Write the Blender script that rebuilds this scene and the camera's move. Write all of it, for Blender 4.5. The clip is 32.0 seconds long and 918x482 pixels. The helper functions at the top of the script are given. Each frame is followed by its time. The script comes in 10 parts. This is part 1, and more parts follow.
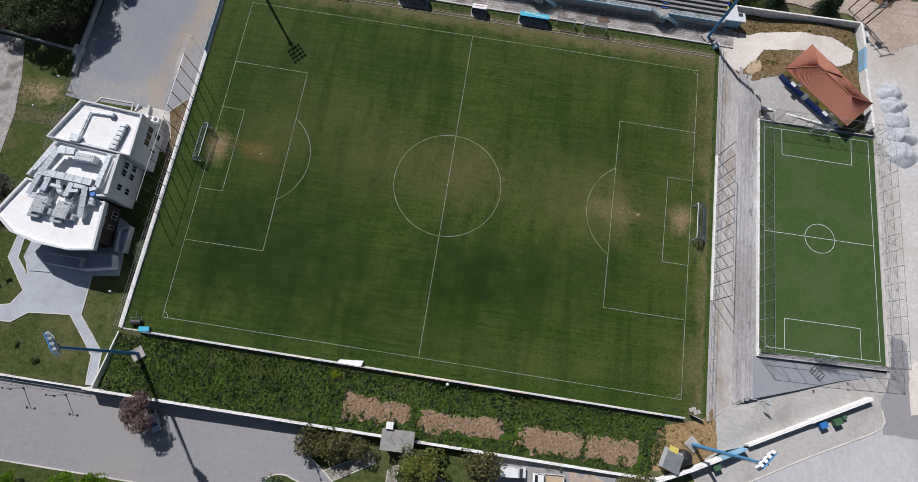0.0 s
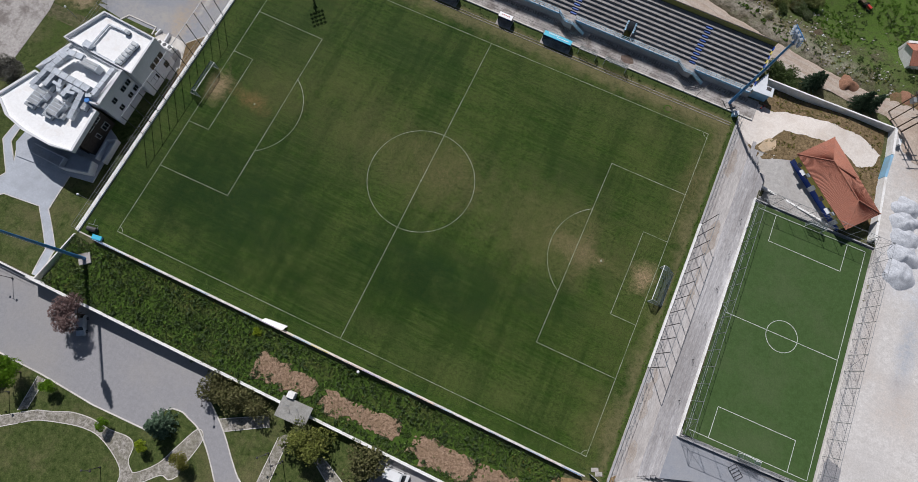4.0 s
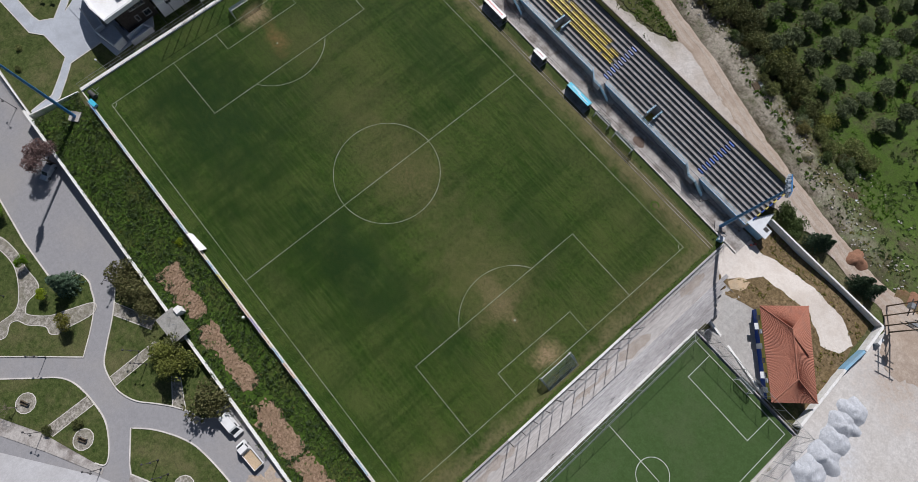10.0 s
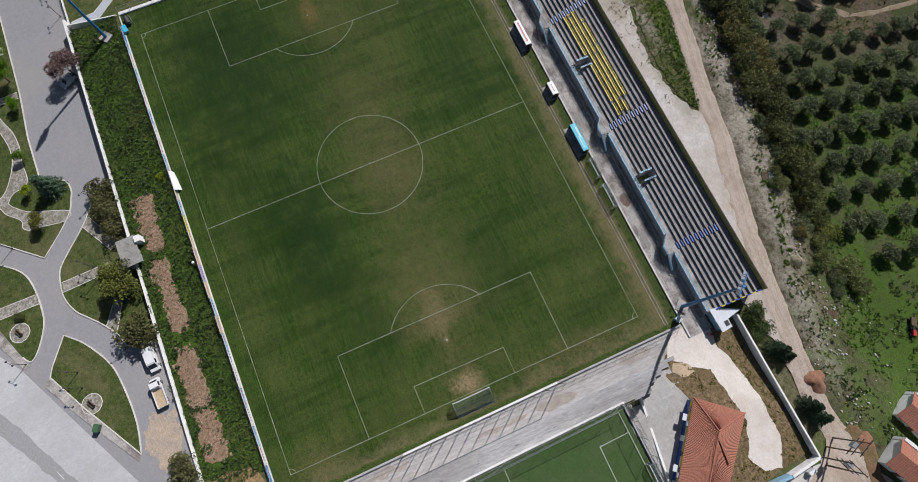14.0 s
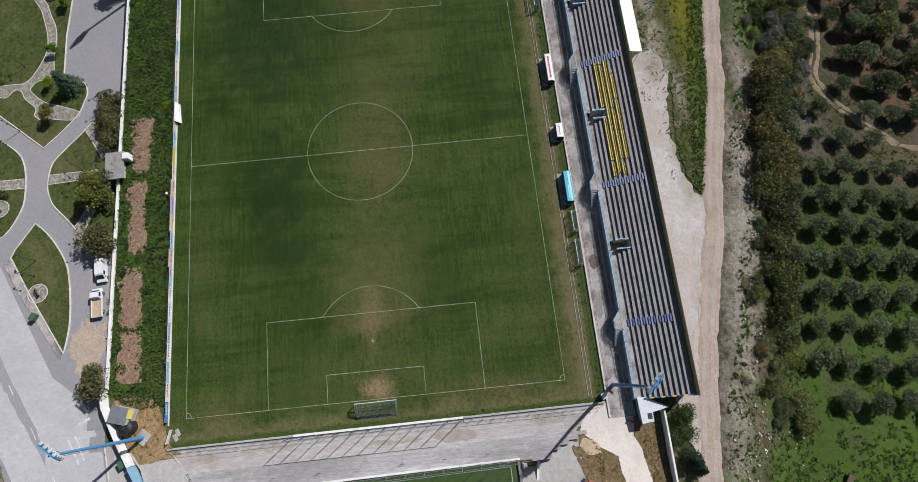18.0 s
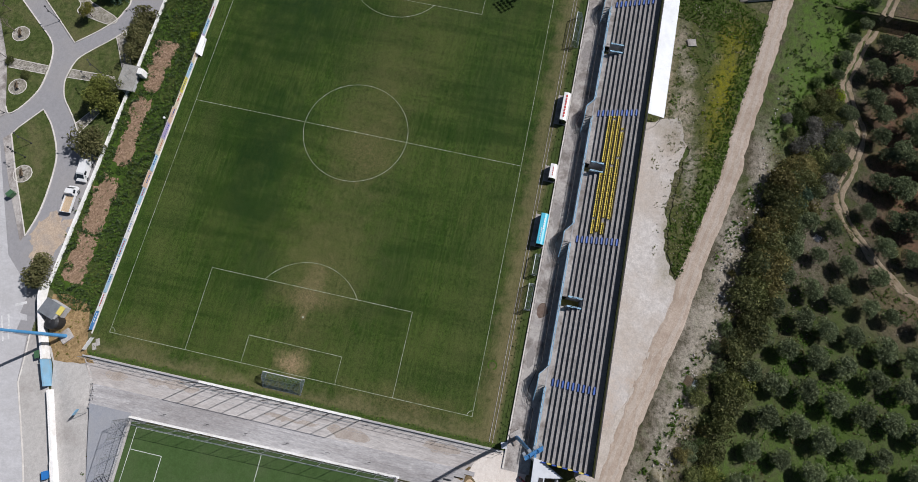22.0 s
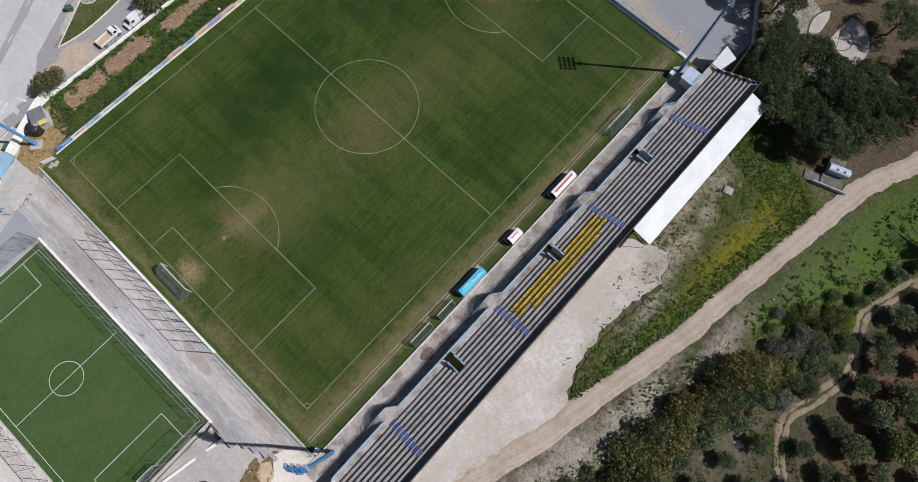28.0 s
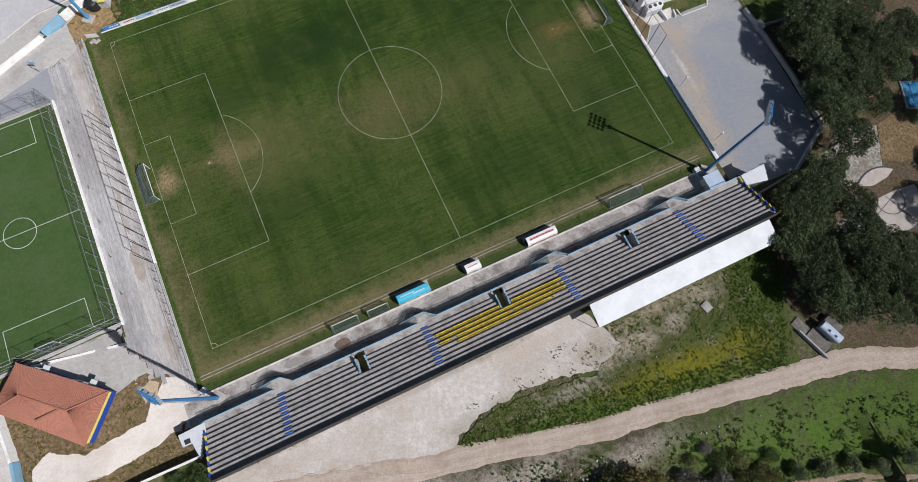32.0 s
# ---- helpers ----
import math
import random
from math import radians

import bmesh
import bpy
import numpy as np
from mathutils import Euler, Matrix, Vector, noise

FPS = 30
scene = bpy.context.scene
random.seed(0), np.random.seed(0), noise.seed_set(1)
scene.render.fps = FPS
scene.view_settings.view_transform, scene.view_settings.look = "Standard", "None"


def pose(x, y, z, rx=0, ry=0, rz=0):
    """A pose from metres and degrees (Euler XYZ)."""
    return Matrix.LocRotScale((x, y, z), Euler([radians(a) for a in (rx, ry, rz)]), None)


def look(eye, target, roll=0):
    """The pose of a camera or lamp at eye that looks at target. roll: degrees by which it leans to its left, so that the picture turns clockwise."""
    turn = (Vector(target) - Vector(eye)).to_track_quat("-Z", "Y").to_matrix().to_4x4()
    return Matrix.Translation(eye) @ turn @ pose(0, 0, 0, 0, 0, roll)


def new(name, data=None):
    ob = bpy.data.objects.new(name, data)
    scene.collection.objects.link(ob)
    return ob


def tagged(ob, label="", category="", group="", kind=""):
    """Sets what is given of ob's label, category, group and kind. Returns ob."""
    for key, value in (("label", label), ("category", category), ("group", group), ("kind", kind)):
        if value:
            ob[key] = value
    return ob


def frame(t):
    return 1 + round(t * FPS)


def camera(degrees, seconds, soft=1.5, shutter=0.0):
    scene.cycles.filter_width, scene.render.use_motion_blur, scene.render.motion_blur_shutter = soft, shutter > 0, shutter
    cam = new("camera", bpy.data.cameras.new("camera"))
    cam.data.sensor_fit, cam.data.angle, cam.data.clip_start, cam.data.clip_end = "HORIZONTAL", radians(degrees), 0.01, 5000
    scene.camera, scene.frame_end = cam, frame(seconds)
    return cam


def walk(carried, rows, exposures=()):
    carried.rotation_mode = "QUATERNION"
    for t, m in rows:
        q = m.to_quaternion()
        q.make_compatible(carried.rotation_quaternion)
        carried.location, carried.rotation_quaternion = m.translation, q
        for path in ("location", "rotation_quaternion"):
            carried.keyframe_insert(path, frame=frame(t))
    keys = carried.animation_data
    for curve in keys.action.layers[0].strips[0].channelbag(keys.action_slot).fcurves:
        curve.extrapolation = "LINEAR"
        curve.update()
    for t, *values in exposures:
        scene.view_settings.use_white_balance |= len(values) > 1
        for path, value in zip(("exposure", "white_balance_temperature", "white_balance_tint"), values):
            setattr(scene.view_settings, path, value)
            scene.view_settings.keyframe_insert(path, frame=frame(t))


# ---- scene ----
cam = camera(81.30, 32.0, soft=0.4)
PATH = [
    (0, (3.725, -38.138, 103.052), (3.643, -11.548, 0.000), 8.905),
    (0.5, (4.768, -38.361, 102.836), (4.430, -11.679, 0.000), 10.371),
    (1, (6.485, -38.246, 102.673), (5.424, -11.521, 0.000), 10.857),
    (1.5, (8.588, -37.855, 102.558), (6.513, -11.172, 0.000), 10.738),
    (2, (10.875, -37.248, 102.490), (7.628, -10.723, 0.000), 10.239),
    (2.5, (13.207, -36.476, 102.464), (8.735, -10.219, 0.000), 9.565),
    (3, (15.497, -35.581, 102.476), (9.825, -9.664, 0.000), 8.849),
    (3.5, (17.690, -34.589, 102.522), (10.853, -9.093, 0.000), 8.154),
    (4, (19.762, -33.514, 102.600), (11.835, -8.475, 0.000), 7.522),
    (4.5, (21.705, -32.367, 102.711), (12.756, -7.818, 0.000), 6.981),
    (5, (23.526, -31.153, 102.849), (13.597, -7.119, 0.000), 6.518),
    (5.5, (25.239, -29.867, 103.015), (14.376, -6.372, 0.000), 6.118),
    (6, (26.860, -28.508, 103.203), (15.095, -5.580, 0.000), 5.769),
    (6.5, (28.412, -27.088, 103.393), (15.760, -4.742, 0.000), 5.466),
    (7, (29.915, -25.613, 103.557), (16.383, -3.868, 0.000), 5.190),
    (7.5, (31.390, -24.094, 103.675), (17.009, -2.972, 0.000), 4.956),
    (8, (32.848, -22.533, 103.720), (17.629, -2.049, 0.000), 4.739),
    (8.5, (34.301, -20.938, 103.680), (18.256, -1.116, 0.000), 4.558),
    (9, (35.739, -19.312, 103.576), (18.892, -0.157, 0.000), 4.376),
    (9.5, (37.152, -17.662, 103.442), (19.512, 0.809, 0.000), 4.189),
    (10, (38.524, -15.991, 103.309), (20.088, 1.792, 0.000), 3.969),
    (10.5, (39.836, -14.305, 103.211), (20.591, 2.794, 0.000), 3.709),
    (11, (41.072, -12.609, 103.173), (21.012, 3.819, 0.000), 3.404),
    (11.5, (42.220, -10.890, 103.183), (21.357, 4.847, 0.000), 3.064),
    (12, (43.269, -9.137, 103.223), (21.617, 5.884, 0.000), 2.719),
    (12.5, (44.207, -7.338, 103.273), (21.815, 6.904, 0.000), 2.389),
    (13, (45.028, -5.480, 103.315), (21.955, 7.917, 0.000), 2.085),
    (13.5, (45.724, -3.559, 103.335), (22.066, 8.925, 0.000), 1.826),
    (14, (46.297, -1.580, 103.341), (22.137, 9.934, 0.000), 1.624),
    (14.5, (46.749, 0.446, 103.347), (22.167, 10.948, 0.000), 1.463),
    (15, (47.086, 2.508, 103.364), (22.164, 11.975, 0.000), 1.350),
    (15.5, (47.315, 4.595, 103.406), (22.100, 13.027, 0.000), 1.268),
    (16, (47.442, 6.696, 103.480), (21.997, 14.087, 0.000), 1.218),
    (16.5, (47.478, 8.803, 103.576), (21.823, 15.152, 0.000), 1.208),
    (17, (47.426, 10.905, 103.672), (21.604, 16.222, 0.000), 1.203),
    (17.5, (47.295, 12.997, 103.752), (21.331, 17.286, 0.000), 1.227),
    (18, (47.093, 15.068, 103.798), (21.022, 18.319, 0.000), 1.243),
    (18.5, (46.827, 17.115, 103.797), (20.658, 19.331, 0.000), 1.260),
    (19, (46.497, 19.136, 103.756), (20.269, 20.311, 0.000), 1.278),
    (19.5, (46.102, 21.131, 103.686), (19.873, 21.269, 0.000), 1.295),
    (20, (45.640, 23.102, 103.601), (19.460, 22.201, 0.000), 1.318),
    (20.5, (45.107, 25.050, 103.514), (19.070, 23.137, 0.000), 1.339),
    (21, (44.499, 26.980, 103.435), (18.680, 24.066, 0.000), 1.374),
    (21.5, (43.811, 28.896, 103.360), (18.280, 24.997, 0.000), 1.417),
    (22, (43.038, 30.804, 103.287), (17.825, 25.941, 0.000), 1.459),
    (22.5, (42.176, 32.712, 103.211), (17.275, 26.880, 0.000), 1.506),
    (23, (41.216, 34.624, 103.128), (16.613, 27.806, 0.000), 1.556),
    (23.5, (40.157, 36.541, 103.034), (15.800, 28.693, 0.000), 1.619),
    (24, (39.014, 38.446, 102.931), (14.897, 29.538, 0.000), 1.689),
    (24.5, (37.812, 40.319, 102.822), (13.931, 30.337, 0.000), 1.771),
    (25, (36.575, 42.137, 102.707), (12.963, 31.062, 0.000), 1.885),
    (25.5, (35.329, 43.872, 102.590), (12.042, 31.719, 0.000), 2.032),
    (26, (34.088, 45.505, 102.474), (11.178, 32.290, 0.000), 2.215),
    (26.5, (32.814, 47.038, 102.362), (10.370, 32.794, 0.000), 2.426),
    (27, (31.458, 48.479, 102.258), (9.569, 33.250, 0.000), 2.660),
    (27.5, (29.974, 49.834, 102.167), (8.742, 33.655, 0.000), 2.899),
    (28, (28.318, 51.111, 102.089), (7.866, 34.024, 0.000), 3.124),
    (28.5, (26.473, 52.316, 102.030), (6.910, 34.384, 0.000), 3.320),
    (29, (24.509, 53.441, 101.978), (5.887, 34.702, 0.000), 3.519),
    (29.5, (22.516, 54.488, 101.919), (4.842, 34.971, 0.000), 3.763),
    (30, (20.581, 55.462, 101.841), (3.806, 35.187, 0.000), 4.078),
    (30.5, (18.770, 56.386, 101.729), (2.811, 35.318, 0.000), 4.456),
    (31, (17.086, 57.301, 101.578), (1.853, 35.380, 0.000), 4.877),
    (31.5, (15.497, 58.274, 101.378), (0.930, 35.421, 0.000), 5.276),
    (32, (13.945, 59.404, 101.119), (0.013, 35.536, 0.000), 5.600),
]
walk(cam, [(t, look(eye, target, roll)) for t, eye, target, roll in PATH])

# ---- light ----
AZ, EL = math.radians(-38.0), math.radians(45.5)
SUN = Vector((math.sin(AZ) * math.cos(EL), math.cos(AZ) * math.cos(EL), math.sin(EL)))
world = bpy.data.worlds.new("sky")
scene.world = world
world.use_nodes = True
wn = world.node_tree
sky = wn.nodes.new("ShaderNodeTexSky")
sky.sky_type, sky.sun_disc, sky.sun_elevation, sky.sun_rotation = "NISHITA", False, EL, AZ
wn.links.new(sky.outputs[0], wn.nodes["Background"].inputs[0])
wn.nodes["Background"].inputs[1].default_value = 0.042
sun_data = bpy.data.lights.new("sun", "SUN")
sun_data.energy, sun_data.angle, sun_data.color = 4.35, math.radians(0.5), (1.0, 0.975, 0.982)
sun = new("sun", sun_data)
sun.matrix_world = look(SUN * 300, (0, 0, 0))

# ---- materials ----


def node(nt, kind, **values):
    n = nt.nodes.new(kind)
    for k, v in values.items():
        if k in n.inputs:
            n.inputs[k].default_value = v
    return n


def noise_of(nt, vec, scale, detail=5.0, rough=0.6):
    n = node(nt, "ShaderNodeTexNoise", Scale=scale, Detail=detail, Roughness=rough)
    nt.links.new(vec, n.inputs["Vector"])
    return n.outputs["Fac"]


def ranged(nt, fac, lo, hi):
    n = node(nt, "ShaderNodeMapRange")
    n.inputs[1].default_value, n.inputs[2].default_value = lo, hi
    nt.links.new(fac, n.inputs[0])
    return n.outputs[0]


def mixed(nt, fac, a, b, mode="MIX"):
    n = nt.nodes.new("ShaderNodeMix")
    n.data_type, n.blend_type = "RGBA", mode
    for value, at in ((fac, 0), (a, 6), (b, 7)):
        if isinstance(value, (int, float)):
            n.inputs[at].default_value = value
        elif isinstance(value, tuple):
            n.inputs[at].default_value = (*value, 1.0)
        else:
            nt.links.new(value, n.inputs[at])
    return n.outputs[2]


def maths(nt, op, a, b=0.0):
    n = nt.nodes.new("ShaderNodeMath")
    n.operation = op
    for value, at in ((a, 0), (b, 1)):
        if isinstance(value, (int, float)):
            n.inputs[at].default_value = value
        else:
            nt.links.new(value, n.inputs[at])
    return n.outputs[0]


def blank(name, rough=0.9, metal=0.0):
    m = bpy.data.materials.new(name)
    m.use_nodes = True
    nt = m.node_tree
    b = nt.nodes["Principled BSDF"]
    b.inputs["Roughness"].default_value, b.inputs["Metallic"].default_value = rough, metal
    b.inputs["Specular IOR Level"].default_value = 0.12 if rough > 0.6 else 0.5
    b.inputs["Diffuse Roughness"].default_value = 0.25 if rough > 0.7 else 0.0
    tc = nt.nodes.new("ShaderNodeTexCoord")
    return m, nt, b, tc.outputs["Object"]


def bumped(nt, b, height, strength, distance):
    n = node(nt, "ShaderNodeBump", Strength=strength, Distance=distance)
    nt.links.new(height, n.inputs["Height"])
    nt.links.new(n.outputs[0], b.inputs["Normal"])


def blot(nt, vec, fine, x, y, sx, sy, amount, colour, col, wild=2.6):
    """A ragged soft patch of another colour round a place."""
    mp = nt.nodes.new("ShaderNodeMapping")
    mp.inputs["Location"].default_value = (-x / sx, -y / sy, 0)
    mp.inputs["Scale"].default_value = (1 / sx, 1 / sy, 0)
    nt.links.new(vec, mp.inputs["Vector"])
    ln = nt.nodes.new("ShaderNodeVectorMath")
    ln.operation = "LENGTH"
    nt.links.new(mp.outputs[0], ln.inputs[0])
    ragged = nt.nodes.get("ragged")
    if not ragged:
        ragged = maths(nt, "SUBTRACT", noise_of(nt, vec, 0.22, 9.0, 0.72), 0.5).node
        ragged.name = "ragged"
    d = maths(nt, "ADD", ln.outputs["Value"], maths(nt, "MULTIPLY", ragged.outputs[0], wild))
    k = maths(nt, "MULTIPLY", ranged(nt, d, 1.25, 0.1), amount)
    k = maths(nt, "MULTIPLY", k, ranged(nt, fine, 0.30, 0.58))
    return mixed(nt, k, col, colour)


def stuff_mat(name, c1, c2, c3, fine=4.0, broad=0.15, spread=(0.35, 0.65), rough=0.9, metal=0.0, bump=0.0, tint=0.0, patch=(0.45, 0.65), stretch=None, grain=None, spec=None, blots=()):
    """Two colours by fine grain, a third by broad stains; tint: how far single objects differ."""
    m, nt, b, vec = blank(name, rough, metal)
    if spec is not None:
        b.inputs["Specular IOR Level"].default_value = spec
    if stretch:
        mp = nt.nodes.new("ShaderNodeMapping")
        mp.inputs["Scale"].default_value = stretch
        nt.links.new(vec, mp.inputs["Vector"])
        vec = mp.outputs[0]
    grain = (0.30 if rough > 0.7 else 0.05) if grain is None else grain
    f = noise_of(nt, vec, fine, 8.0, 0.7)
    col = mixed(nt, ranged(nt, f, *spread), c1, c2)
    col = mixed(nt, maths(nt, "MULTIPLY", ranged(nt, noise_of(nt, vec, broad, 8.0, 0.7), *patch), 0.85), col, c3)
    for x, y, sx, sy, amount, colour in blots:
        col = blot(nt, vec, f, x, y, sx, sy, amount, colour, col)
    speck = ranged(nt, noise_of(nt, vec, fine * 3.1, 4.0, 0.8), 0.30, 0.72)
    col = mixed(nt, grain, col, mixed(nt, speck, (0.0, 0.0, 0.0), mixed(nt, 1.0, col, (1.75, 1.75, 1.75), "MULTIPLY")))
    if tint:
        info = nt.nodes.new("ShaderNodeObjectInfo")
        hs = nt.nodes.new("ShaderNodeHueSaturation")
        nt.links.new(col, hs.inputs["Color"])
        nt.links.new(maths(nt, "ADD", maths(nt, "MULTIPLY", info.outputs["Random"], 2 * tint), 1.0 - tint), hs.inputs["Value"])
        col = hs.outputs[0]
    nt.links.new(col, b.inputs["Base Color"])
    if bump:
        bumped(nt, b, f, 0.6, bump)
    return m


def pitch_mat():
    m, nt, b, vec = blank("pitch_grass", 0.85)
    sep = nt.nodes.new("ShaderNodeSeparateXYZ")
    nt.links.new(vec, sep.inputs[0])
    fine = maths(nt, "ADD", maths(nt, "MULTIPLY", noise_of(nt, vec, 1.5, 3.0, 0.6), 0.5), maths(nt, "MULTIPLY", noise_of(nt, vec, 4.2, 3.0, 0.7), 0.5))

    def along(sx, sy, detail):
        mp = nt.nodes.new("ShaderNodeMapping")
        mp.inputs["Scale"].default_value = (sx, sy, 1)
        nt.links.new(vec, mp.inputs["Vector"])
        return noise_of(nt, mp.outputs[0], 1.0, detail, 0.7)

    streak, mown, cross = along(0.05, 0.22, 8.0), along(0.10, 1.9, 4.0), along(0.9, 0.06, 5.0)
    broad = noise_of(nt, vec, 0.06, 9.0, 0.68)
    col = mixed(nt, ranged(nt, fine, 0.37, 0.63), (0.010, 0.030, 0.003), (0.052, 0.100, 0.014))
    dry = maths(nt, "ADD", maths(nt, "MULTIPLY", streak, 0.7), maths(nt, "MULTIPLY", broad, 0.5))
    col = mixed(nt, maths(nt, "MULTIPLY", ranged(nt, dry, 0.50, 0.76), 0.55), col, (0.092, 0.100, 0.032))
    col = mixed(nt, maths(nt, "MULTIPLY", ranged(nt, broad, 0.54, 0.36), 0.5), col, (0.014, 0.038, 0.006))
    col = mixed(nt, maths(nt, "MULTIPLY", ranged(nt, mown, 0.44, 0.64), 0.40), col, (0.085, 0.115, 0.030))
    col = mixed(nt, maths(nt, "MULTIPLY", ranged(nt, cross, 0.5, 0.68), 0.28), col, (0.012, 0.033, 0.004))
    band = along(0.16, 0.02, 3.0)
    col = mixed(nt, maths(nt, "MULTIPLY", ranged(nt, band, 0.50, 0.60), 0.42), col, (0.010, 0.032, 0.004))

    bare, worn, dull, lush, deep = (0.31, 0.225, 0.135), (0.135, 0.115, 0.052), (0.088, 0.098, 0.034), (0.014, 0.036, 0.009), (0.010, 0.028, 0.005)
    for x, y, sx, sy, a, c in (
        (-16, 1, 12, 10, 0.55, dull), (4, 3, 16, 8, 0.6, dull), (22, 3, 13, 9, 0.5, dull), (31, 2, 9, 12, 0.55, dull), (30, 32, 24, 5, 0.5, dull), (46, 8, 6, 22, 0.4, dull), (20, -31, 30, 4, 0.35, dull), (-38, 14, 10, 12, 0.4, dull),
        (3.5, 2.5, 7, 7, 0.42, worn),(-2, 4, 15, 9, 0.38, worn), (30, 1, 14, 10, 0.42, worn), (-36, 3, 9, 8, 0.38, worn), (-20, 8, 12, 12, 0.18, worn),
        (46, 39.5, 30, 3.5, 0.8, worn), (15, 40, 40, 2.5, 0.6, worn), (50.5, 22, 3.0, 12, 0.7, worn), (50, -30, 4, 9, 0.55, worn),
        (-36, -14, 26, 20, 0.55, deep), (-10, -24, 30, 10, 0.4, deep), (22, -17, 26, 8, 0.45, deep), (-40, 22, 12, 14, 0.4, lush), (-33, -20, 17, 12, 0.95, lush), (-42, -24, 10, 8, 0.7, deep), (10, -16, 17, 7, 0.85, lush), (-15, 26, 14, 7, 0.45, lush), (26, 14, 14, 6, 0.4, lush), (33, -12, 8, 4, 0.5, lush),
        (-40, -12, 8, 5, 0.5, deep), (8, -20, 7, 5, 0.7, deep), (35, 17, 9, 3, 0.4, deep), (-20, -30, 16, 4, 0.4, deep),
        (38.5, 0, 9, 2.2, 0.45, worn), (36, -0.4, 2.2, 6, 0.5, worn), (47.8, 0, 2.4, 3.8, 0.95, bare), (-48.2, 0.3, 2.6, 4.2, 0.95, bare),
        (-40.5, 0.6, 4.5, 2.2, 0.7, (0.2, 0.12, 0.05)), (39.0, 0, 0.7, 0.7, 0.9, bare), (34, 0.0, 5, 3, 0.35, bare), (39.5, 37.0, 0.9, 0.9, 0.6, deep),
    ):
        col = blot(nt, vec, fine, x, y, sx, sy, a, c, col)
    grit = ranged(nt, noise_of(nt, vec, 7.5, 2.0, 0.6), 0.36, 0.64)
    col = mixed(nt, 0.54, col, mixed(nt, grit, mixed(nt, 1.0, col, (0.25, 0.28, 0.25), "MULTIPLY"), mixed(nt, 1.0, col, (1.75, 1.7, 1.75), "MULTIPLY")))
    # a lush, unmown rim along the fences
    rim = maths(nt, "MAXIMUM", ranged(nt, maths(nt, "ADD", sep.outputs[1], maths(nt, "MULTIPLY", fine, 2.0)), -35.6, -37.2), 0.0)
    col = mixed(nt, maths(nt, "MULTIPLY", rim, 0.5), col, (0.035, 0.075, 0.010))
    # a dry, trodden margin outside the lines
    wild = maths(nt, "MULTIPLY", maths(nt, "SUBTRACT", noise_of(nt, vec, 0.30, 7.0, 0.7), 0.5), 9.0)
    edge = maths(nt, "MAXIMUM", ranged(nt, maths(nt, "ADD", sep.outputs[1], wild), 35.6, 38.6), ranged(nt, maths(nt, "ADD", sep.outputs[0], wild), 50.2, 53.4))
    col = mixed(nt, maths(nt, "MULTIPLY", maths(nt, "MULTIPLY", edge, ranged(nt, fine, 0.26, 0.56)), 0.72), col, (0.185, 0.158, 0.082))
    verge = maths(nt, "MAXIMUM", ranged(nt, maths(nt, "ADD", sep.outputs[0], maths(nt, "MULTIPLY", wild, 0.25)), 53.2, 53.9), ranged(nt, maths(nt, "ADD", sep.outputs[1], maths(nt, "MULTIPLY", wild, 0.3)), 40.2, 41.2))
    col = mixed(nt, maths(nt, "MULTIPLY", verge, 0.75), col, (0.030, 0.068, 0.010))
    nt.links.new(col, b.inputs["Base Color"])
    bumped(nt, b, fine, 0.7, 0.08)
    return m


def tile_mat():
    m, nt, b, vec = blank("roof_tile", 0.85)
    f = noise_of(nt, vec, 5.0, 7.0, 0.7)
    g2 = noise_of(nt, vec, 0.6, 5.0, 0.6)
    info = nt.nodes.new("ShaderNodeNewGeometry")
    col = mixed(nt, ranged(nt, f, 0.3, 0.7), (0.34, 0.135, 0.092), (0.50, 0.245, 0.175))
    col = mixed(nt, ranged(nt, g2, 0.5, 0.75), col, (0.33, 0.17, 0.13))
    col = mixed(nt, maths(nt, "MULTIPLY", info.outputs["Random Per Island"], 0.3), col, (0.28, 0.10, 0.07))
    nt.links.new(col, b.inputs["Base Color"])
    bumped(nt, b, f, 0.4, 0.02)
    return m


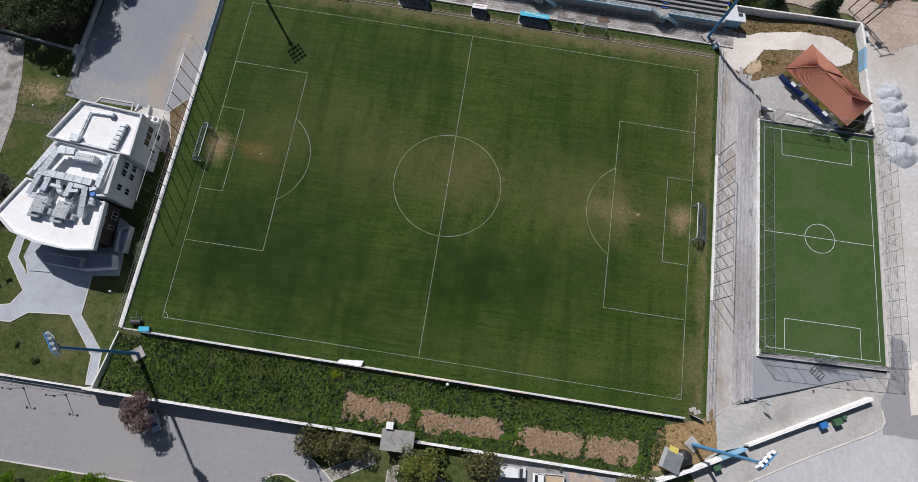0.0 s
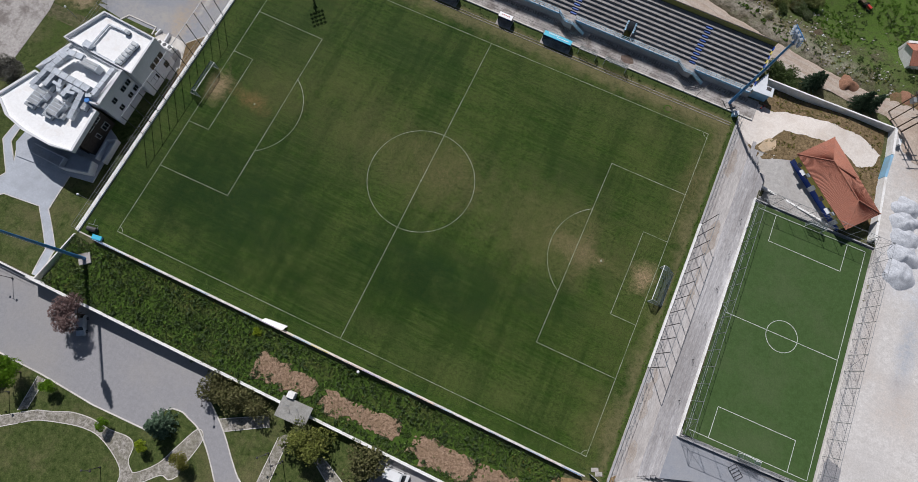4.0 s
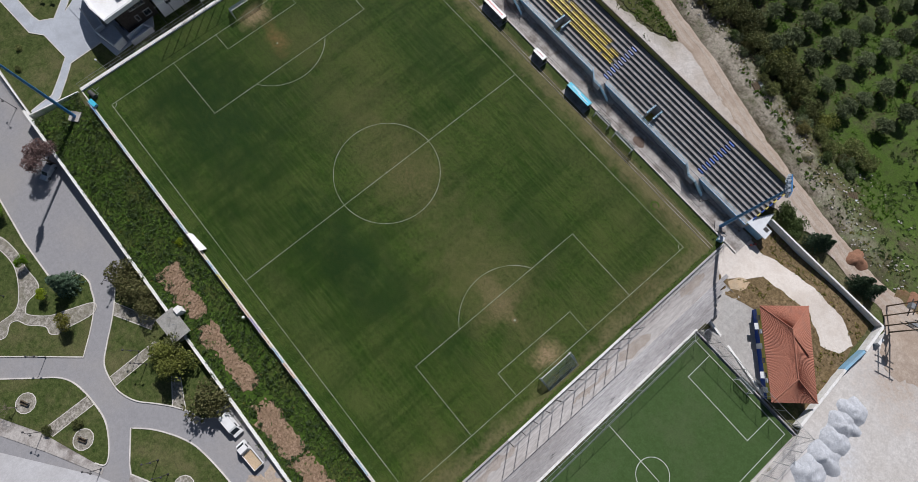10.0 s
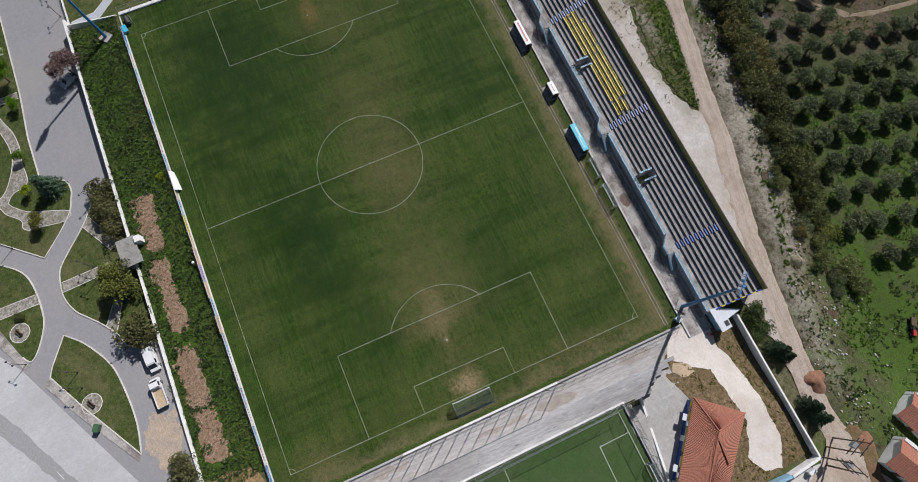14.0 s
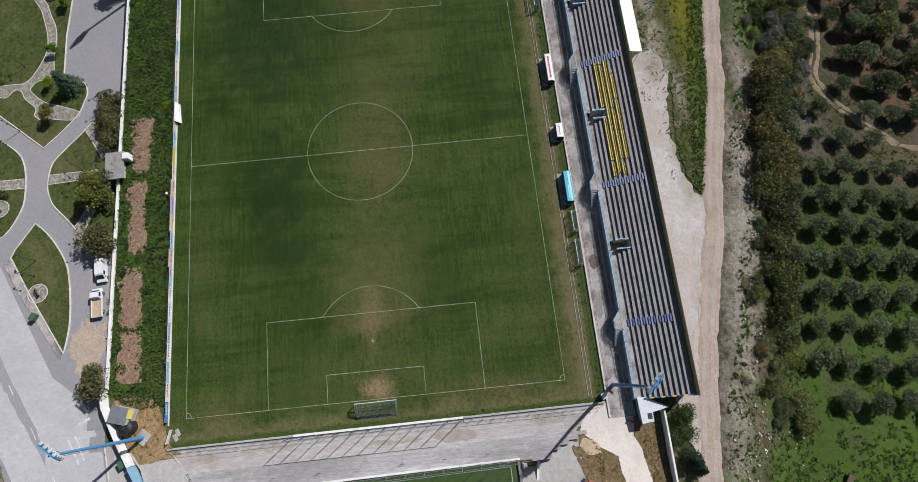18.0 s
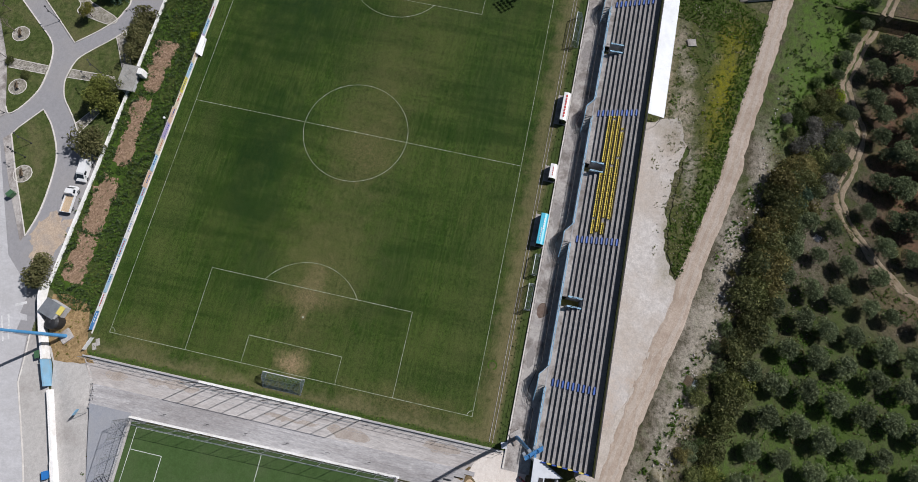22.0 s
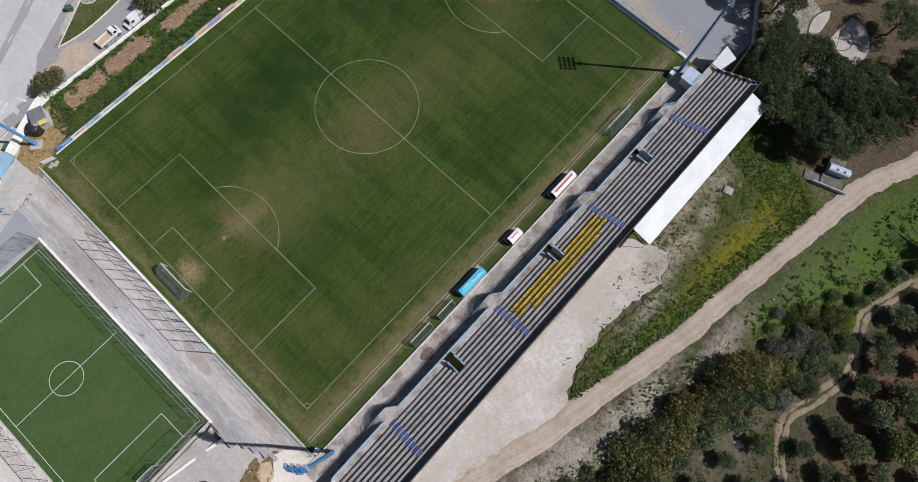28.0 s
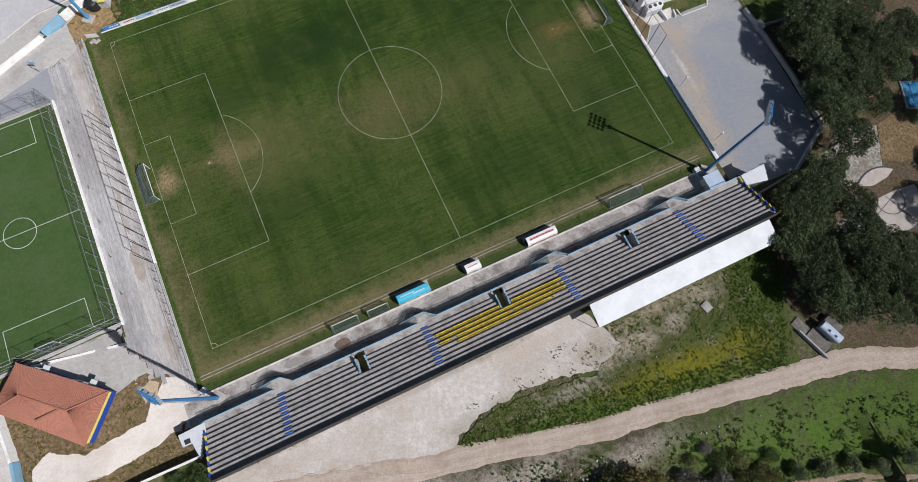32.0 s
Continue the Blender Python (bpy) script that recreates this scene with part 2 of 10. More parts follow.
def leaf_mat(name, c1, c2, tint=0.25, rough=0.65):
    """Foliage: each clump its own shade."""
    m, nt, b, vec = blank(name, rough)
    geo = nt.nodes.new("ShaderNodeNewGeometry")
    c1, c2 = tuple(1.18 * v for v in c1), tuple(1.18 * v for v in c2)
    col = mixed(nt, geo.outputs["Random Per Island"], c1, c2)
    f = noise_of(nt, vec, 0.8, 3.0)
    col = mixed(nt, ranged(nt, f, 0.4, 0.7), col, tuple(0.8 * v for v in c1))
    info = nt.nodes.new("ShaderNodeObjectInfo")
    hs = nt.nodes.new("ShaderNodeHueSaturation")
    nt.links.new(col, hs.inputs["Color"])
    nt.links.new(maths(nt, "ADD", maths(nt, "MULTIPLY", info.outputs["Random"], 2 * tint), 1.0 - tint), hs.inputs["Value"])
    nt.links.new(hs.outputs[0], b.inputs["Base Color"])
    glow = nt.nodes.new("ShaderNodeBsdfTranslucent")
    nt.links.new(hs.outputs[0], glow.inputs["Color"])
    mix = nt.nodes.new("ShaderNodeMixShader")
    mix.inputs[0].default_value = 0.3
    nt.links.new(b.outputs[0], mix.inputs[1])
    nt.links.new(glow.outputs[0], mix.inputs[2])
    nt.links.new(mix.outputs[0], nt.nodes["Material Output"].inputs["Surface"])
    return m


def glass_mat(name, colour):
    m, nt, b, vec = blank(name, 0.12)
    b.inputs["Base Color"].default_value = (*colour, 1)
    b.inputs["Specular IOR Level"].default_value = 0.6
    return m


PITCH = pitch_mat()
TILE = tile_mat()
LINE = stuff_mat("line_paint", (0.54, 0.56, 0.48), (0.15, 0.19, 0.09), (0.08, 0.12, 0.04), 3.0, 0.30, (0.3, 0.7), patch=(0.44, 0.68))
LINE_NEW = stuff_mat("turf_line", (0.64, 0.67, 0.64), (0.54, 0.58, 0.54), (0.45, 0.50, 0.45), 3.0, 0.3, grain=0.15)
TURF = stuff_mat("artificial_turf", (0.047, 0.088, 0.024), (0.062, 0.112, 0.035), (0.078, 0.112, 0.046), 1.2, 0.09, rough=0.75, bump=0.01, grain=0.2, spec=0.2)
WASTE = stuff_mat("rough_ground", (0.058, 0.066, 0.024), (0.175, 0.155, 0.095), (0.075, 0.11, 0.028), 1.1, 0.12, (0.36, 0.64), bump=0.15, patch=(0.46, 0.64), grain=0.45)
LAWN = stuff_mat("lawn_grass", (0.030, 0.052, 0.011), (0.100, 0.122, 0.040), (0.165, 0.145, 0.075), 1.3, 0.13, (0.34, 0.66), bump=0.08, patch=(0.48, 0.74), grain=0.45, blots=((-89.0, 7.2, 5.6, 3.0, 1.0, (0.36, 0.265, 0.165)), (-87.0, 6.6, 3.0, 2.0, 0.9, (0.40, 0.31, 0.21)), (-88.5, 12.5, 5.0, 3.5, 0.8, (0.055, 0.095, 0.016)), (-87.0, -3.0, 4.0, 7.0, 0.7, (0.052, 0.088, 0.016))))
LUSH = stuff_mat("meadow_grass", (0.030, 0.066, 0.010), (0.082, 0.138, 0.022), (0.115, 0.115, 0.040), 1.6, 0.16, (0.36, 0.64), bump=0.15, patch=(0.5, 0.72), grain=0.42)
DRY = stuff_mat("dry_grass", (0.25, 0.165, 0.08), (0.43, 0.305, 0.165), (0.17, 0.12, 0.055), 1.6, 0.3, (0.38, 0.62), bump=0.1, grain=0.4)
BROWN = stuff_mat("brown_yard_soil", (0.105, 0.075, 0.040), (0.31, 0.225, 0.13), (0.15, 0.11, 0.055), 1.8, 0.25, (0.38, 0.64), bump=0.08, grain=0.45)
NEEDLES = stuff_mat("pine_needle_ground", (0.070, 0.052, 0.034), (0.185, 0.140, 0.095), (0.085, 0.075, 0.035), 1.8, 0.25, (0.38, 0.64), bump=0.08, grain=0.45)
SOIL = stuff_mat("tilled_soil", (0.215, 0.14, 0.092), (0.43, 0.305, 0.215), (0.26, 0.18, 0.115), 2.2, 0.4, (0.4, 0.6), bump=0.15)
RED_SOIL = stuff_mat("red_soil", (0.19, 0.10, 0.06), (0.29, 0.17, 0.11), (0.12, 0.12, 0.05), 1.2, 0.18, bump=0.1)
GREEN_C, BRIGHT_C, RED_C, STONY_C, PALE_C = (0.060, 0.098, 0.020), (0.082, 0.150, 0.022), (0.175, 0.095, 0.060), (0.215, 0.180, 0.130), (0.41, 0.37, 0.315)
LAND_BLOTS = (
    # stony bank beside the track
    (-30, 91, 13, 4, 0.7, STONY_C), (-10, 86, 12, 4, 0.75, STONY_C), (8, 81, 12, 4, 0.85, STONY_C), (25, 77.5, 12, 4, 0.85, STONY_C), (42, 74, 12, 4.5, 0.85, STONY_C), (58, 69, 10, 5, 0.85, STONY_C), (74, 65, 12, 4, 0.8, STONY_C),
    (-12, 85.0, 12, 2.6, 0.9, PALE_C), (8, 79.6, 13, 3.0, 1.0, PALE_C), (22, 76.8, 11, 3.0, 1.0, PALE_C), (33, 73.6, 12, 3.0, 1.0, PALE_C), (45, 70.4, 11, 3.0, 1.0, PALE_C), (59, 66.2, 9, 2.6, 1.0, PALE_C), (69, 64.1, 8, 2.2, 0.9, PALE_C),
    # meadows
    (86, 86, 34, 24, 1.0, BRIGHT_C), (100, 96, 34, 30, 1.0, BRIGHT_C), (76, 98, 22, 28, 1.0, BRIGHT_C), (64, 82, 18, 10, 0.9, GREEN_C), (50, 104, 26, 26, 0.9, BRIGHT_C), (34, 104, 24, 20, 0.75, GREEN_C),
    (-30, 92.5, 22, 8, 1.0, BRIGHT_C), (-48, 97.0, 22, 10, 1.0, BRIGHT_C), (-66, 102, 20, 10, 1.0, BRIGHT_C), (-86, 112, 22, 10, 0.9, GREEN_C),
    # orchard: red soil, grey soil, weeds
    (-30, 115, 14, 7, 1.0, RED_C), (-46, 121, 14, 11, 1.0, RED_C), (-12, 116, 12, 7, 1.0, RED_C), (-4, 125, 12, 8, 1.0, RED_C), (-30, 132, 22, 12, 1.0, RED_C),
    (0.9, 98.1, 12, 5, 0.8, (0.19, 0.155, 0.125)), (-20.3, 100.7, 12, 5, 0.6, (0.20, 0.165, 0.125)), (10.9, 115.2, 8, 10, 0.7, (0.19, 0.13, 0.09)),
    (21, 106.6, 14, 8, 0.6, GREEN_C), (35, 120, 16, 12, 0.6, GREEN_C), (58, 114, 14, 18, 0.9, BRIGHT_C),
)
LAND = stuff_mat("orchard_ground", (0.048, 0.044, 0.024), (0.145, 0.122, 0.088), (0.060, 0.078, 0.022), 1.3, 0.16, (0.36, 0.64), bump=0.15, patch=(0.47, 0.60), grain=0.5, blots=LAND_BLOTS)
GRAVEL = stuff_mat("gravel", (0.50, 0.475, 0.455), (0.64, 0.61, 0.585), (0.47, 0.395, 0.325), 1.1, 0.06, (0.36, 0.64), bump=0.02, patch=(0.47, 0.70), grain=0.22)
TRACK = stuff_mat("dirt_track", (0.41, 0.33, 0.27), (0.53, 0.445, 0.375), (0.36, 0.28, 0.22), 1.3, 0.16, bump=0.03, grain=0.25)
RUBBLE = stuff_mat("stony_bank", (0.15, 0.13, 0.075), (0.42, 0.38, 0.31), (0.10, 0.11, 0.04), 1.8, 0.22, (0.38, 0.68), bump=0.15)
PALE = stuff_mat("pale_packed_ground", (0.66, 0.60, 0.55), (0.76, 0.71, 0.66), (0.60, 0.53, 0.47), 2.0, 0.2, bump=0.03, grain=0.15)
TAN = stuff_mat("sand_spill", (0.50, 0.37, 0.24), (0.58, 0.46, 0.33), (0.45, 0.36, 0.26), 1.6, 0.4)
ASPHALT = stuff_mat("asphalt", (0.265, 0.262, 0.274), (0.312, 0.307, 0.32), (0.34, 0.32, 0.305), 1.4, 0.05, (0.35, 0.65), rough=0.72, patch=(0.48, 0.76), spec=0.4, grain=0.12)
ROAD = stuff_mat("road_asphalt", (0.45, 0.447, 0.462), (0.54, 0.537, 0.552), (0.40, 0.39, 0.39), 1.4, 0.06, rough=0.72, stretch=(1, 0.6, 1), spec=0.4, grain=0.12, patch=(0.46, 0.7))
LOT = stuff_mat("parking_asphalt", (0.27, 0.285, 0.322), (0.315, 0.33, 0.366), (0.35, 0.345, 0.35), 1.6, 0.06, (0.36, 0.64), grain=0.13, patch=(0.48, 0.7), blots=(
    (-76, 9.5, 10, 3.2, 0.8, (0.40, 0.38, 0.36)), (-67, 10.5, 6, 3.4, 0.9, (0.41, 0.385, 0.355)), (-58.6, 22, 2.4, 18, 0.7, (0.385, 0.365, 0.345)), (-58.6, 38, 2.2, 10, 0.9, (0.40, 0.365, 0.32)),
    (-65.2, 11.5, 2.8, 6.0, 1.0, (0.42, 0.35, 0.28)), (-63.8, 19.0, 2.6, 8.0, 1.0, (0.42, 0.35, 0.28)), (-62.0, 27.0, 2.8, 8.0, 1.0, (0.42, 0.35, 0.28)), (-60.4, 35.0, 3.2, 9.0, 1.0, (0.42, 0.35, 0.28)), (-62.6, 19.0, 0.7, 5.5, 1.0, (0.56, 0.54, 0.51))))
PATCHED = stuff_mat("patched_asphalt", (0.30, 0.30, 0.31), (0.36, 0.36, 0.37), (0.33, 0.325, 0.32), 2.5, 0.2)
CONCRETE = stuff_mat("apron_concrete", (0.41, 0.385, 0.375), (0.57, 0.545, 0.53), (0.35, 0.31, 0.285), 2.0, 0.11, bump=0.01, stretch=(1, 0.16, 1), patch=(0.46, 0.66), grain=0.25)
CONCRETE_W = stuff_mat("worn_concrete", (0.36, 0.335, 0.32), (0.52, 0.49, 0.465), (0.19, 0.165, 0.15), 1.6, 0.28, bump=0.01, patch=(0.47, 0.62), grain=0.25)
STEP = stuff_mat("terrace_concrete", (0.235, 0.223, 0.226), (0.345, 0.328, 0.327), (0.185, 0.175, 0.175), 3.0, 0.45, bump=0.01)
BENCH = stuff_mat("bench_concrete", (0.285, 0.27, 0.268), (0.415, 0.394, 0.384), (0.225, 0.212, 0.208), 3.0, 0.5, bump=0.01)
ROOF_SLAB = stuff_mat("weathered_roof_slab", (0.29, 0.285, 0.27), (0.38, 0.372, 0.35), (0.25, 0.235, 0.21), 1.6, 0.3, (0.36, 0.64))
STAINED = stuff_mat("grimy_concrete", (0.15, 0.14, 0.13), (0.26, 0.245, 0.225), (0.10, 0.09, 0.08), 1.8, 0.4, (0.36, 0.64))
DARK_CONCRETE = stuff_mat("dark_concrete", (0.055, 0.05, 0.05), (0.10, 0.092, 0.09), (0.075, 0.07, 0.06), 2.0, 0.4)
YARD = stuff_mat("grey_yard_concrete", (0.40, 0.385, 0.37), (0.49, 0.472, 0.455), (0.33, 0.305, 0.285), 1.4, 0.14, (0.36, 0.64), grain=0.16, patch=(0.5, 0.7))
KERB = stuff_mat("kerb_stone", (0.60, 0.57, 0.53), (0.72, 0.69, 0.65), (0.48, 0.45, 0.42), 2.0, 0.5, grain=0.10)
PAVING = stuff_mat("stone_paving", (0.17, 0.155, 0.13), (0.46, 0.43, 0.39), (0.20, 0.19, 0.14), 2.0, 0.35, (0.4, 0.6), bump=0.05)
PLAZA = stuff_mat("plaza_paving", (0.43, 0.46, 0.51), (0.53, 0.56, 0.61), (0.38, 0.40, 0.44), 3.0, 0.2, grain=0.12)
WALL = stuff_mat("whitewash", (0.74, 0.73, 0.71), (0.86, 0.855, 0.845), (0.58, 0.55, 0.51), 1.5, 0.35, grain=0.10, patch=(0.5, 0.7))
WALL_GREY = stuff_mat("grey_render", (0.40, 0.40, 0.41), (0.48, 0.48, 0.49), (0.34, 0.33, 0.33), 1.5, 0.35, grain=0.10)
PLASTER = stuff_mat("building_plaster", (0.68, 0.69, 0.71), (0.76, 0.77, 0.79), (0.62, 0.62, 0.64), 1.2, 0.3, grain=0.10)
ROOFTOP = stuff_mat("roof_membrane", (0.86, 0.855, 0.85), (0.92, 0.92, 0.92), (0.78, 0.74, 0.70), 1.2, 0.25, grain=0.08, patch=(0.52, 0.72))
DARK_STONE = stuff_mat("dark_cladding", (0.055, 0.045, 0.04), (0.09, 0.075, 0.065), (0.07, 0.06, 0.05), 2.0, 0.3, grain=0.10)
SHEET = stuff_mat("white_sheet_roof", (0.60, 0.63, 0.67), (0.66, 0.685, 0.72), (0.52, 0.54, 0.565), 0.8, 0.25, rough=0.5, grain=0.03)
BLUE = stuff_mat("blue_paint", (0.03, 0.17, 0.42), (0.045, 0.22, 0.50), (0.06, 0.20, 0.38), 2.0, 0.5, rough=0.5)
SKY_BLUE = stuff_mat("sky_blue_paint", (0.06, 0.27, 0.56), (0.09, 0.33, 0.64), (0.10, 0.28, 0.50), 2.0, 0.5, rough=0.5)
LIGHT_BLUE = stuff_mat("light_blue_paint", (0.21, 0.42, 0.60), (0.28, 0.50, 0.68), (0.25, 0.37, 0.46), 2.0, 0.5, rough=0.5)
PALE_STEEL = stuff_mat("pale_steel_sheet", (0.38, 0.47, 0.60), (0.46, 0.55, 0.68), (0.34, 0.40, 0.48), 2.0, 0.5, rough=0.45)
NAVY = stuff_mat("navy_plastic", (0.03, 0.085, 0.34), (0.045, 0.12, 0.44), (0.06, 0.10, 0.28), 3.0, 0.8, rough=0.45, tint=0.3)
DEEP_BLUE = stuff_mat("deep_blue_paint", (0.012, 0.055, 0.32), (0.018, 0.075, 0.38), (0.025, 0.065, 0.28), 2.0, 0.5, rough=0.5)
YELLOW = stuff_mat("yellow_plastic", (0.56, 0.42, 0.03), (0.66, 0.50, 0.05), (0.52, 0.42, 0.10), 3.0, 0.8, rough=0.45, tint=0.18)
YELLOW_PAINT = stuff_mat("yellow_paint", (0.62, 0.52, 0.12), (0.70, 0.60, 0.18), (0.52, 0.44, 0.15), 2.0, 0.5, grain=0.10)
OLIVE_PAINT = stuff_mat("mossy_parapet", (0.30, 0.28, 0.09), (0.42, 0.38, 0.13), (0.26, 0.24, 0.14), 2.0, 0.3, grain=0.15)
STEEL = stuff_mat("galvanised_steel", (0.30, 0.32, 0.34), (0.40, 0.42, 0.44), (0.26, 0.27, 0.28), 4.0, 1.0, rough=0.45, metal=0.5)
DUCT = stuff_mat("duct_sheet", (0.44, 0.48, 0.53), (0.58, 0.62, 0.67), (0.36, 0.39, 0.43), 3.0, 0.8, (0.4, 0.6), rough=0.4, metal=0.25)
LAMP_CASE = stuff_mat("lamp_casing", (0.40, 0.45, 0.51), (0.54, 0.59, 0.65), (0.32, 0.36, 0.41), 3.0, 0.8, (0.4, 0.6), rough=0.4, metal=0.25)
IRON = stuff_mat("dark_iron", (0.045, 0.045, 0.05), (0.07, 0.07, 0.075), (0.06, 0.05, 0.045), 4.0, 1.0, rough=0.6, metal=0.3)
NET = stuff_mat("netting", (0.10, 0.14, 0.15), (0.17, 0.22, 0.22), (0.08, 0.11, 0.11), 6.0, 1.0)
WHITE_PAINT = stuff_mat("white_paint", (0.74, 0.75, 0.76), (0.80, 0.80, 0.80), (0.68, 0.68, 0.68), 3.0, 0.8, rough=0.4)
CYAN_BOARD = stuff_mat("cyan_panel", (0.05, 0.42, 0.60), (0.07, 0.50, 0.68), (0.10, 0.45, 0.58), 2.0, 0.5, rough=0.4)
RED_PAINT = stuff_mat("red_paint", (0.42, 0.03, 0.03), (0.5, 0.05, 0.04), (0.35, 0.05, 0.04), 3.0, 0.8, rough=0.4)
GREEN_BIN = stuff_mat("green_plastic", (0.05, 0.13, 0.06), (0.07, 0.16, 0.08), (0.06, 0.11, 0.06), 3.0, 0.8, rough=0.5)
BLUE_BIN = stuff_mat("blue_plastic", (0.02, 0.16, 0.48), (0.03, 0.2, 0.55), (0.04, 0.16, 0.42), 3.0, 0.8, rough=0.5)
BLACK = stuff_mat("black_plastic", (0.015, 0.015, 0.017), (0.03, 0.03, 0.032), (0.02, 0.02, 0.02), 3.0, 0.8, rough=0.5)
TYRE = stuff_mat("tyre_rubber", (0.02, 0.02, 0.02), (0.03, 0.03, 0.03), (0.025, 0.023, 0.02), 4.0, 1.0)
GLASS = glass_mat("dark_glass", (0.02, 0.025, 0.03))
LAMP_GLASS = glass_mat("lamp_glass", (0.55, 0.58, 0.6))
WOOD = stuff_mat("weathered_wood", (0.12, 0.085, 0.055), (0.2, 0.15, 0.1), (0.10, 0.08, 0.06), 4.0, 0.8, stretch=(1, 6, 1))
HEAP = stuff_mat("crushed_marble", (0.42, 0.44, 0.48), (0.64, 0.66, 0.70), (0.42, 0.43, 0.46), 2.0, 0.5, (0.38, 0.62), bump=0.12, grain=0.3)
EARTH_HEAP = stuff_mat("red_earth_mound", (0.25, 0.125, 0.08), (0.37, 0.21, 0.14), (0.22, 0.12, 0.08), 2.5, 0.5, bump=0.2)
POOL = stuff_mat("pool_water", (0.03, 0.15, 0.30), (0.05, 0.21, 0.38), (0.07, 0.23, 0.38), 0.6, 0.3, rough=0.1)
BARK = stuff_mat("bark", (0.10, 0.075, 0.055), (0.17, 0.13, 0.1), (0.08, 0.065, 0.05), 5.0, 1.0, bump=0.03)
OLIVE = leaf_mat("olive_leaves", (0.095, 0.124, 0.062), (0.220, 0.250, 0.140))
MEADOW_LEAF = leaf_mat("meadow_blades", (0.060, 0.125, 0.015), (0.13, 0.215, 0.035), 0.2)
FIELD = stuff_mat("weedy_field", (0.044, 0.062, 0.015), (0.122, 0.125, 0.046), (0.33, 0.275, 0.205), 1.4, 0.26, (0.36, 0.64), bump=0.14, patch=(0.54, 0.68), grain=0.5, blots=(
    (-30, 63.2, 16, 1.4, 0.9, (0.39, 0.32, 0.24)), (-24, 67.5, 5, 3, 0.95, (0.42, 0.36, 0.29)), (-32, 67, 3, 2.2, 0.9, (0.41, 0.36, 0.30)), (-17, 66, 5, 4, 0.95, (0.44, 0.38, 0.31)), (-40, 65, 5, 2, 0.7, (0.38, 0.33, 0.27)), (-8, 70, 8, 1.6, 0.8, (0.40, 0.36, 0.31)),
    (-29, 75.4, 16, 3.8, 1.0, (0.20, 0.19, 0.012)), (-42, 77.0, 8, 4.2, 1.0, (0.19, 0.18, 0.012)), (-16, 74.2, 8, 1.8, 0.85, (0.15, 0.145, 0.022)),
    (-51, 70, 5, 10, 0.95, GREEN_C), (-54, 62, 5, 4, 0.9, GREEN_C), (-22, 79.5, 18, 2.0, 0.95, BRIGHT_C), (1, 74.0, 13, 2.2, 0.95, BRIGHT_C), (-42, 83, 10, 2.0, 0.95, BRIGHT_C), (-38, 71.5, 7, 2.4, 0.7, GREEN_C), (-12, 77, 8, 2.4, 0.9, BRIGHT_C)))
PINE = leaf_mat("pine_needles", (0.058, 0.082, 0.040), (0.128, 0.155, 0.078), 0.3)
SCRUB = leaf_mat("scrub_leaves", (0.095, 0.115, 0.040), (0.225, 0.235, 0.095), 0.4)
SCRUB_DARK = leaf_mat("dark_scrub_leaves", (0.076, 0.090, 0.036), (0.180, 0.182, 0.078), 0.35)
SCRUB_RUST = leaf_mat("rusty_scrub_leaves", (0.12, 0.11, 0.042), (0.235, 0.21, 0.088), 0.35)
SCRUB_GREY = leaf_mat("grey_scrub_leaves", (0.13, 0.125, 0.105), (0.24, 0.235, 0.21), 0.3)
BRIGHT = leaf_mat("bright_leaves", (0.09, 0.19, 0.012), (0.16, 0.28, 0.02), 0.2)
LIME = leaf_mat("lime_leaves", (0.16, 0.22, 0.012), (0.25, 0.30, 0.03), 0.2)
OLIVE_DRAB = leaf_mat("drab_leaves", (0.125, 0.130, 0.052), (0.240, 0.225, 0.108), 0.25)
TREE_GREEN = leaf_mat("yellowish_leaves", (0.115, 0.135, 0.030), (0.235, 0.245, 0.075), 0.2)
SPRUCE = leaf_mat("blue_spruce_needles", (0.065, 0.11, 0.07), (0.15, 0.21, 0.14), 0.2)
CONIFER = leaf_mat("dark_conifer_needles", (0.042, 0.075, 0.045), (0.10, 0.145, 0.085), 0.2)
PURPLE = leaf_mat("purple_leaves", (0.125, 0.08, 0.075), (0.235, 0.17, 0.16), 0.2)
WEED = leaf_mat("weed_leaves", (0.055, 0.086, 0.028), (0.128, 0.168, 0.064), 0.2)
WEED_DARK = leaf_mat("dark_weed_leaves", (0.042, 0.070, 0.028), (0.095, 0.13, 0.055), 0.2)
WEED_DRY = leaf_mat("dry_weed_leaves", (0.13, 0.14, 0.03), (0.24, 0.21, 0.06), 0.2)
WEED_PALE = leaf_mat("broad_weed_leaves", (0.10, 0.19, 0.03), (0.2, 0.3, 0.08), 0.2)
STONE = stuff_mat("field_stone", (0.25, 0.225, 0.19), (0.42, 0.385, 0.34), (0.30, 0.25, 0.20), 2.0, 0.6, (0.36, 0.64))
TWIG = stuff_mat("bare_twigs", (0.16, 0.13, 0.10), (0.24, 0.2, 0.16), (0.14, 0.12, 0.1), 4.0, 1.0)

# ---- builders ----


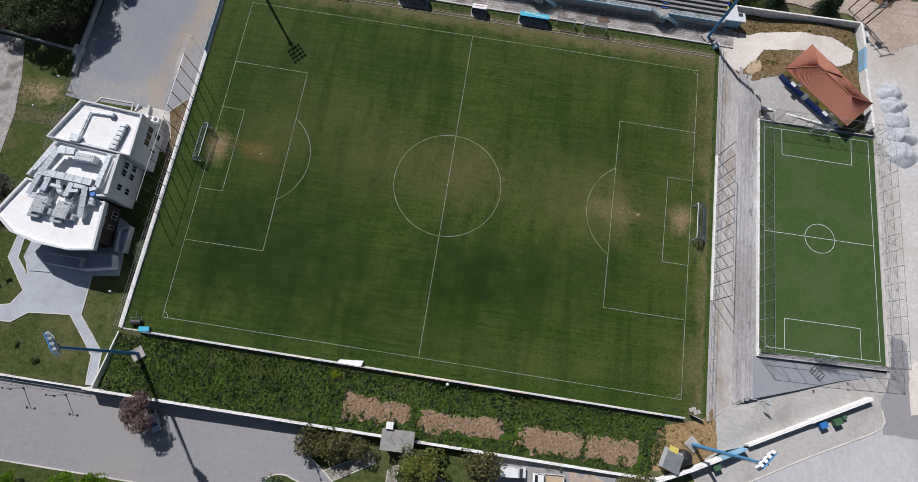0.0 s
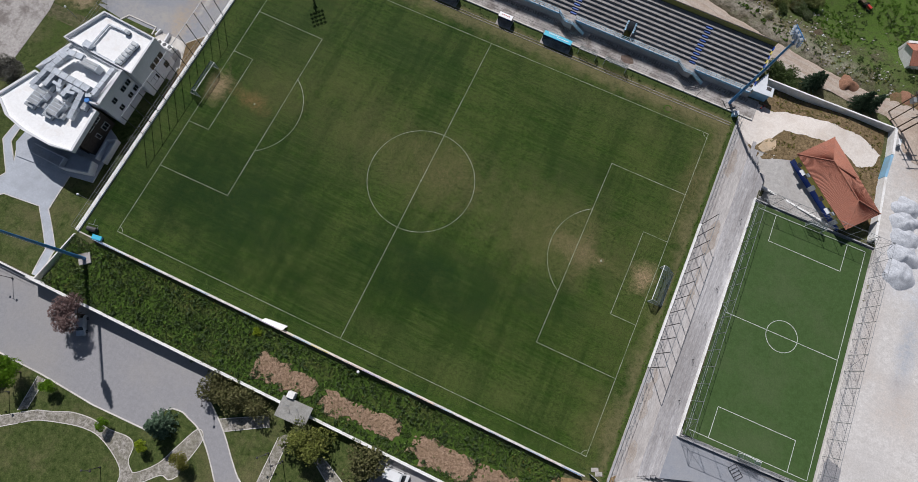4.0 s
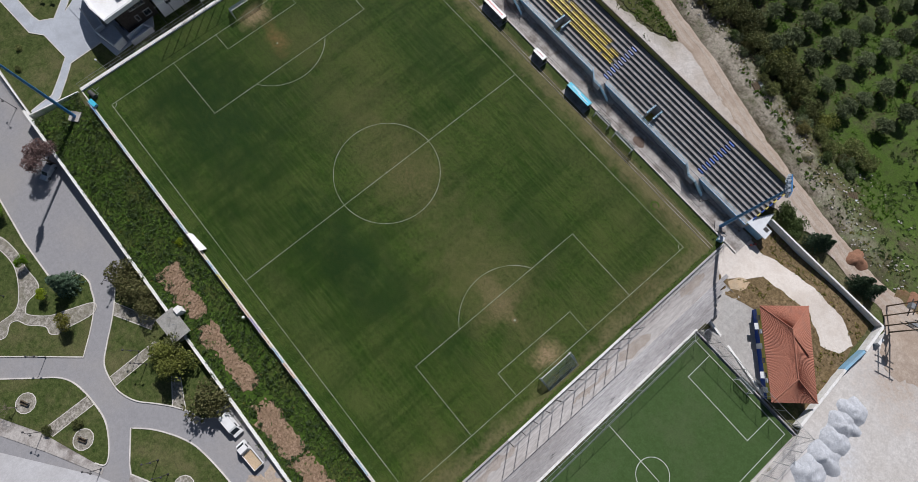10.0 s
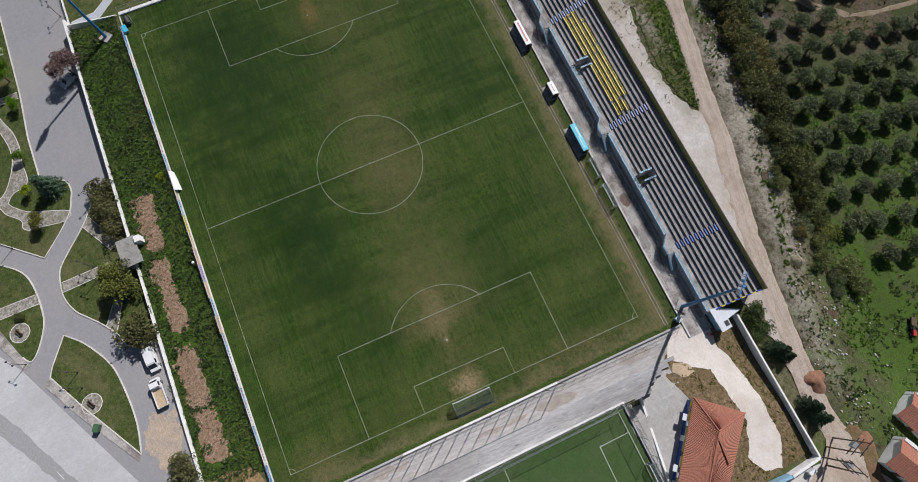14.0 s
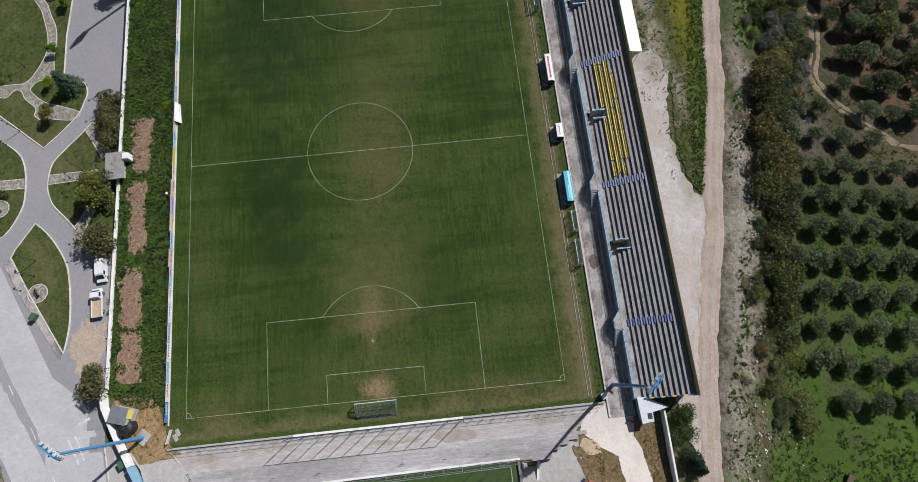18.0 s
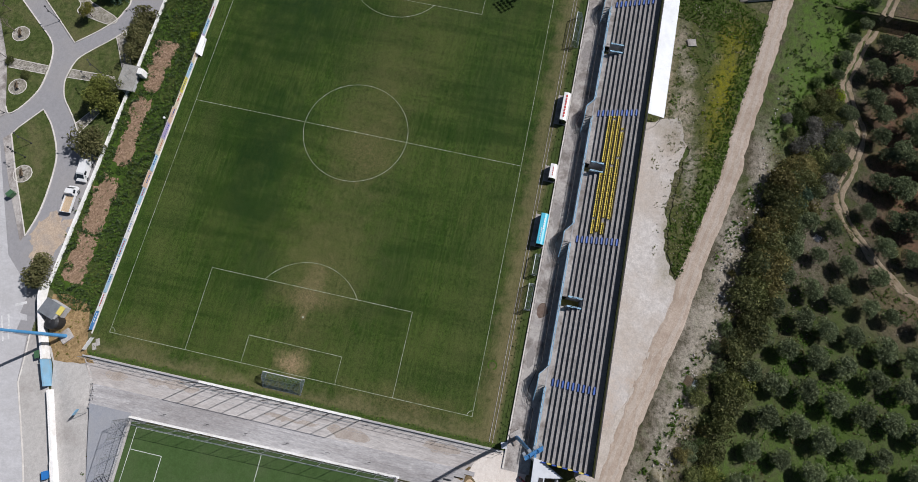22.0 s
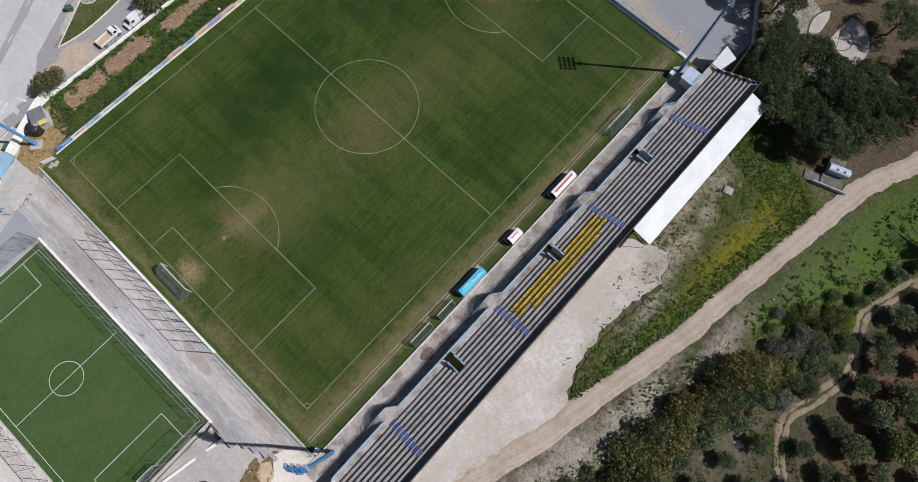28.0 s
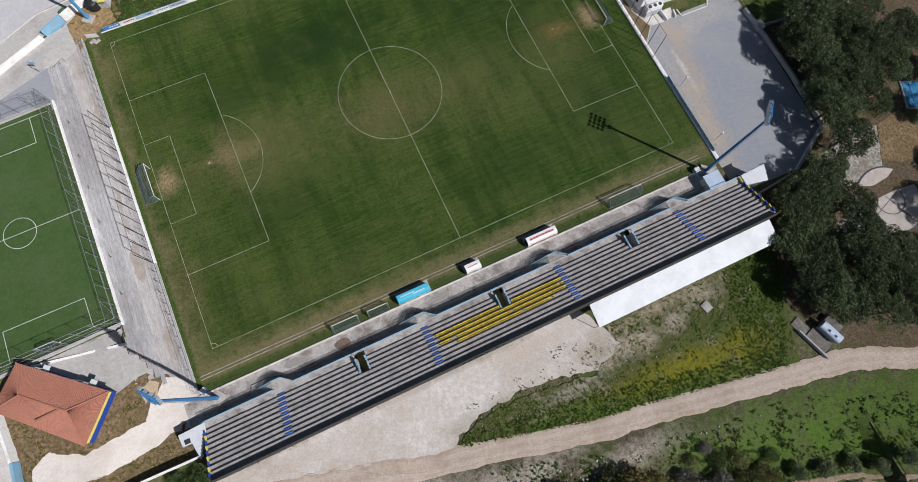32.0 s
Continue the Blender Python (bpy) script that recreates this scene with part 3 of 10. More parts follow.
class Geo:
    """Vertices and faces of one mesh in the making."""

    def __init__(self):
        self.v, self.f = [], []

    def add(self, verts, faces):
        n = len(self.v)
        self.v += [tuple(p) for p in verts]
        self.f += [tuple(n + i for i in face) for face in faces]
        return self

    def box(self, x0, x1, y0, y1, z0, z1):
        return self.prism([(x0, y0), (x1, y0), (x1, y1), (x0, y1)], z0, z1)

    def block(self, cx, cy, z0, sx, sy, sz, turn=0.0):
        c, s = math.cos(math.radians(turn)), math.sin(math.radians(turn))
        ring = [(cx + c * a - s * b, cy + s * a + c * b) for a, b in ((-sx / 2, -sy / 2), (sx / 2, -sy / 2), (sx / 2, sy / 2), (-sx / 2, sy / 2))]
        return self.prism(ring, z0, z0 + sz)

    def prism(self, ring, z0, z1, inset=0.0):
        n = len(ring)
        cx, cy = sum(p[0] for p in ring) / n, sum(p[1] for p in ring) / n
        top = [(x + (cx - x) * inset, y + (cy - y) * inset) for x, y in ring]
        verts = [(x, y, z0) for x, y in ring] + [(x, y, z1) for x, y in top]
        return self.add(verts, [tuple(range(n - 1, -1, -1)), tuple(range(n, 2 * n))] + [(i, (i + 1) % n, n + (i + 1) % n, n + i) for i in range(n)])

    def tube(self, a, b, r, r2=None, n=6):
        a, b = Vector(a), Vector(b)
        q = (b - a).to_track_quat("Z", "Y")
        r2 = r if r2 is None else r2
        ring = [Vector((math.cos(6.28318 * i / n), math.sin(6.28318 * i / n), 0)) for i in range(n)]
        verts = [a + q @ (p * r) for p in ring] + [b + q @ (p * r2) for p in ring]
        return self.add(verts, [tuple(range(n - 1, -1, -1)), tuple(range(n, 2 * n))] + [(i, (i + 1) % n, n + (i + 1) % n, n + i) for i in range(n)])

    def beam(self, a, b, w, h):
        """A rectangular bar from a to b, w wide and h high."""
        a, b = Vector(a), Vector(b)
        d = (b - a).normalized()
        side = d.cross(Vector((0, 0, 1)))
        side = (side.normalized() if side.length > 1e-4 else Vector((1, 0, 0))) * w / 2
        up = side.cross(d).normalized() * h / 2
        verts = [p + s * side + u * up for p in (a, b) for s, u in ((-1, -1), (1, -1), (1, 1), (-1, 1))]
        return self.add(verts, [(3, 2, 1, 0), (4, 5, 6, 7), (0, 1, 5, 4), (1, 2, 6, 5), (2, 3, 7, 6), (3, 0, 4, 7)])

    def quad(self, *pts):
        return self.add(pts, [tuple(range(len(pts)))])

    def ball(self, c, r, n=10, flat=1.0):
        rings = max(4, n // 2)
        verts, faces = [], []
        for i in range(rings + 1):
            t = math.pi * i / rings
            verts += [(c[0] + r * math.sin(t) * math.cos(6.28318 * j / n), c[1] + r * math.sin(t) * math.sin(6.28318 * j / n), c[2] + flat * r * math.cos(t)) for j in range(n)]
        for i in range(rings):
            faces += [(i * n + j, (i + 1) * n + j, (i + 1) * n + (j + 1) % n, i * n + (j + 1) % n) for j in range(n)]
        return self.add(verts, faces)

    def mesh(self, name, material, smooth=False):
        me = bpy.data.meshes.new(name)
        me.from_pydata(self.v, [], self.f)
        me.materials.append(material)
        if smooth:
            me.polygons.foreach_set("use_smooth", [True] * len(me.polygons))
        me.update()
        return me


def thing(name, at=(0, 0, 0), turn=0.0, label="", category="", group="", kind=""):
    """An Empty at a thing's base, to parent its parts."""
    ob = new(name)
    ob.empty_display_size = 0.2
    ob.matrix_basis = pose(*at, 0, 0, turn)
    return tagged(ob, label, category, group, kind)


def part(name, geo, material, parent, label="", smooth=False):
    ob = new(name, geo if isinstance(geo, bpy.types.Mesh) else geo.mesh(name, material, smooth))
    ob.parent = parent
    return tagged(ob, label)


def solid(name, geo, material, label="", category="", kind="", group="", smooth=False):
    """A thing of one mesh."""
    return tagged(new(name, geo.mesh(name, material, smooth)), label, category, group, kind)


# ---- ground ----
def smooth_step(a, b, x):
    t = min(max((x - a) / (b - a), 0.0), 1.0)
    return t * t * (3 - 2 * t)


WALL_Y = -49.85
FALL = ((-160, -4.0), (-60, -3.4), (-40, -3.0), (-15, -2.4), (16, -1.7), (30, -0.8), (51, 0.0), (73, 0.5), (92, 1.2), (130, 1.7))


def along(table, x):
    """A value between the rows of a table."""
    for (a, p), (b, q) in zip(table, table[1:]):
        if x < b:
            return p + (q - p) * max(0.0, (x - a) / (b - a))
    return table[-1][1]
BANK_LINE = ((-160, 112), (-60, 93.5), (-40, 88.0), (0, 81.0), (30, 75.0), (58, 66.0), (90, 64.5), (130, 68.0))

# falls of the ground: behind the stand, the top of the northern bank, the street
STREET = ((-120, -3.4), (-45, -3.0), (-8, -2.3), (9, -1.6), (25, -0.9), (45, -0.25), (58, 0.0), (84, 1.55), (95, 1.8), (150, 2.2))

FORECOURT = ((54, 0.0), (57, 0.05), (62.3, 1.0), (70, 1.15), (84, 1.55), (95, 1.8), (150, 2.2))


def height(x, y):
    """The pitch lies at 0; the ground rises to the small pitch in the east and falls to the street, the west and the orchard."""
    if y < WALL_Y:
        return along(STREET, x)
    if x < -56.2:
        west = -2.8 + 0.8 * smooth_step(-39, -49, y) * (1 - smooth_step(-66, -80, x))
        west += (-2.3 - west) * smooth_step(1, 9, y)
        return west + (along(FALL, x) - west) * smooth_step(50, 64, y)
    if x < 56.5 and y < 50:
        return -0.2 * smooth_step(-39.0, -41.0, y) * (1 - smooth_step(36, 48, x))
    if y > 52.5 or x < 56.5:
        yard = 1.5 * smooth_step(46, 62, x - 0.75 * (52.5 - 30)) if x > 56.5 else 0.0
        return yard + (along(FALL, x) - yard) * smooth_step(52.5, 56.5, y) - 3.0 * smooth_step(0, 15, y - along(BANK_LINE, x))
    if y < -25.05:
        above = 0.89 * (y + 41.4) - 0.455 * (x - 61.7)
        if above < 0:
            return along(STREET, x)
        return along(STREET, x) + (along(FORECOURT, x) - along(STREET, x)) * smooth_step(0, 4, above) * max(smooth_step(-33.2, -35.6, y), smooth_step(61.9, 63.0, x))
    if y < 25 or 8 * (x - 59) + 3 * (y - 38) < 0:
        return 0.0 if x < 62.7 else 1.9
    yard = 1.5 * smooth_step(46, 62, x - 0.75 * (y - 30)) + 0.35 * smooth_step(84, 90, x)
    return yard * (smooth_step(0, 4, 0.94 * (x - 59) + 0.35 * (y - 38)) if x < 75 else 1.0)


def steps_from(lo, hi, step):
    n = max(1, round((hi - lo) / step))
    return [lo + (hi - lo) * i / n for i in range(n + 1)]


def densify(ring, step, rough=0.0, closed=True):
    out = []
    n = len(ring)
    for i in range(n if closed else n - 1):
        a, b = ring[i], ring[(i + 1) % n]
        k = max(1, int(math.hypot(b[0] - a[0], b[1] - a[1]) / step))
        out += [(a[0] + (b[0] - a[0]) * j / k, a[1] + (b[1] - a[1]) * j / k) for j in range(k)]
    if not closed:
        out.append(ring[-1])
    if rough:
        out = [(x + rough * (noise.noise((x * 0.5, y * 0.5, 3.1)) + 0.6 * noise.noise((x * 1.7, y * 1.7, 8.2))), y + rough * (noise.noise((x * 0.5, y * 0.5, 21.7)) + 0.6 * noise.noise((x * 1.7, y * 1.7, 14.2)))) for x, y in out]
    return out


def rounded(ring, closed=True, k=5):
    """A smooth curve through the points."""
    n, out = len(ring), []
    for i in range(n if closed else n - 1):
        p = [ring[(i + d) % n] if closed else ring[min(max(i + d, 0), n - 1)] for d in (-1, 0, 1, 2)]
        for j in range(k):
            t = j / k
            out.append(tuple(0.5 * (2 * p[1][c] + (p[2][c] - p[0][c]) * t + (2 * p[0][c] - 5 * p[1][c] + 4 * p[2][c] - p[3][c]) * t * t + (3 * p[1][c] - p[0][c] - 3 * p[2][c] + p[3][c]) * t**3) for c in (0, 1)))
    if not closed:
        out.append(ring[-1])
    return out


def inside(x, y, ring):
    hit, j = False, len(ring) - 1
    for i in range(len(ring)):
        if (ring[i][1] > y) != (ring[j][1] > y) and x < (ring[j][0] - ring[i][0]) * (y - ring[i][1]) / (ring[j][1] - ring[i][1]) + ring[i][0]:
            hit = not hit
        j = i
    return hit


def draped(ring, lift, cell=5.0):
    """A sheet over the ground inside the ring."""
    from mathutils.geometry import delaunay_2d_cdt
    pts = [Vector(p) for p in ring]
    xs, ys = [p[0] for p in ring], [p[1] for p in ring]
    n = len(pts)
    grid = [(x, y) for x in np.arange(math.floor(min(xs)), max(xs), cell) for y in np.arange(math.floor(min(ys)), max(ys), cell) if inside(x, y, ring)]
    co, _, faces, *_ = delaunay_2d_cdt(pts + [Vector(p) for p in grid], [], [tuple(range(n))], 1, 1e-4)
    geo = Geo()
    geo.add([(p.x, p.y, height(p.x, p.y) + lift) for p in co], [f for f in faces])
    return geo


def zone(name, ring, lift, material, label="", category="", rough=0.0, cell=5.0, step=1.0, kind="structure"):
    ring = densify(ring, step, rough) if rough else densify(ring, 4.0)
    return solid(name, draped(ring, lift, cell), material, label, category, kind)


def kerb(line, w=0.2, h=0.12, closed=False, material=None, name="kerb", label="pale concrete kerb edging a lawn"):
    """A raised edge along a line on the ground."""
    pts = densify(line, 1.5, 0.0, closed)
    n, geo, ring = len(pts), Geo(), []
    for i, (x, y) in enumerate(pts):
        a, b = (pts[i - 1], pts[(i + 1) % n]) if closed else (pts[max(i - 1, 0)], pts[min(i + 1, n - 1)])
        dx, dy = b[0] - a[0], b[1] - a[1]
        d = math.hypot(dx, dy) or 1.0
        ox, oy, z = -dy / d * w / 2, dx / d * w / 2, height(x, y)
        ring.append([(x + ox, y + oy, z - 0.05), (x + ox, y + oy, z + h), (x - ox, y - oy, z + h), (x - ox, y - oy, z - 0.05)])
    m = n if closed else n - 1
    geo.add([p for r in ring for p in r], [(4 * i + k, 4 * ((i + 1) % n) + k, 4 * ((i + 1) % n) + k + 1, 4 * i + k + 1) for i in range(m) for k in (0, 1, 2)] + ([] if closed else [(0, 1, 2, 3), (4 * n - 1, 4 * n - 2, 4 * n - 3, 4 * n - 4)]))
    return solid(name, geo, material or KERB, label, "kerb", "structure")


# ---- plants ----
def leaves(geo, rng, centre, radii, count, size, shell=0.55, droop=0.0):
    """Many small leaf clumps in and on an ellipsoid."""
    p = rng.normal(size=(count, 3))
    p /= np.linalg.norm(p, axis=1)[:, None]
    p[:, 2] = np.where(p[:, 2] < -0.3, -p[:, 2], p[:, 2])
    r = shell + (1 - shell) * rng.random(count) ** 0.6
    p = np.array(centre) + p * r[:, None] * np.array(radii)
    a = rng.normal(size=(count, 3))
    b = rng.normal(size=(count, 3))
    a /= np.linalg.norm(a, axis=1)[:, None]
    b -= (a * b).sum(1)[:, None] * a
    b /= np.linalg.norm(b, axis=1)[:, None]
    s = size * (0.6 + 0.8 * rng.random(count))[:, None]
    a, b = a * s, b * s * 0.7
    n = len(geo.v)
    quad = np.stack([p - a, p - 0.2 * a - b, p + a, p - 0.2 * a + b], 1).reshape(-1, 3)
    geo.v += [tuple(q) for q in quad.tolist()]
    geo.f += [(n + 4 * i, n + 4 * i + 1, n + 4 * i + 2, n + 4 * i + 3) for i in range(count)]


def trunk_geo(rng, h, r, limbs, reach):
    geo = Geo()
    geo.tube((0, 0, -0.15), (0.05 * h * rng.normal() * 0.3, 0.05 * h * rng.normal() * 0.3, h), r, r * 0.7, 7)
    for i in range(limbs):
        a = 6.283 * (i + 0.4 * rng.random()) / limbs
        z = h * (0.65 + 0.35 * rng.random())
        geo.tube((0, 0, z), (reach * math.cos(a), reach * math.sin(a), z + reach * (0.5 + 0.5 * rng.random())), r * 0.5, r * 0.15, 5)
    return geo


def tree_mesh(seed, kind):
    """Trunk and crown meshes of one tree."""
    rng = np.random.default_rng(seed)
    crown = Geo()
    if kind == "olive":
        trunk = trunk_geo(rng, 1.1, 0.2, 4, 0.9)
        for i in range(18):
            a, d = 6.283 * rng.random(), 1.35 * math.sqrt(rng.random())
            leaves(crown, rng, (d * math.cos(a), d * math.sin(a), 1.9 + 0.6 * rng.random() - 0.25 * d), (0.95, 0.95, 0.85), 150, 0.13)
        mat = OLIVE
    elif kind == "pine":
        trunk = trunk_geo(rng, 5.0, 0.3, 7, 2.6)
        for i in range(44):
            a, d = 6.283 * rng.random(), 4.4 * math.sqrt(rng.random())
            r = 0.9 + 0.8 * rng.random()
            leaves(crown, rng, (d * math.cos(a), d * math.sin(a), 6.6 + 1.6 * rng.random() - 0.10 * d * d), (r, r, 0.8 * r), 170, 0.165)
        mat = PINE
    elif kind == "bush":
        trunk = trunk_geo(rng, 0.6, 0.12, 4, 0.7)
        for i in range(14):
            a, d = 6.283 * rng.random(), 1.6 * math.sqrt(rng.random())
            r = 0.75 + 0.6 * rng.random()
            leaves(crown, rng, (d * math.cos(a), d * math.sin(a), 0.9 + 0.9 * rng.random() - 0.2 * d), (r, r, 0.85 * r), 130, 0.13)
        mat = SCRUB
    elif kind == "round":
        trunk = trunk_geo(rng, 1.9, 0.13, 5, 0.9)
        for i in range(16):
            a, d = 6.283 * rng.random(), 1.5 * math.sqrt(rng.random())
            leaves(crown, rng, (d * math.cos(a), d * math.sin(a), 2.9 + 1.3 * rng.random() - 0.35 * d), (0.9, 0.9, 0.8), 270, 0.095)
        mat = BRIGHT
    elif kind == "spruce":
        trunk = trunk_geo(rng, 5.0, 0.2, 6, 0.6)
        for i in range(13):
            z = 0.6 + 0.5 * i
            reach = 3.1 * (1 - i / 14.0)
            for k in range(max(4, 11 - i // 2)):
                a = 6.283 * (k + 0.5 * (i % 2) + 0.3 * rng.random()) / max(4, 11 - i // 2)
                for d in np.arange(0.2, 1.01, 0.16):
                    leaves(crown, rng, (reach * d * math.cos(a), reach * d * math.sin(a), z - 0.35 * reach * d), (0.32, 0.32, 0.16), 9, 0.17)
        mat = SPRUCE
    return trunk.mesh("trunk", BARK), crown, mat


TREES = {}


def plant(kind, x, y, scale=1.0, material=None, variant=0, name="tree", label="", group="", squash=1.0, turn=None):
    """One tree of a kind: shared meshes, a trunk and a crown."""
    key = (kind, variant, material.name if material else "")
    if key not in TREES:
        base = (kind, variant)
        if base not in TREES:
            TREES[base] = tree_mesh(17 * variant + len(kind), kind)
        trunk, crown, mat = TREES[base]
        TREES[key] = trunk, crown.mesh("crown", material or mat)
    trunk, crown = TREES[key]
    ob = thing(name, (x, y, height(x, y)), random.uniform(0, 360) if turn is None else turn, label, "bush" if name.endswith("bush") or name.endswith("shrub") else "tree", group)
    ob.scale = (scale, scale, scale * squash)
    part("trunk", trunk, BARK, ob)
    part("crown", crown, None, ob)
    return ob


def tufts(name, ring, density, size, tall, material, label, seed=1, lift=0.0, keep=None, category="weeds"):
    """Low plants that nobody could count, over a ring of ground."""
    rng = np.random.default_rng(seed)
    xs, ys = [p[0] for p in ring], [p[1] for p in ring]
    area = (max(xs) - min(xs)) * (max(ys) - min(ys))
    geo = Geo()
    loose = keep is not None and density < 9 and name != "weeds"
    for _ in range(int(area * density * (2.0 if loose else 1.0))):
        x, y = rng.uniform(min(xs), max(xs)), rng.uniform(min(ys), max(ys))
        if not inside(x, y, ring) or abs(y - along(TRACK_Y, x)) < 1.7 or (keep and not keep(x, y)) or (loose and noise.noise((x * 0.7, y * 0.7, seed)) + 0.7 * noise.noise((x * 1.9, y * 1.9, seed)) < 0.08):
            continue
        leaves(geo, rng, (x, y, height(x, y) + lift + 0.25 * tall), (size, size, tall), 7, 0.5 * size, 0.2)
    return solid(name, geo, material, label, category, "stuff")

# ---- the ground and its surfaces ----
def ground_sheet():
    xs = [-2500, -900, -400, -220] + steps_from(-150, -57, 3.0) + [-56.4, -56.0] + steps_from(-52, 54, 2.6) + steps_from(56.4, 62.6, 0.65) + steps_from(62.8, 98, 1.5) + steps_from(102, 150, 5.0) + [220, 400, 900, 2500]
    ys = [-2500, -900, -400, -220] + steps_from(-150, -51.5, 3.0) + [WALL_Y - 0.1, WALL_Y + 0.1] + steps_from(-49, -33.2, 1.5) + [-32.8] + steps_from(-31, 24, 5.0) + [25.1] + steps_from(26, 58, 1.0) + steps_from(60, 130, 2.0) + [150, 220, 400, 900, 2500]
    geo = Geo()
    n = len(xs)
    geo.add([(x, y, height(x, y) - (0.4 if 57 < x < 88 and y < -25 and y > WALL_Y else 0.12 if 56 < x < 100 or y > 57 else 0.0)) for y in ys for x in xs], [(j * n + i, j * n + i + 1, (j + 1) * n + i + 1, (j + 1) * n + i) for j in range(len(ys) - 1) for i in range(n - 1)])
    return solid("ground", geo, WASTE, "rough ground of dry grass, weeds and earth", "ground", "structure")


ground_sheet()
R = [(-55.6, -38.3), (54.4, -38.3), (54.4, 42.6), (-55.6, 42.6)]
zone("pitch", R, 0.02, PITCH, "worn football pitch with patchy mown grass", "pitch", cell=8.0)


def line(geo, x0, y0, x1, y1, w=0.10, z=0.03):
    d = math.hypot(x1 - x0, y1 - y0)
    ox, oy = -(y1 - y0) / d * w / 2, (x1 - x0) / d * w / 2
    k = max(1, int(d / 2.0))
    for i in range(k):
        a, b = i / k, (i + 1) / k
        p, q = (x0 + (x1 - x0) * a, y0 + (y1 - y0) * a), (x0 + (x1 - x0) * b, y0 + (y1 - y0) * b)
        geo.quad((p[0] - ox, p[1] - oy, z), (q[0] - ox, q[1] - oy, z), (q[0] + ox, q[1] + oy, z), (p[0] + ox, p[1] + oy, z))


def arc(geo, cx, cy, r, a0, a1, w=0.10, z=0.03, n=64):
    k = max(6, int(n * abs(a1 - a0) / 360))
    for i in range(k):
        a, b = (math.radians(a0 + (a1 - a0) * (i + d) / k) for d in (0, 1))
        geo.quad(*[(cx + q * math.cos(t), cy + q * math.sin(t), z) for q, t in ((r - w / 2, a), (r + w / 2, a), (r + w / 2, b), (r - w / 2, b))])


marks = thing("pitch_markings", (0, 0, 0), 0, "faded white chalk lines on the football pitch", "pitch marking", kind="structure")
for name, segs in (
    ("touchline", [(-49.65, 34.75, 49.85, 35.4)]), ("touchline", [(-49.2, -35.2, 49.55, -35.15)]), ("goal_line", [(49.55, -35.15, 49.85, 35.4)]), ("goal_line", [(-49.2, -35.2, -49.65, 34.75)]), ("halfway_line", [(-0.4, -35.15, -0.5, 35.15)]),
    ("penalty_area", [(49.6, -20.1, 33.45, -20.15), (33.45, -20.15, 33.55, 20.2), (33.55, 20.2, 49.8, 20.3)]),
    ("penalty_area", [(-49.3, -19.9, -33.85, -19.75), (-33.85, -19.75, -34.0, 19.8), (-34.0, 19.8, -49.55, 19.9)]),
    ("goal_area", [(49.65, -9.1, 44.4, -9.12), (44.4, -9.12, 44.6, 9.16), (44.6, 9.16, 49.75, 9.2)]),
    ("goal_area", [(-49.35, -9.1, -44.75, -9.05), (-44.75, -9.05, -44.85, 9.0), (-44.85, 9.0, -49.5, 9.05)]),
):
    geo = Geo()
    for s in segs:
        line(geo, *s)
    part(name, geo, LINE, marks)
geo = Geo()
arc(geo, -0.5, -0.2, 10.95, 0, 360, n=96)
part("centre_circle", geo, LINE, marks)
for x, a0, a1 in ((39.25, 121.6, 238.4), (-40.1, -56.6, 56.6)):
    geo = Geo()
    arc(geo, x, -0.1, 10.95, a0, a1, n=96)
    part("penalty_arc", geo, LINE, marks)
for x, y in ((39.0, -0.1), (-39.2, 0.0), (-0.5, -0.3)):
    geo = Geo()
    arc(geo, x, y, 0.1, 0, 360, 0.2)
    part("spot", geo, LINE, marks)
for x, y, a in ((49.85, 35.4, 180), (49.55, -35.15, 90), (-49.65, 34.75, 270), (-49.2, -35.2, 0)):
    geo = Geo()
    arc(geo, x, y, 1.0, a, a + 90)
    part("corner_arc", geo, LINE, marks)

# paved strips round the pitch
zone("apron", [(54.4, -38.5), (59.1, -34.8), (59.1, 37.6), (58.5, 40.0), (57.5, 47.0), (54.4, 47.0)], 0.025, CONCRETE, "flat walkway of pale worn concrete below the steps", "pavement", cell=3.0)
terrace = thing("stepped_terrace", (59, 0, 0), 0, "low terrace of five long worn concrete steps beside the pitch", "terrace")
TERRACE = stuff_mat("step_concrete", (0.38, 0.37, 0.38), (0.53, 0.52, 0.525), (0.29, 0.275, 0.275), 1.8, 0.16, (0.36, 0.64), bump=0.01, stretch=(1, 0.22, 1), patch=(0.46, 0.64), grain=0.28, tint=0.07)
for i in range(5):
    x0, x1 = 59.05 + 0.66 * i, 59.05 + 0.66 * (i + 1) + (0.75 if i == 4 else 0.0)
    y0, y1 = -34.75 + 0.6 * (x0 - 59), 38 - 2.67 * (x0 - 59)
    ys = steps_from(y0, y1, 7.5)
    for k, (a, b) in enumerate(zip(ys, ys[1:])):
        part("step", Geo().box(x0 - 59, x1 - 59 + 0.02, a + 0.012, b - 0.012, -0.15, 0.30 * (i + 1)), TERRACE, terrace)
for y in (-19.0, -10.9, -3.6, 4.0, 11.5, 19.2):
    part("rail_post", Geo().tube((2.2, y, 1.2), (2.2, y, 2.1), 0.035).tube((2.2, y, 1.9), (2.2, y + 0.45, 1.9), 0.03).tube((2.2, y, 1.9), (2.2, y - 0.45, 1.9), 0.03), IRON, terrace, "short dark steel post with a crossbar")
geo = Geo()
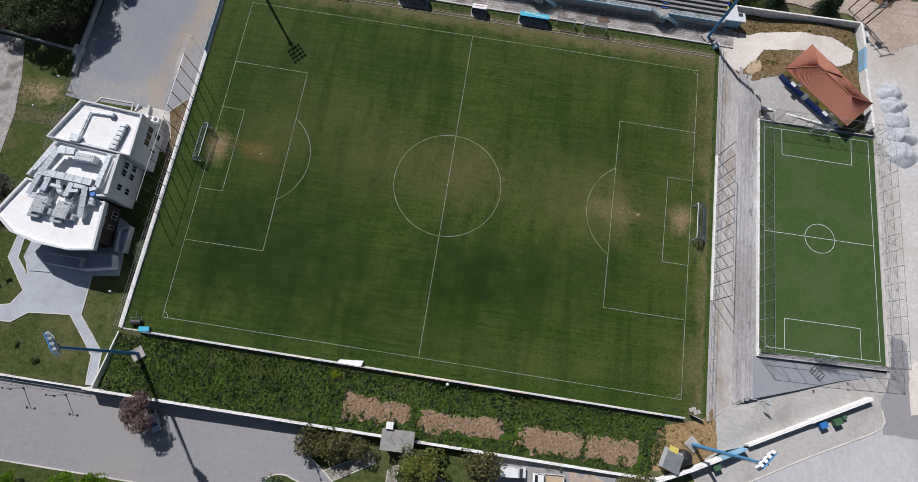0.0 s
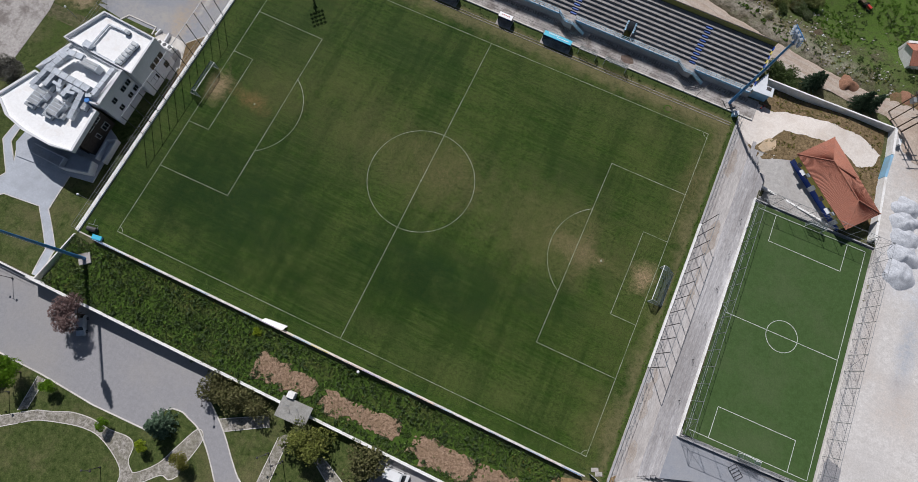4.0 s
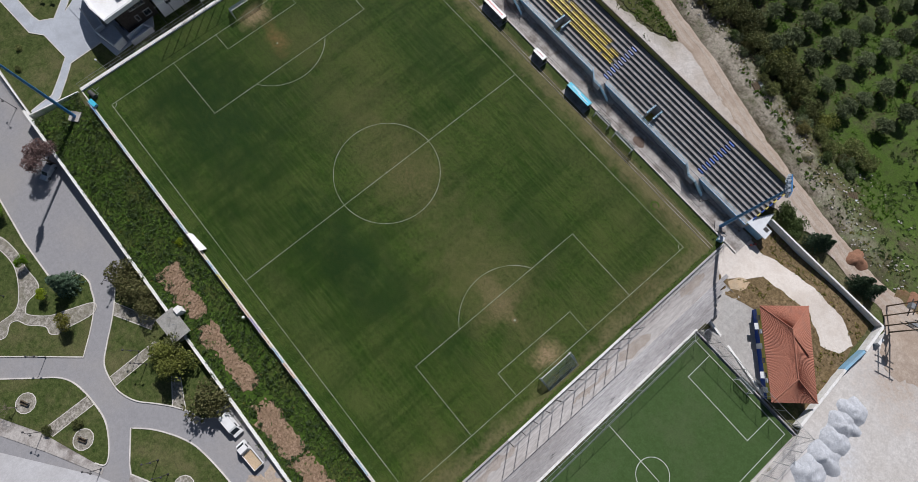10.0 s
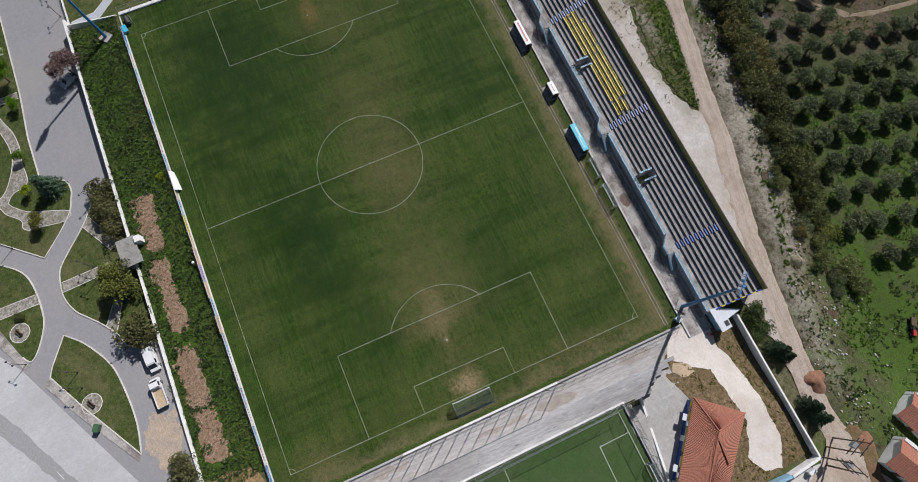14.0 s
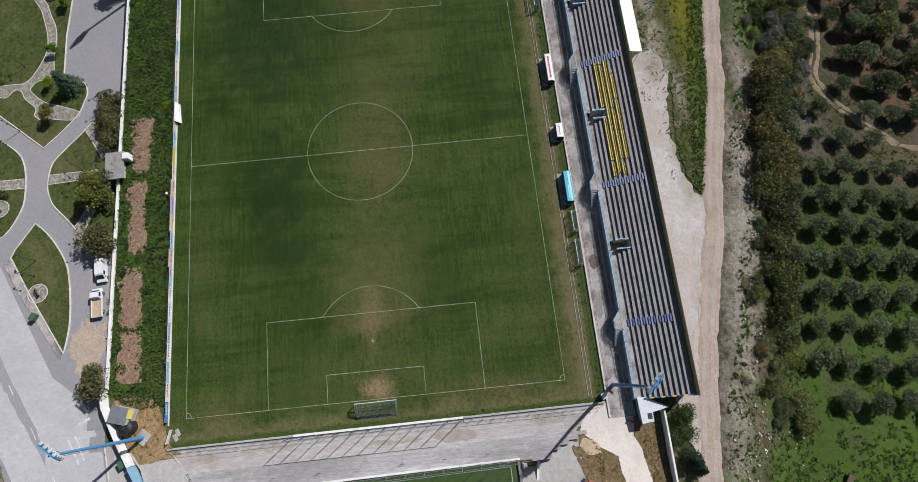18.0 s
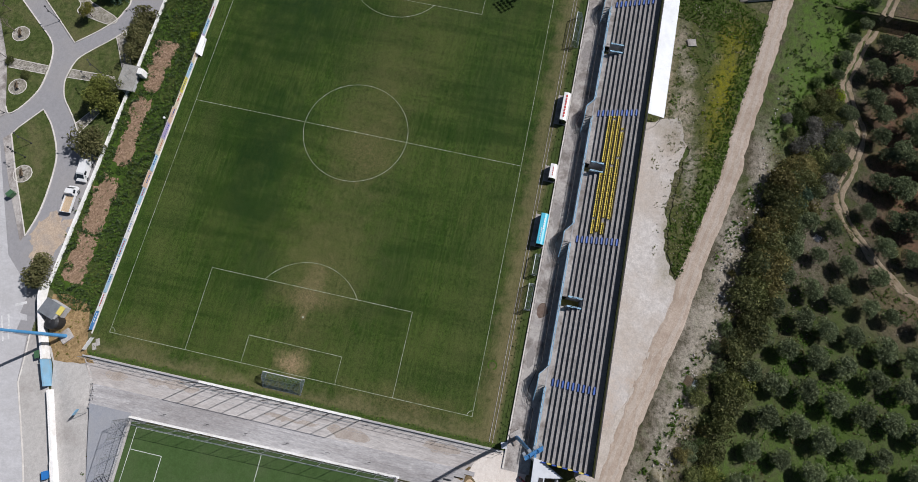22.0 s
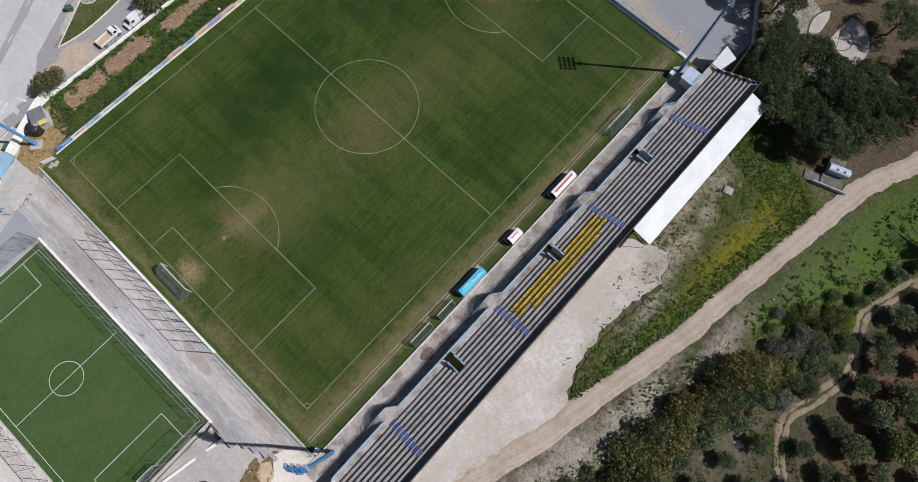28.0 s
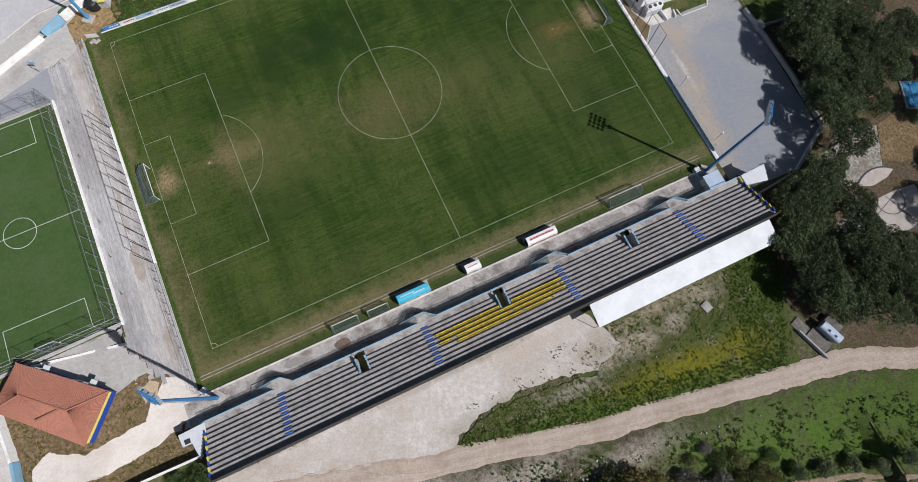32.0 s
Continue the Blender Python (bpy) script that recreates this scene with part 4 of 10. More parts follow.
for x, y0, y1 in ((57.0, -36.2, 39.5), (55.6, -37.0, 41.0)):
    ys = steps_from(y0, y1, 6.5)
    for a, b in zip(ys, ys[1:]):
        geo.quad((x - 0.03, a, 0.034), (x + 0.03, a, 0.034), (x + 0.03, b - 0.3, 0.034), (x - 0.03, b - 0.3, 0.034))
solid("walkway_joint", geo, PATCHED, "dark narrow joints running along the concrete walkway", "joint", "structure")
zone("concourse", [(-55.0, 42.6), (57.5, 42.6), (57.5, 47.4), (-55.0, 47.4)], 0.10, CONCRETE_W, "worn stained concrete walkway before the grandstand", "pavement", cell=6.0)
zone("yard", [(61.9, 30.4), (59.6, 36.4), (62.6, 36.0), (67.0, 37.2), (69.9, 34.2), (80.0, 25.5), (62.6, 24.9)], 0.03, YARD, "grey cracked concrete yard beside the clubhouse", "pavement", cell=1.5)
zone("brown_yard", [(56, 52.2), (83.5, 51.1), (85.9, 29.2), (79.0, 33.2), (72.6, 38.6), (66.8, 36.2), (60.9, 34.3), (58.5, 36.5), (56.5, 43)], 0.045, BROWN, "bare brown soil and dry grass in the yard", "ground", 0.3, 1.0)
zone("pale_path", [(54.6, 41.5), (57.5, 47.2), (60.5, 46.3), (63.7, 47.5), (71.6, 48.5), (79.1, 48.0), (83.9, 45.6), (83.0, 42.4), (80.0, 41.0), (74.6, 43.8), (68.8, 43.3), (64.0, 42.7), (62.0, 39.7), (59.0, 36.8), (56.5, 38.0)], 0.075, PALE, "pale packed-earth drive", "ground", 0.35, 1.0, 0.45)
zone("sandy_spot", [(60.2, 37.2), (61.6, 35.9), (63.4, 38.2), (63.1, 40.0), (61.6, 39.6)], 0.085, TAN, "patch of yellowish sand", "ground", 0.4, 1.0, 0.3)
APRON_STAIN = stuff_mat("apron_stain", (0.37, 0.325, 0.29), (0.50, 0.45, 0.41), (0.33, 0.28, 0.24), 1.6, 0.4, (0.36, 0.64))
for k, (x, y, sx, sy) in enumerate(((56.2, -20, 0.7, 5.0), (57.6, 14, 0.9, 4.0), (56.4, 31, 0.9, 3.4), (57.0, -31, 0.9, 2.4), (57.4, 3, 0.5, 5.0))):
    zone("apron_stain", [(x + sx * math.cos(a), y + sy * math.sin(a)) for a in np.linspace(0, 6.283, 17)[:-1]], 0.031 + 0.0005 * k, APRON_STAIN, "brownish stain on the concrete strip", "stain", 0.7, 3.0, 0.5)
# mini pitch
zone("turf_base", [(62.7, -25.0), (88.2, -24.0), (87.6, 25.3), (62.4, 24.9)], 0.02, YARD, "concrete rim round the small pitch", "pavement", cell=6.0)
zone("mini_pitch", [(63.4, -24.2), (87.5, -23.2), (87.0, 24.4), (62.8, 24.1)], 0.05, TURF, "small pitch of artificial turf", "pitch", cell=6.0)
mini = thing("mini_pitch_markings", (0, 0, 0), 0, "white lines on the small artificial pitch", "pitch marking", kind="structure")
for name, segs in (
    ("touchline", [(64.25, -23.0, 63.6, 23.15)]), ("touchline", [(86.45, -22.45, 85.8, 23.5)]), ("goal_line", [(64.25, -23.0, 86.45, -22.45)]), ("goal_line", [(63.6, 23.15, 85.8, 23.5)]), ("halfway_line", [(63.95, 0.15, 86.1, 0.5)]),
    ("penalty_area", [(67.35, 23.2, 67.45, 17.35), (67.45, 17.35, 82.15, 17.45), (82.15, 17.45, 82.15, 23.4)]), ("penalty_area", [(68.0, -22.9, 68.0, -17.0), (68.0, -17.0, 82.75, -16.7), (82.75, -16.7, 82.8, -22.5)]),
):
    geo = Geo()
    for s in segs:
        line(geo, *s, 0.105, 1.97)
    part(name, geo, LINE_NEW, mini)
geo = Geo()
arc(geo, 75.15, 0.25, 3.02, 0, 360, 0.105, 1.97)
part("centre_circle", geo, LINE_NEW, mini)

EAST_LOT = stuff_mat("marble_dust", (0.53, 0.505, 0.485), (0.65, 0.625, 0.605), (0.50, 0.46, 0.42), 1.0, 0.05, (0.36, 0.64), bump=0.03, patch=(0.46, 0.7), grain=0.18, blots=((97.9, 7.4, 2.2, 11, 0.95, (0.40, 0.42, 0.46)), (101.3, 19.2, 2.5, 6, 0.8, (0.42, 0.44, 0.48)), (94.5, 24.1, 5, 9, 0.7, (0.60, 0.62, 0.66)), (93.6, 45.7, 8, 6, 0.9, (0.47, 0.385, 0.32)), (99.3, -3.4, 6, 6, 0.6, (0.48, 0.40, 0.34)), (90.5, 7.4, 2, 14, 0.5, (0.48, 0.41, 0.36)), (95.8, -16.6, 6, 5, 0.5, (0.44, 0.42, 0.41))))
# south-east forecourt, street and its pavements
zone("forecourt", [(54.6, -38.0), (58.4, -34.6), (62.2, -32.4), (62.3, -25.4), (87.7, -24.5), (87.6, -27.7), (86.2, -32.0), (83.9, -30.1), (61.4, -41.8), (57.5, -43.2), (54.4, -45.5)], 0.02, YARD, "plain grey concrete forecourt", "pavement", cell=0.9)
zone("east_lot", [(87.5, -27.5), (87.6, 24.7), (86.1, 29.2), (85.7, 51.3), (91.6, 62.4), (180, 70), (180, -14), (139.1, -18.7), (94.5, -31.5), (90.6, -34.9), (87.2, -33.9), (86.1, -31.9)], 0.015, EAST_LOT, "pale dusty gravel lot", "ground", 0.5, 3.5)
zone("road", [(-170, -52.0), (-60, WALL_Y - 0.2), (-20, WALL_Y - 0.2), (20, WALL_Y - 0.2), (45.0, WALL_Y - 0.2), (53, -49.5), (61.8, -48.1), (86.2, -33.9), (90.6, -34.9), (94.5, -31.5), (149.3, -14.7), (170, -40), (59.5, -66.3), (26.2, -83.5), (-0.3, -98.8), (-60, -140), (-170, -150)], 0.03, ASPHALT, "worn grey asphalt street", "road", cell=4.0)
zone("main_road", [(39.6, -60.4), (44.5, -54.3), (53.2, -50.3), (61.8, -48.4), (73.3, -41.7), (85.9, -34.7), (89.6, -35.3), (95.4, -32.0), (139.0, -20.7), (175, -20), (175, -33), (96.2, -45.2), (54.5, -67.4), (26.7, -85.1), (-9.7, -108.7), (-21.5, -101.8), (11.5, -76.0)], 0.06, ROAD, "light grey main road", "road", cell=4.0)
zone("road_patch", [(51.5, -60.8), (55.5, -59.8), (27.2, -78.0), (4.6, -93.2), (-4.2, -99.6), (-5.8, -97.1), (21.2, -78.7)], 0.065, PATCHED, "darker strip of newer asphalt along the road", "road", 0.3, 6.0)
zone("far_verge", [(26.7, -85.1), (54.5, -68.4), (96.2, -46.2), (118.0, -43.4), (118.3, -89.3), (9.3, -109.5)], 0.06, RUBBLE, "stony weedy verge beyond the road", "ground", 0.8, 8.0)
solid("upper_yard", Geo().prism([(62.3, -33.0), (62.3, -25.0), (88.0, -24.2), (88.0, -24.6), (84.2, -25.8), (78.3, -27.4), (70.2, -30.3), (62.6, -32.9)], -0.3, 1.62), LOT, "raised bluish grey asphalt yard behind the small pitch", "pavement", "structure")
zone("lot_mouth", [(86.6, -35.6), (86.5, -30.0), (88.3, -25.0), (88.8, -17.0), (91.6, -18.0), (92.0, -22.3), (92.1, -31.4), (107.0, -27.5), (107.0, -31.0), (94.5, -35.4)], 0.09, ASPHALT, "grey asphalt where the lot meets the street", "road", 0.3, 2.5, 0.8)
zone("lot_pavement", [(92.0, -31.4), (91.9, -22.3), (97.0, -19.5), (106.0, -20.0), (106.0, -27.5)], 0.12, PALE, "pale concrete slab beside the lot", "pavement", cell=2.5)
kerb([(91.9, -22.3), (92.0, -31.4), (106.0, -27.5)], 0.2, 0.16)
zone("pavement_south_east", [(51.5, -47.3), (57.8, -43.6), (61.4, -42.2), (84.0, -30.0), (86.6, -31.4), (87.0, -33.4), (86.4, -34.6), (84.6, -35.8), (73.0, -41.8), (61.8, -48.1), (53, -49.6)], 0.12, YARD, "raised grey concrete pavement", "pavement", cell=2.5)
kerb([(53, -49.7), (61.8, -48.1), (73.0, -41.8), (84.6, -35.8), (86.4, -34.6), (87.0, -33.4), (86.6, -31.4)], 0.25, 0.16, label="pale kerb of the street pavement")
zone("gate_apron", [(83.4, -28.7), (87.5, -27.3), (89.5, -30.5), (88.6, -35.0), (85.3, -34.7), (86.1, -32.0)], 0.011, YARD, "grey concrete where the forecourt meets the road", "pavement")
zone("dry_corner", [(44.4, -45.6), (45.6, -40.4), (50.9, -38.9), (53.8, -38.2), (55.7, -35.8), (56.3, -38.5), (56.7, -43.4), (53.6, -45.4), (49, -47.8), (45, -48.6)], 0.05, DRY, "straw-coloured dry grass behind the corner", "ground", 0.3)
SPILL = stuff_mat("spilled_earth", (0.42, 0.335, 0.26), (0.54, 0.43, 0.33), (0.36, 0.32, 0.29), 1.2, 0.5, (0.35, 0.65))
zone("sand_spill", [(29.6, -56.5), (30.5, -51.4), (34.5, -51.2), (39.9, -51.9), (39.0, -53.9), (41.0, -55.3), (37.4, -56.6), (33.9, -57.9)], 0.06, SPILL, "reddish sand spilled over the asphalt", "ground", 1.5, 5.0, 0.5)

# park lawns beside the street
LAWN_A = [(-119.6, -68.8), (-73.7, -64.4), (-48.4, -64.5), (-36.5, -65.1), (-24.2, -64.7), (-24.0, -60.3), (-22.7, -59.5), (-20.8, -59.3), (-19.1, -59.8), (-16.4, -60.7), (-12.8, -63.5), (-8.8, -67.5), (-14.2, -73.8), (-21.1, -82.0), (-39.0, -98.5), (-118.6, -108.9)]
LAWN_C = [(-17.7, -55.3), (-14.1, -57.6), (-11.0, -60.1), (-8.1, -62.8), (-4.9, -65.2), (-1.0, -65.7), (1.6, -65.4), (4.6, -64.0), (7.1, -61.7), (9.7, -59.4), (12.6, -57.4), (15.5, -56.0), (16.0, -52.4), (16.0, WALL_Y - 0.4), (-19, WALL_Y - 0.4), (-19.0, -52.5)]
LAWN_D = [(-40, -116), (-17.4, -84.2), (-11.6, -76.9), (-8.0, -72.6), (-4.1, -70.8), (1.5, -70.1), (4.9, -70.4), (8.8, -72.1), (10.7, -73.9), (9.2, -75.3), (-1.6, -80.2), (-24.8, -95.1)]
LAWN_E = [(8.2, -67.2), (10.6, -64.6), (13.0, -62.7), (16.0, -60.8), (19.2, -59.5), (25.0, -58.5), (30.3, -58.2), (35.3, -58.8), (23.3, -66.4), (15.1, -71.2), (13.4, -70.5)]
LAWN_A = LAWN_A[:6] + rounded(LAWN_A[6:12], False, 4) + LAWN_A[12:]
LAWN_C = rounded(LAWN_C[:13], False, 4) + LAWN_C[13:]
LAWN_D = LAWN_D[:1] + rounded(LAWN_D[1:10], False, 4) + LAWN_D[10:]
LAWN_E = rounded(LAWN_E[:8], False, 4) + LAWN_E[8:]
for name, ring in (("lawn_west", LAWN_A), ("lawn_middle", LAWN_C), ("lawn_south", LAWN_D), ("lawn_east", LAWN_E)):
    zone(name, ring, 0.10, LAWN, "mown park lawn with dry patches", "lawn", cell=5.0)
kerb(LAWN_A[1:-2], 0.22, 0.2)
kerb(LAWN_C[:-3], 0.22, 0.2)
kerb(LAWN_D[1:-2], 0.22, 0.2)
kerb(LAWN_E, 0.22, 0.2, True)
zone("pavement_south", [(-24.8, -95.5), (-1.6, -80.2), (9.1, -75.4), (11.1, -74.6), (11.8, -75.3), (1.5, -81.4), (-23.5, -97.6)], 0.14, CONCRETE_W, "narrow concrete pavement along the road", "pavement")
zone("pavement_east", [(15.0, -71.3), (23.3, -66.6), (35.4, -59.0), (36.6, -59.3), (25.3, -67.0), (16.4, -72.5)], 0.14, CONCRETE_W, "narrow concrete pavement along the road", "pavement")
for name, ring in (
    ("garden_path", [(-47.8, -71.9), (-47.5, -71.6), (-45.1, -70.1), (-42.0, -69.0), (-39.2, -67.8), (-35.3, -67.2), (-31.2, -67.4), (-27.4, -67.1), (-25.7, -68.0), (-25.2, -70.3), (-24.0, -71.5), (-22.8, -71.6), (-20.0, -68.6), (-18.6, -65.1), (-16.7, -60.7), (-14.9, -61.9), (-15.7, -67.2), (-15.7, -69.0), (-16.8, -70.2), (-18.6, -70.2), (-21.1, -72.7), (-23.0, -73.7), (-23.4, -75.2), (-21.7, -77.1), (-23.1, -80.2), (-25.1, -82.5), (-24.8, -79.2), (-24.9, -76.4), (-25.1, -73.2), (-27.3, -71.2), (-32.0, -69.3), (-35.8, -69.2), (-40.0, -70.2), (-44.1, -71.6), (-46.4, -73.1), (-46.9, -73.5)]),
    ("west_path", [(-47.8, -71.9), (-50.4, -73.6), (-53.2, -74.0), (-56.3, -72.8), (-58.3, -70.6), (-59.4, -65.7), (-61.1, -65.6), (-60.5, -71.0), (-58.2, -74.3), (-53.6, -76.1), (-49.8, -75.5), (-46.9, -73.5)]),
    ("branch_path", [(-48.6, -65.0), (-48.3, -71.6), (-46.9, -70.7), (-47.0, -65.0)]),
    ("cross_path", [(-14.2, -57.6), (-6.1, -53.2), (-4.9, -54.8), (-12.1, -59.0)]),
    ("hut_path", [(-2.3, -65.4), (-2.6, -55.6), (-0.8, -54.0), (-0.2, -65.5)]),
    ("short_path", [(9.8, -59.2), (5.0, -56.4), (6.4, -55.3), (12.1, -57.7)]),
    ("south_path", [(-2.0, -79.8), (-2.0, -70.7), (0.1, -70.3), (0.2, -79.0)]),
):
    if name == "garden_path":
        ring = ring[:2] + rounded(ring[2:17], False, 4) + rounded(ring[17:26], False, 4) + rounded(ring[26:35], False, 4) + ring[35:]
    zone(name, ring, 0.134 if name == "branch_path" else 0.13, PAVING, "irregular stone slab path edged in concrete", "path", cell=5.0)
    if name == "garden_path":
        kerb(ring[1:59], 0.14, 0.17)
        kerb(ring[59:92], 0.14, 0.17)
        kerb(ring[92:125], 0.14, 0.17)
    elif name == "west_path":
        kerb(ring[:6], 0.14, 0.17)
        kerb(ring[6:], 0.14, 0.17)
    else:
        kerb([ring[0], ring[1]], 0.14, 0.17)
        kerb([ring[2], ring[3]], 0.14, 0.17)

# western gardens, plaza, car park
zone("west_lawn", [(-130, -49.6), (-56.4, -49.6), (-56.4, 0), (-60.5, 4), (-67.1, 6.8), (-83.9, 8.0), (-84.0, 16.6), (-133.2, 22.0)], 0.03, LAWN, "lawn round the office building", "lawn", cell=2.5)
zone("plaza", [(-61.2, -28.6), (-66.2, -29.4), (-65.8, -37.2), (-59.6, -43.4), (-58.5, -49.4), (-60.3, -49.4), (-61.2, -44.2), (-67.9, -37.4), (-75.7, -38.2), (-78.3, -40.4), (-90, -41.4), (-90, -38.4), (-81.5, -37.7), (-79.6, -37.2), (-78.1, -34.3), (-83.2, -28.4), (-82.9, -24.0), (-81.5, -24.0), (-81.3, -28.2), (-78.1, -31.6), (-79.7, -28.3), (-77, -24)], 0.14, PLAZA, "pale paved forecourt of the office building", "pavement", cell=2.5)
kerb([(-66.2, -29.4), (-65.8, -37.2), (-59.6, -43.4), (-58.5, -49.4)], 0.2, 0.15)
kerb([(-60.3, -49.4), (-61.2, -44.2), (-67.9, -37.4), (-75.7, -38.2), (-78.3, -40.4), (-90, -41.4)], 0.2, 0.15)
kerb([(-90, -38.4), (-81.5, -37.7), (-79.6, -37.2), (-78.1, -34.3), (-83.2, -28.4), (-82.9, -24.0)], 0.2, 0.15)
kerb([(-81.5, -24.0), (-81.3, -28.2), (-78.1, -31.6), (-79.7, -28.3)], 0.2, 0.15)
zone("car_park", [(-56.4, 42.6), (-56.4, 3.0), (-59.6, 5.0), (-67.4, 7.0), (-77.5, 6.2), (-83.6, 7.0), (-83.4, 18.0), (-82.2, 44.0), (-72.3, 50.3), (-61.4, 49.9), (-57, 46)], 0.05, LOT, "smooth grey asphalt car park", "road", cell=5.0)
zone("side_path", [(-67.4, 6.9), (-64.7, 7.3), (-61.5, 7.1), (-59.9, 1.8), (-59.7, -2.0), (-60.8, -2.0), (-61.3, 4.4), (-67.2, 4.6)], 0.09, KERB, "pale concrete path round the office corner", "path")
zone("side_bed", [(-61.3, 7.1), (-58.2, 10.6), (-56.9, 12.0), (-57.0, -6.0), (-59.2, -6.0), (-59.6, 1.2)], 0.10, BROWN, "bed of dry soil and weeds beside the fence", "ground", 0.2)
kerb([(-59.6, 1.2), (-61.3, 7.1), (-58.2, 10.6)], 0.16, 0.16)
zone("back_street", [(-96.3, 18.2), (-93.9, 9.7), (-92.8, 1.4), (-92.4, -11.6), (-96.0, -18.0), (-99, -30), (-111.9, -52), (-125, -52), (-112, -10), (-104.3, 19.0)], 0.10, CONCRETE_W, "concrete lane behind the gardens", "road", cell=5.0)

# south strip of weeds with tilled beds
STRIP = [(-56.2, -39.2), (47, -39.2), (47, -44), (44, WALL_Y + 0.2), (-58.5, WALL_Y + 0.2)]
zone("weed_strip", STRIP, 0.03, LUSH, "overgrown strip of weeds beside the pitch", "ground", cell=3.0)
for ring in ([(-12.2, -47.9), (-12.4, -43.4), (-6.1, -43.2), (-0.4, -44.2), (-0.0, -46.8), (-4.7, -47.7)], [(1.7, -47.8), (1.5, -43.9), (5.0, -44.8), (9.9, -44.1), (16.9, -43.4), (17.1, -47.3), (9.1, -47.1), (6.1, -47.9)], [(19.5, -48.3), (21.6, -43.8), (26.8, -44.4), (31.8, -44.4), (32.0, -48.4), (25.8, -48.7)], [(32.1, -48.8), (32.8, -44.5), (37.8, -43.6), (41.3, -43.7), (42.6, -46.0), (41.2, -48.2), (36.7, -48.1)]):
    zone("tilled_bed", ring, 0.12, SOIL, "dug bed of dry reddish soil", "ground", 1.1, 2.0, 0.5)

# north: gravel behind the stand, the dirt track, banks and fields
GRAVEL_LOT = stuff_mat("lot_gravel", (0.51, 0.48, 0.46), (0.68, 0.645, 0.62), (0.46, 0.39, 0.325), 1.1, 0.06, (0.36, 0.64), bump=0.02, patch=(0.43, 0.66), grain=0.22, blots=((44.5, 60.3, 16, 3.5, 0.7, (0.47, 0.385, 0.315)), (39.0, 65.7, 7, 3, 0.9, (0.45, 0.33, 0.235)), (27.0, 71.5, 12, 3, 0.9, (0.46, 0.375, 0.31)), (58.4, 59.0, 16, 4.2, 0.95, (0.46, 0.375, 0.31)), (-4.5, 59.5, 14, 2.2, 0.7, (0.50, 0.42, 0.35)), (-16.8, 66.3, 5, 5, 0.8, (0.22, 0.19, 0.12)), (5.6, 67.5, 14, 2.0, 0.8, (0.24, 0.21, 0.13)), (14.7, 70.4, 3, 3, 0.8, (0.24, 0.21, 0.13)), (46.5, 57.0, 16, 0.9, 0.7, (0.25, 0.22, 0.17)), (9.6, 57.6, 20, 0.8, 0.7, (0.25, 0.22, 0.17))))
zone("gravel_lot", [(55.5, 55.6), (66.3, 58.1), (60.4, 60.0), (50.5, 62.4), (40.0, 65.2), (28.0, 69.4), (17.8, 71.4), (15.2, 68.4), (7.6, 66.1), (-4.4, 66.6), (-13.7, 68.8), (-19.9, 66.3), (-17.9, 61.2), (-15, 55.6)], 0.08, GRAVEL_LOT, "pale gravel lot behind the grandstand", "ground", 0.8, 6.0, 0.7)
TRACK_LINE = [(180, 66), (118.9, 60.1), (91.6, 58.8), (79.0, 57.8), (66.3, 59.5), (52.4, 62.2), (42.5, 64.6), (31.0, 68.0), (22.0, 71.0), (13.2, 72.7), (0.0, 76.1), (-8.0, 78.2), (-17.0, 79.6), (-32.0, 82.6), (-50.0, 86.0), (-61.0, 88.6), (-72.0, 93.2), (-93.7, 101.6), (-146.5, 121.8)]
TRACK_Y = TRACK_LINE[::-1]


def ribbon(name, line_pts, w, lift, material, label, rough=0.25, category="road"):
    """A strip of even width along a curved line, with ragged edges."""
    pts = densify(rounded(line_pts, False, 6), 0.8, 0.0, False)
    geo, rows = Geo(), []
    for i, (x, y) in enumerate(pts):
        a, b = pts[max(i - 1, 0)], pts[min(i + 1, len(pts) - 1)]
        d = math.hypot(b[0] - a[0], b[1] - a[1]) or 1.0
        ux, uy = -(b[1] - a[1]) / d, (b[0] - a[0]) / d
        row = []
        for side in (1, 0.8, 0, -0.8, -1):
            s = (side > 0) - (side < 0)
            o = s * (w / 2 + rough * (noise.noise((x * 0.3, y * 0.3, 5.0 + s)) + 0.7 * noise.noise((x, y, 9.0 + s)) + 0.5 * noise.noise((x * 2.3, y * 2.3, 13.0 + s))))
            o += s * (min(0.6, 0.2 * w) if abs(side) == 1 else 0.0)
            row.append((x + ux * o, y + uy * o, height(x, y) + (lift if abs(side) < 1 else 0.03)))
        rows.append(row)
    geo.add([p for r in rows for p in r], [(5 * i + k, 5 * i + k + 1, 5 * i + k + 6, 5 * i + k + 5) for i in range(len(rows) - 1) for k in range(4)])
    return solid(name, geo, material, label, category, "structure")


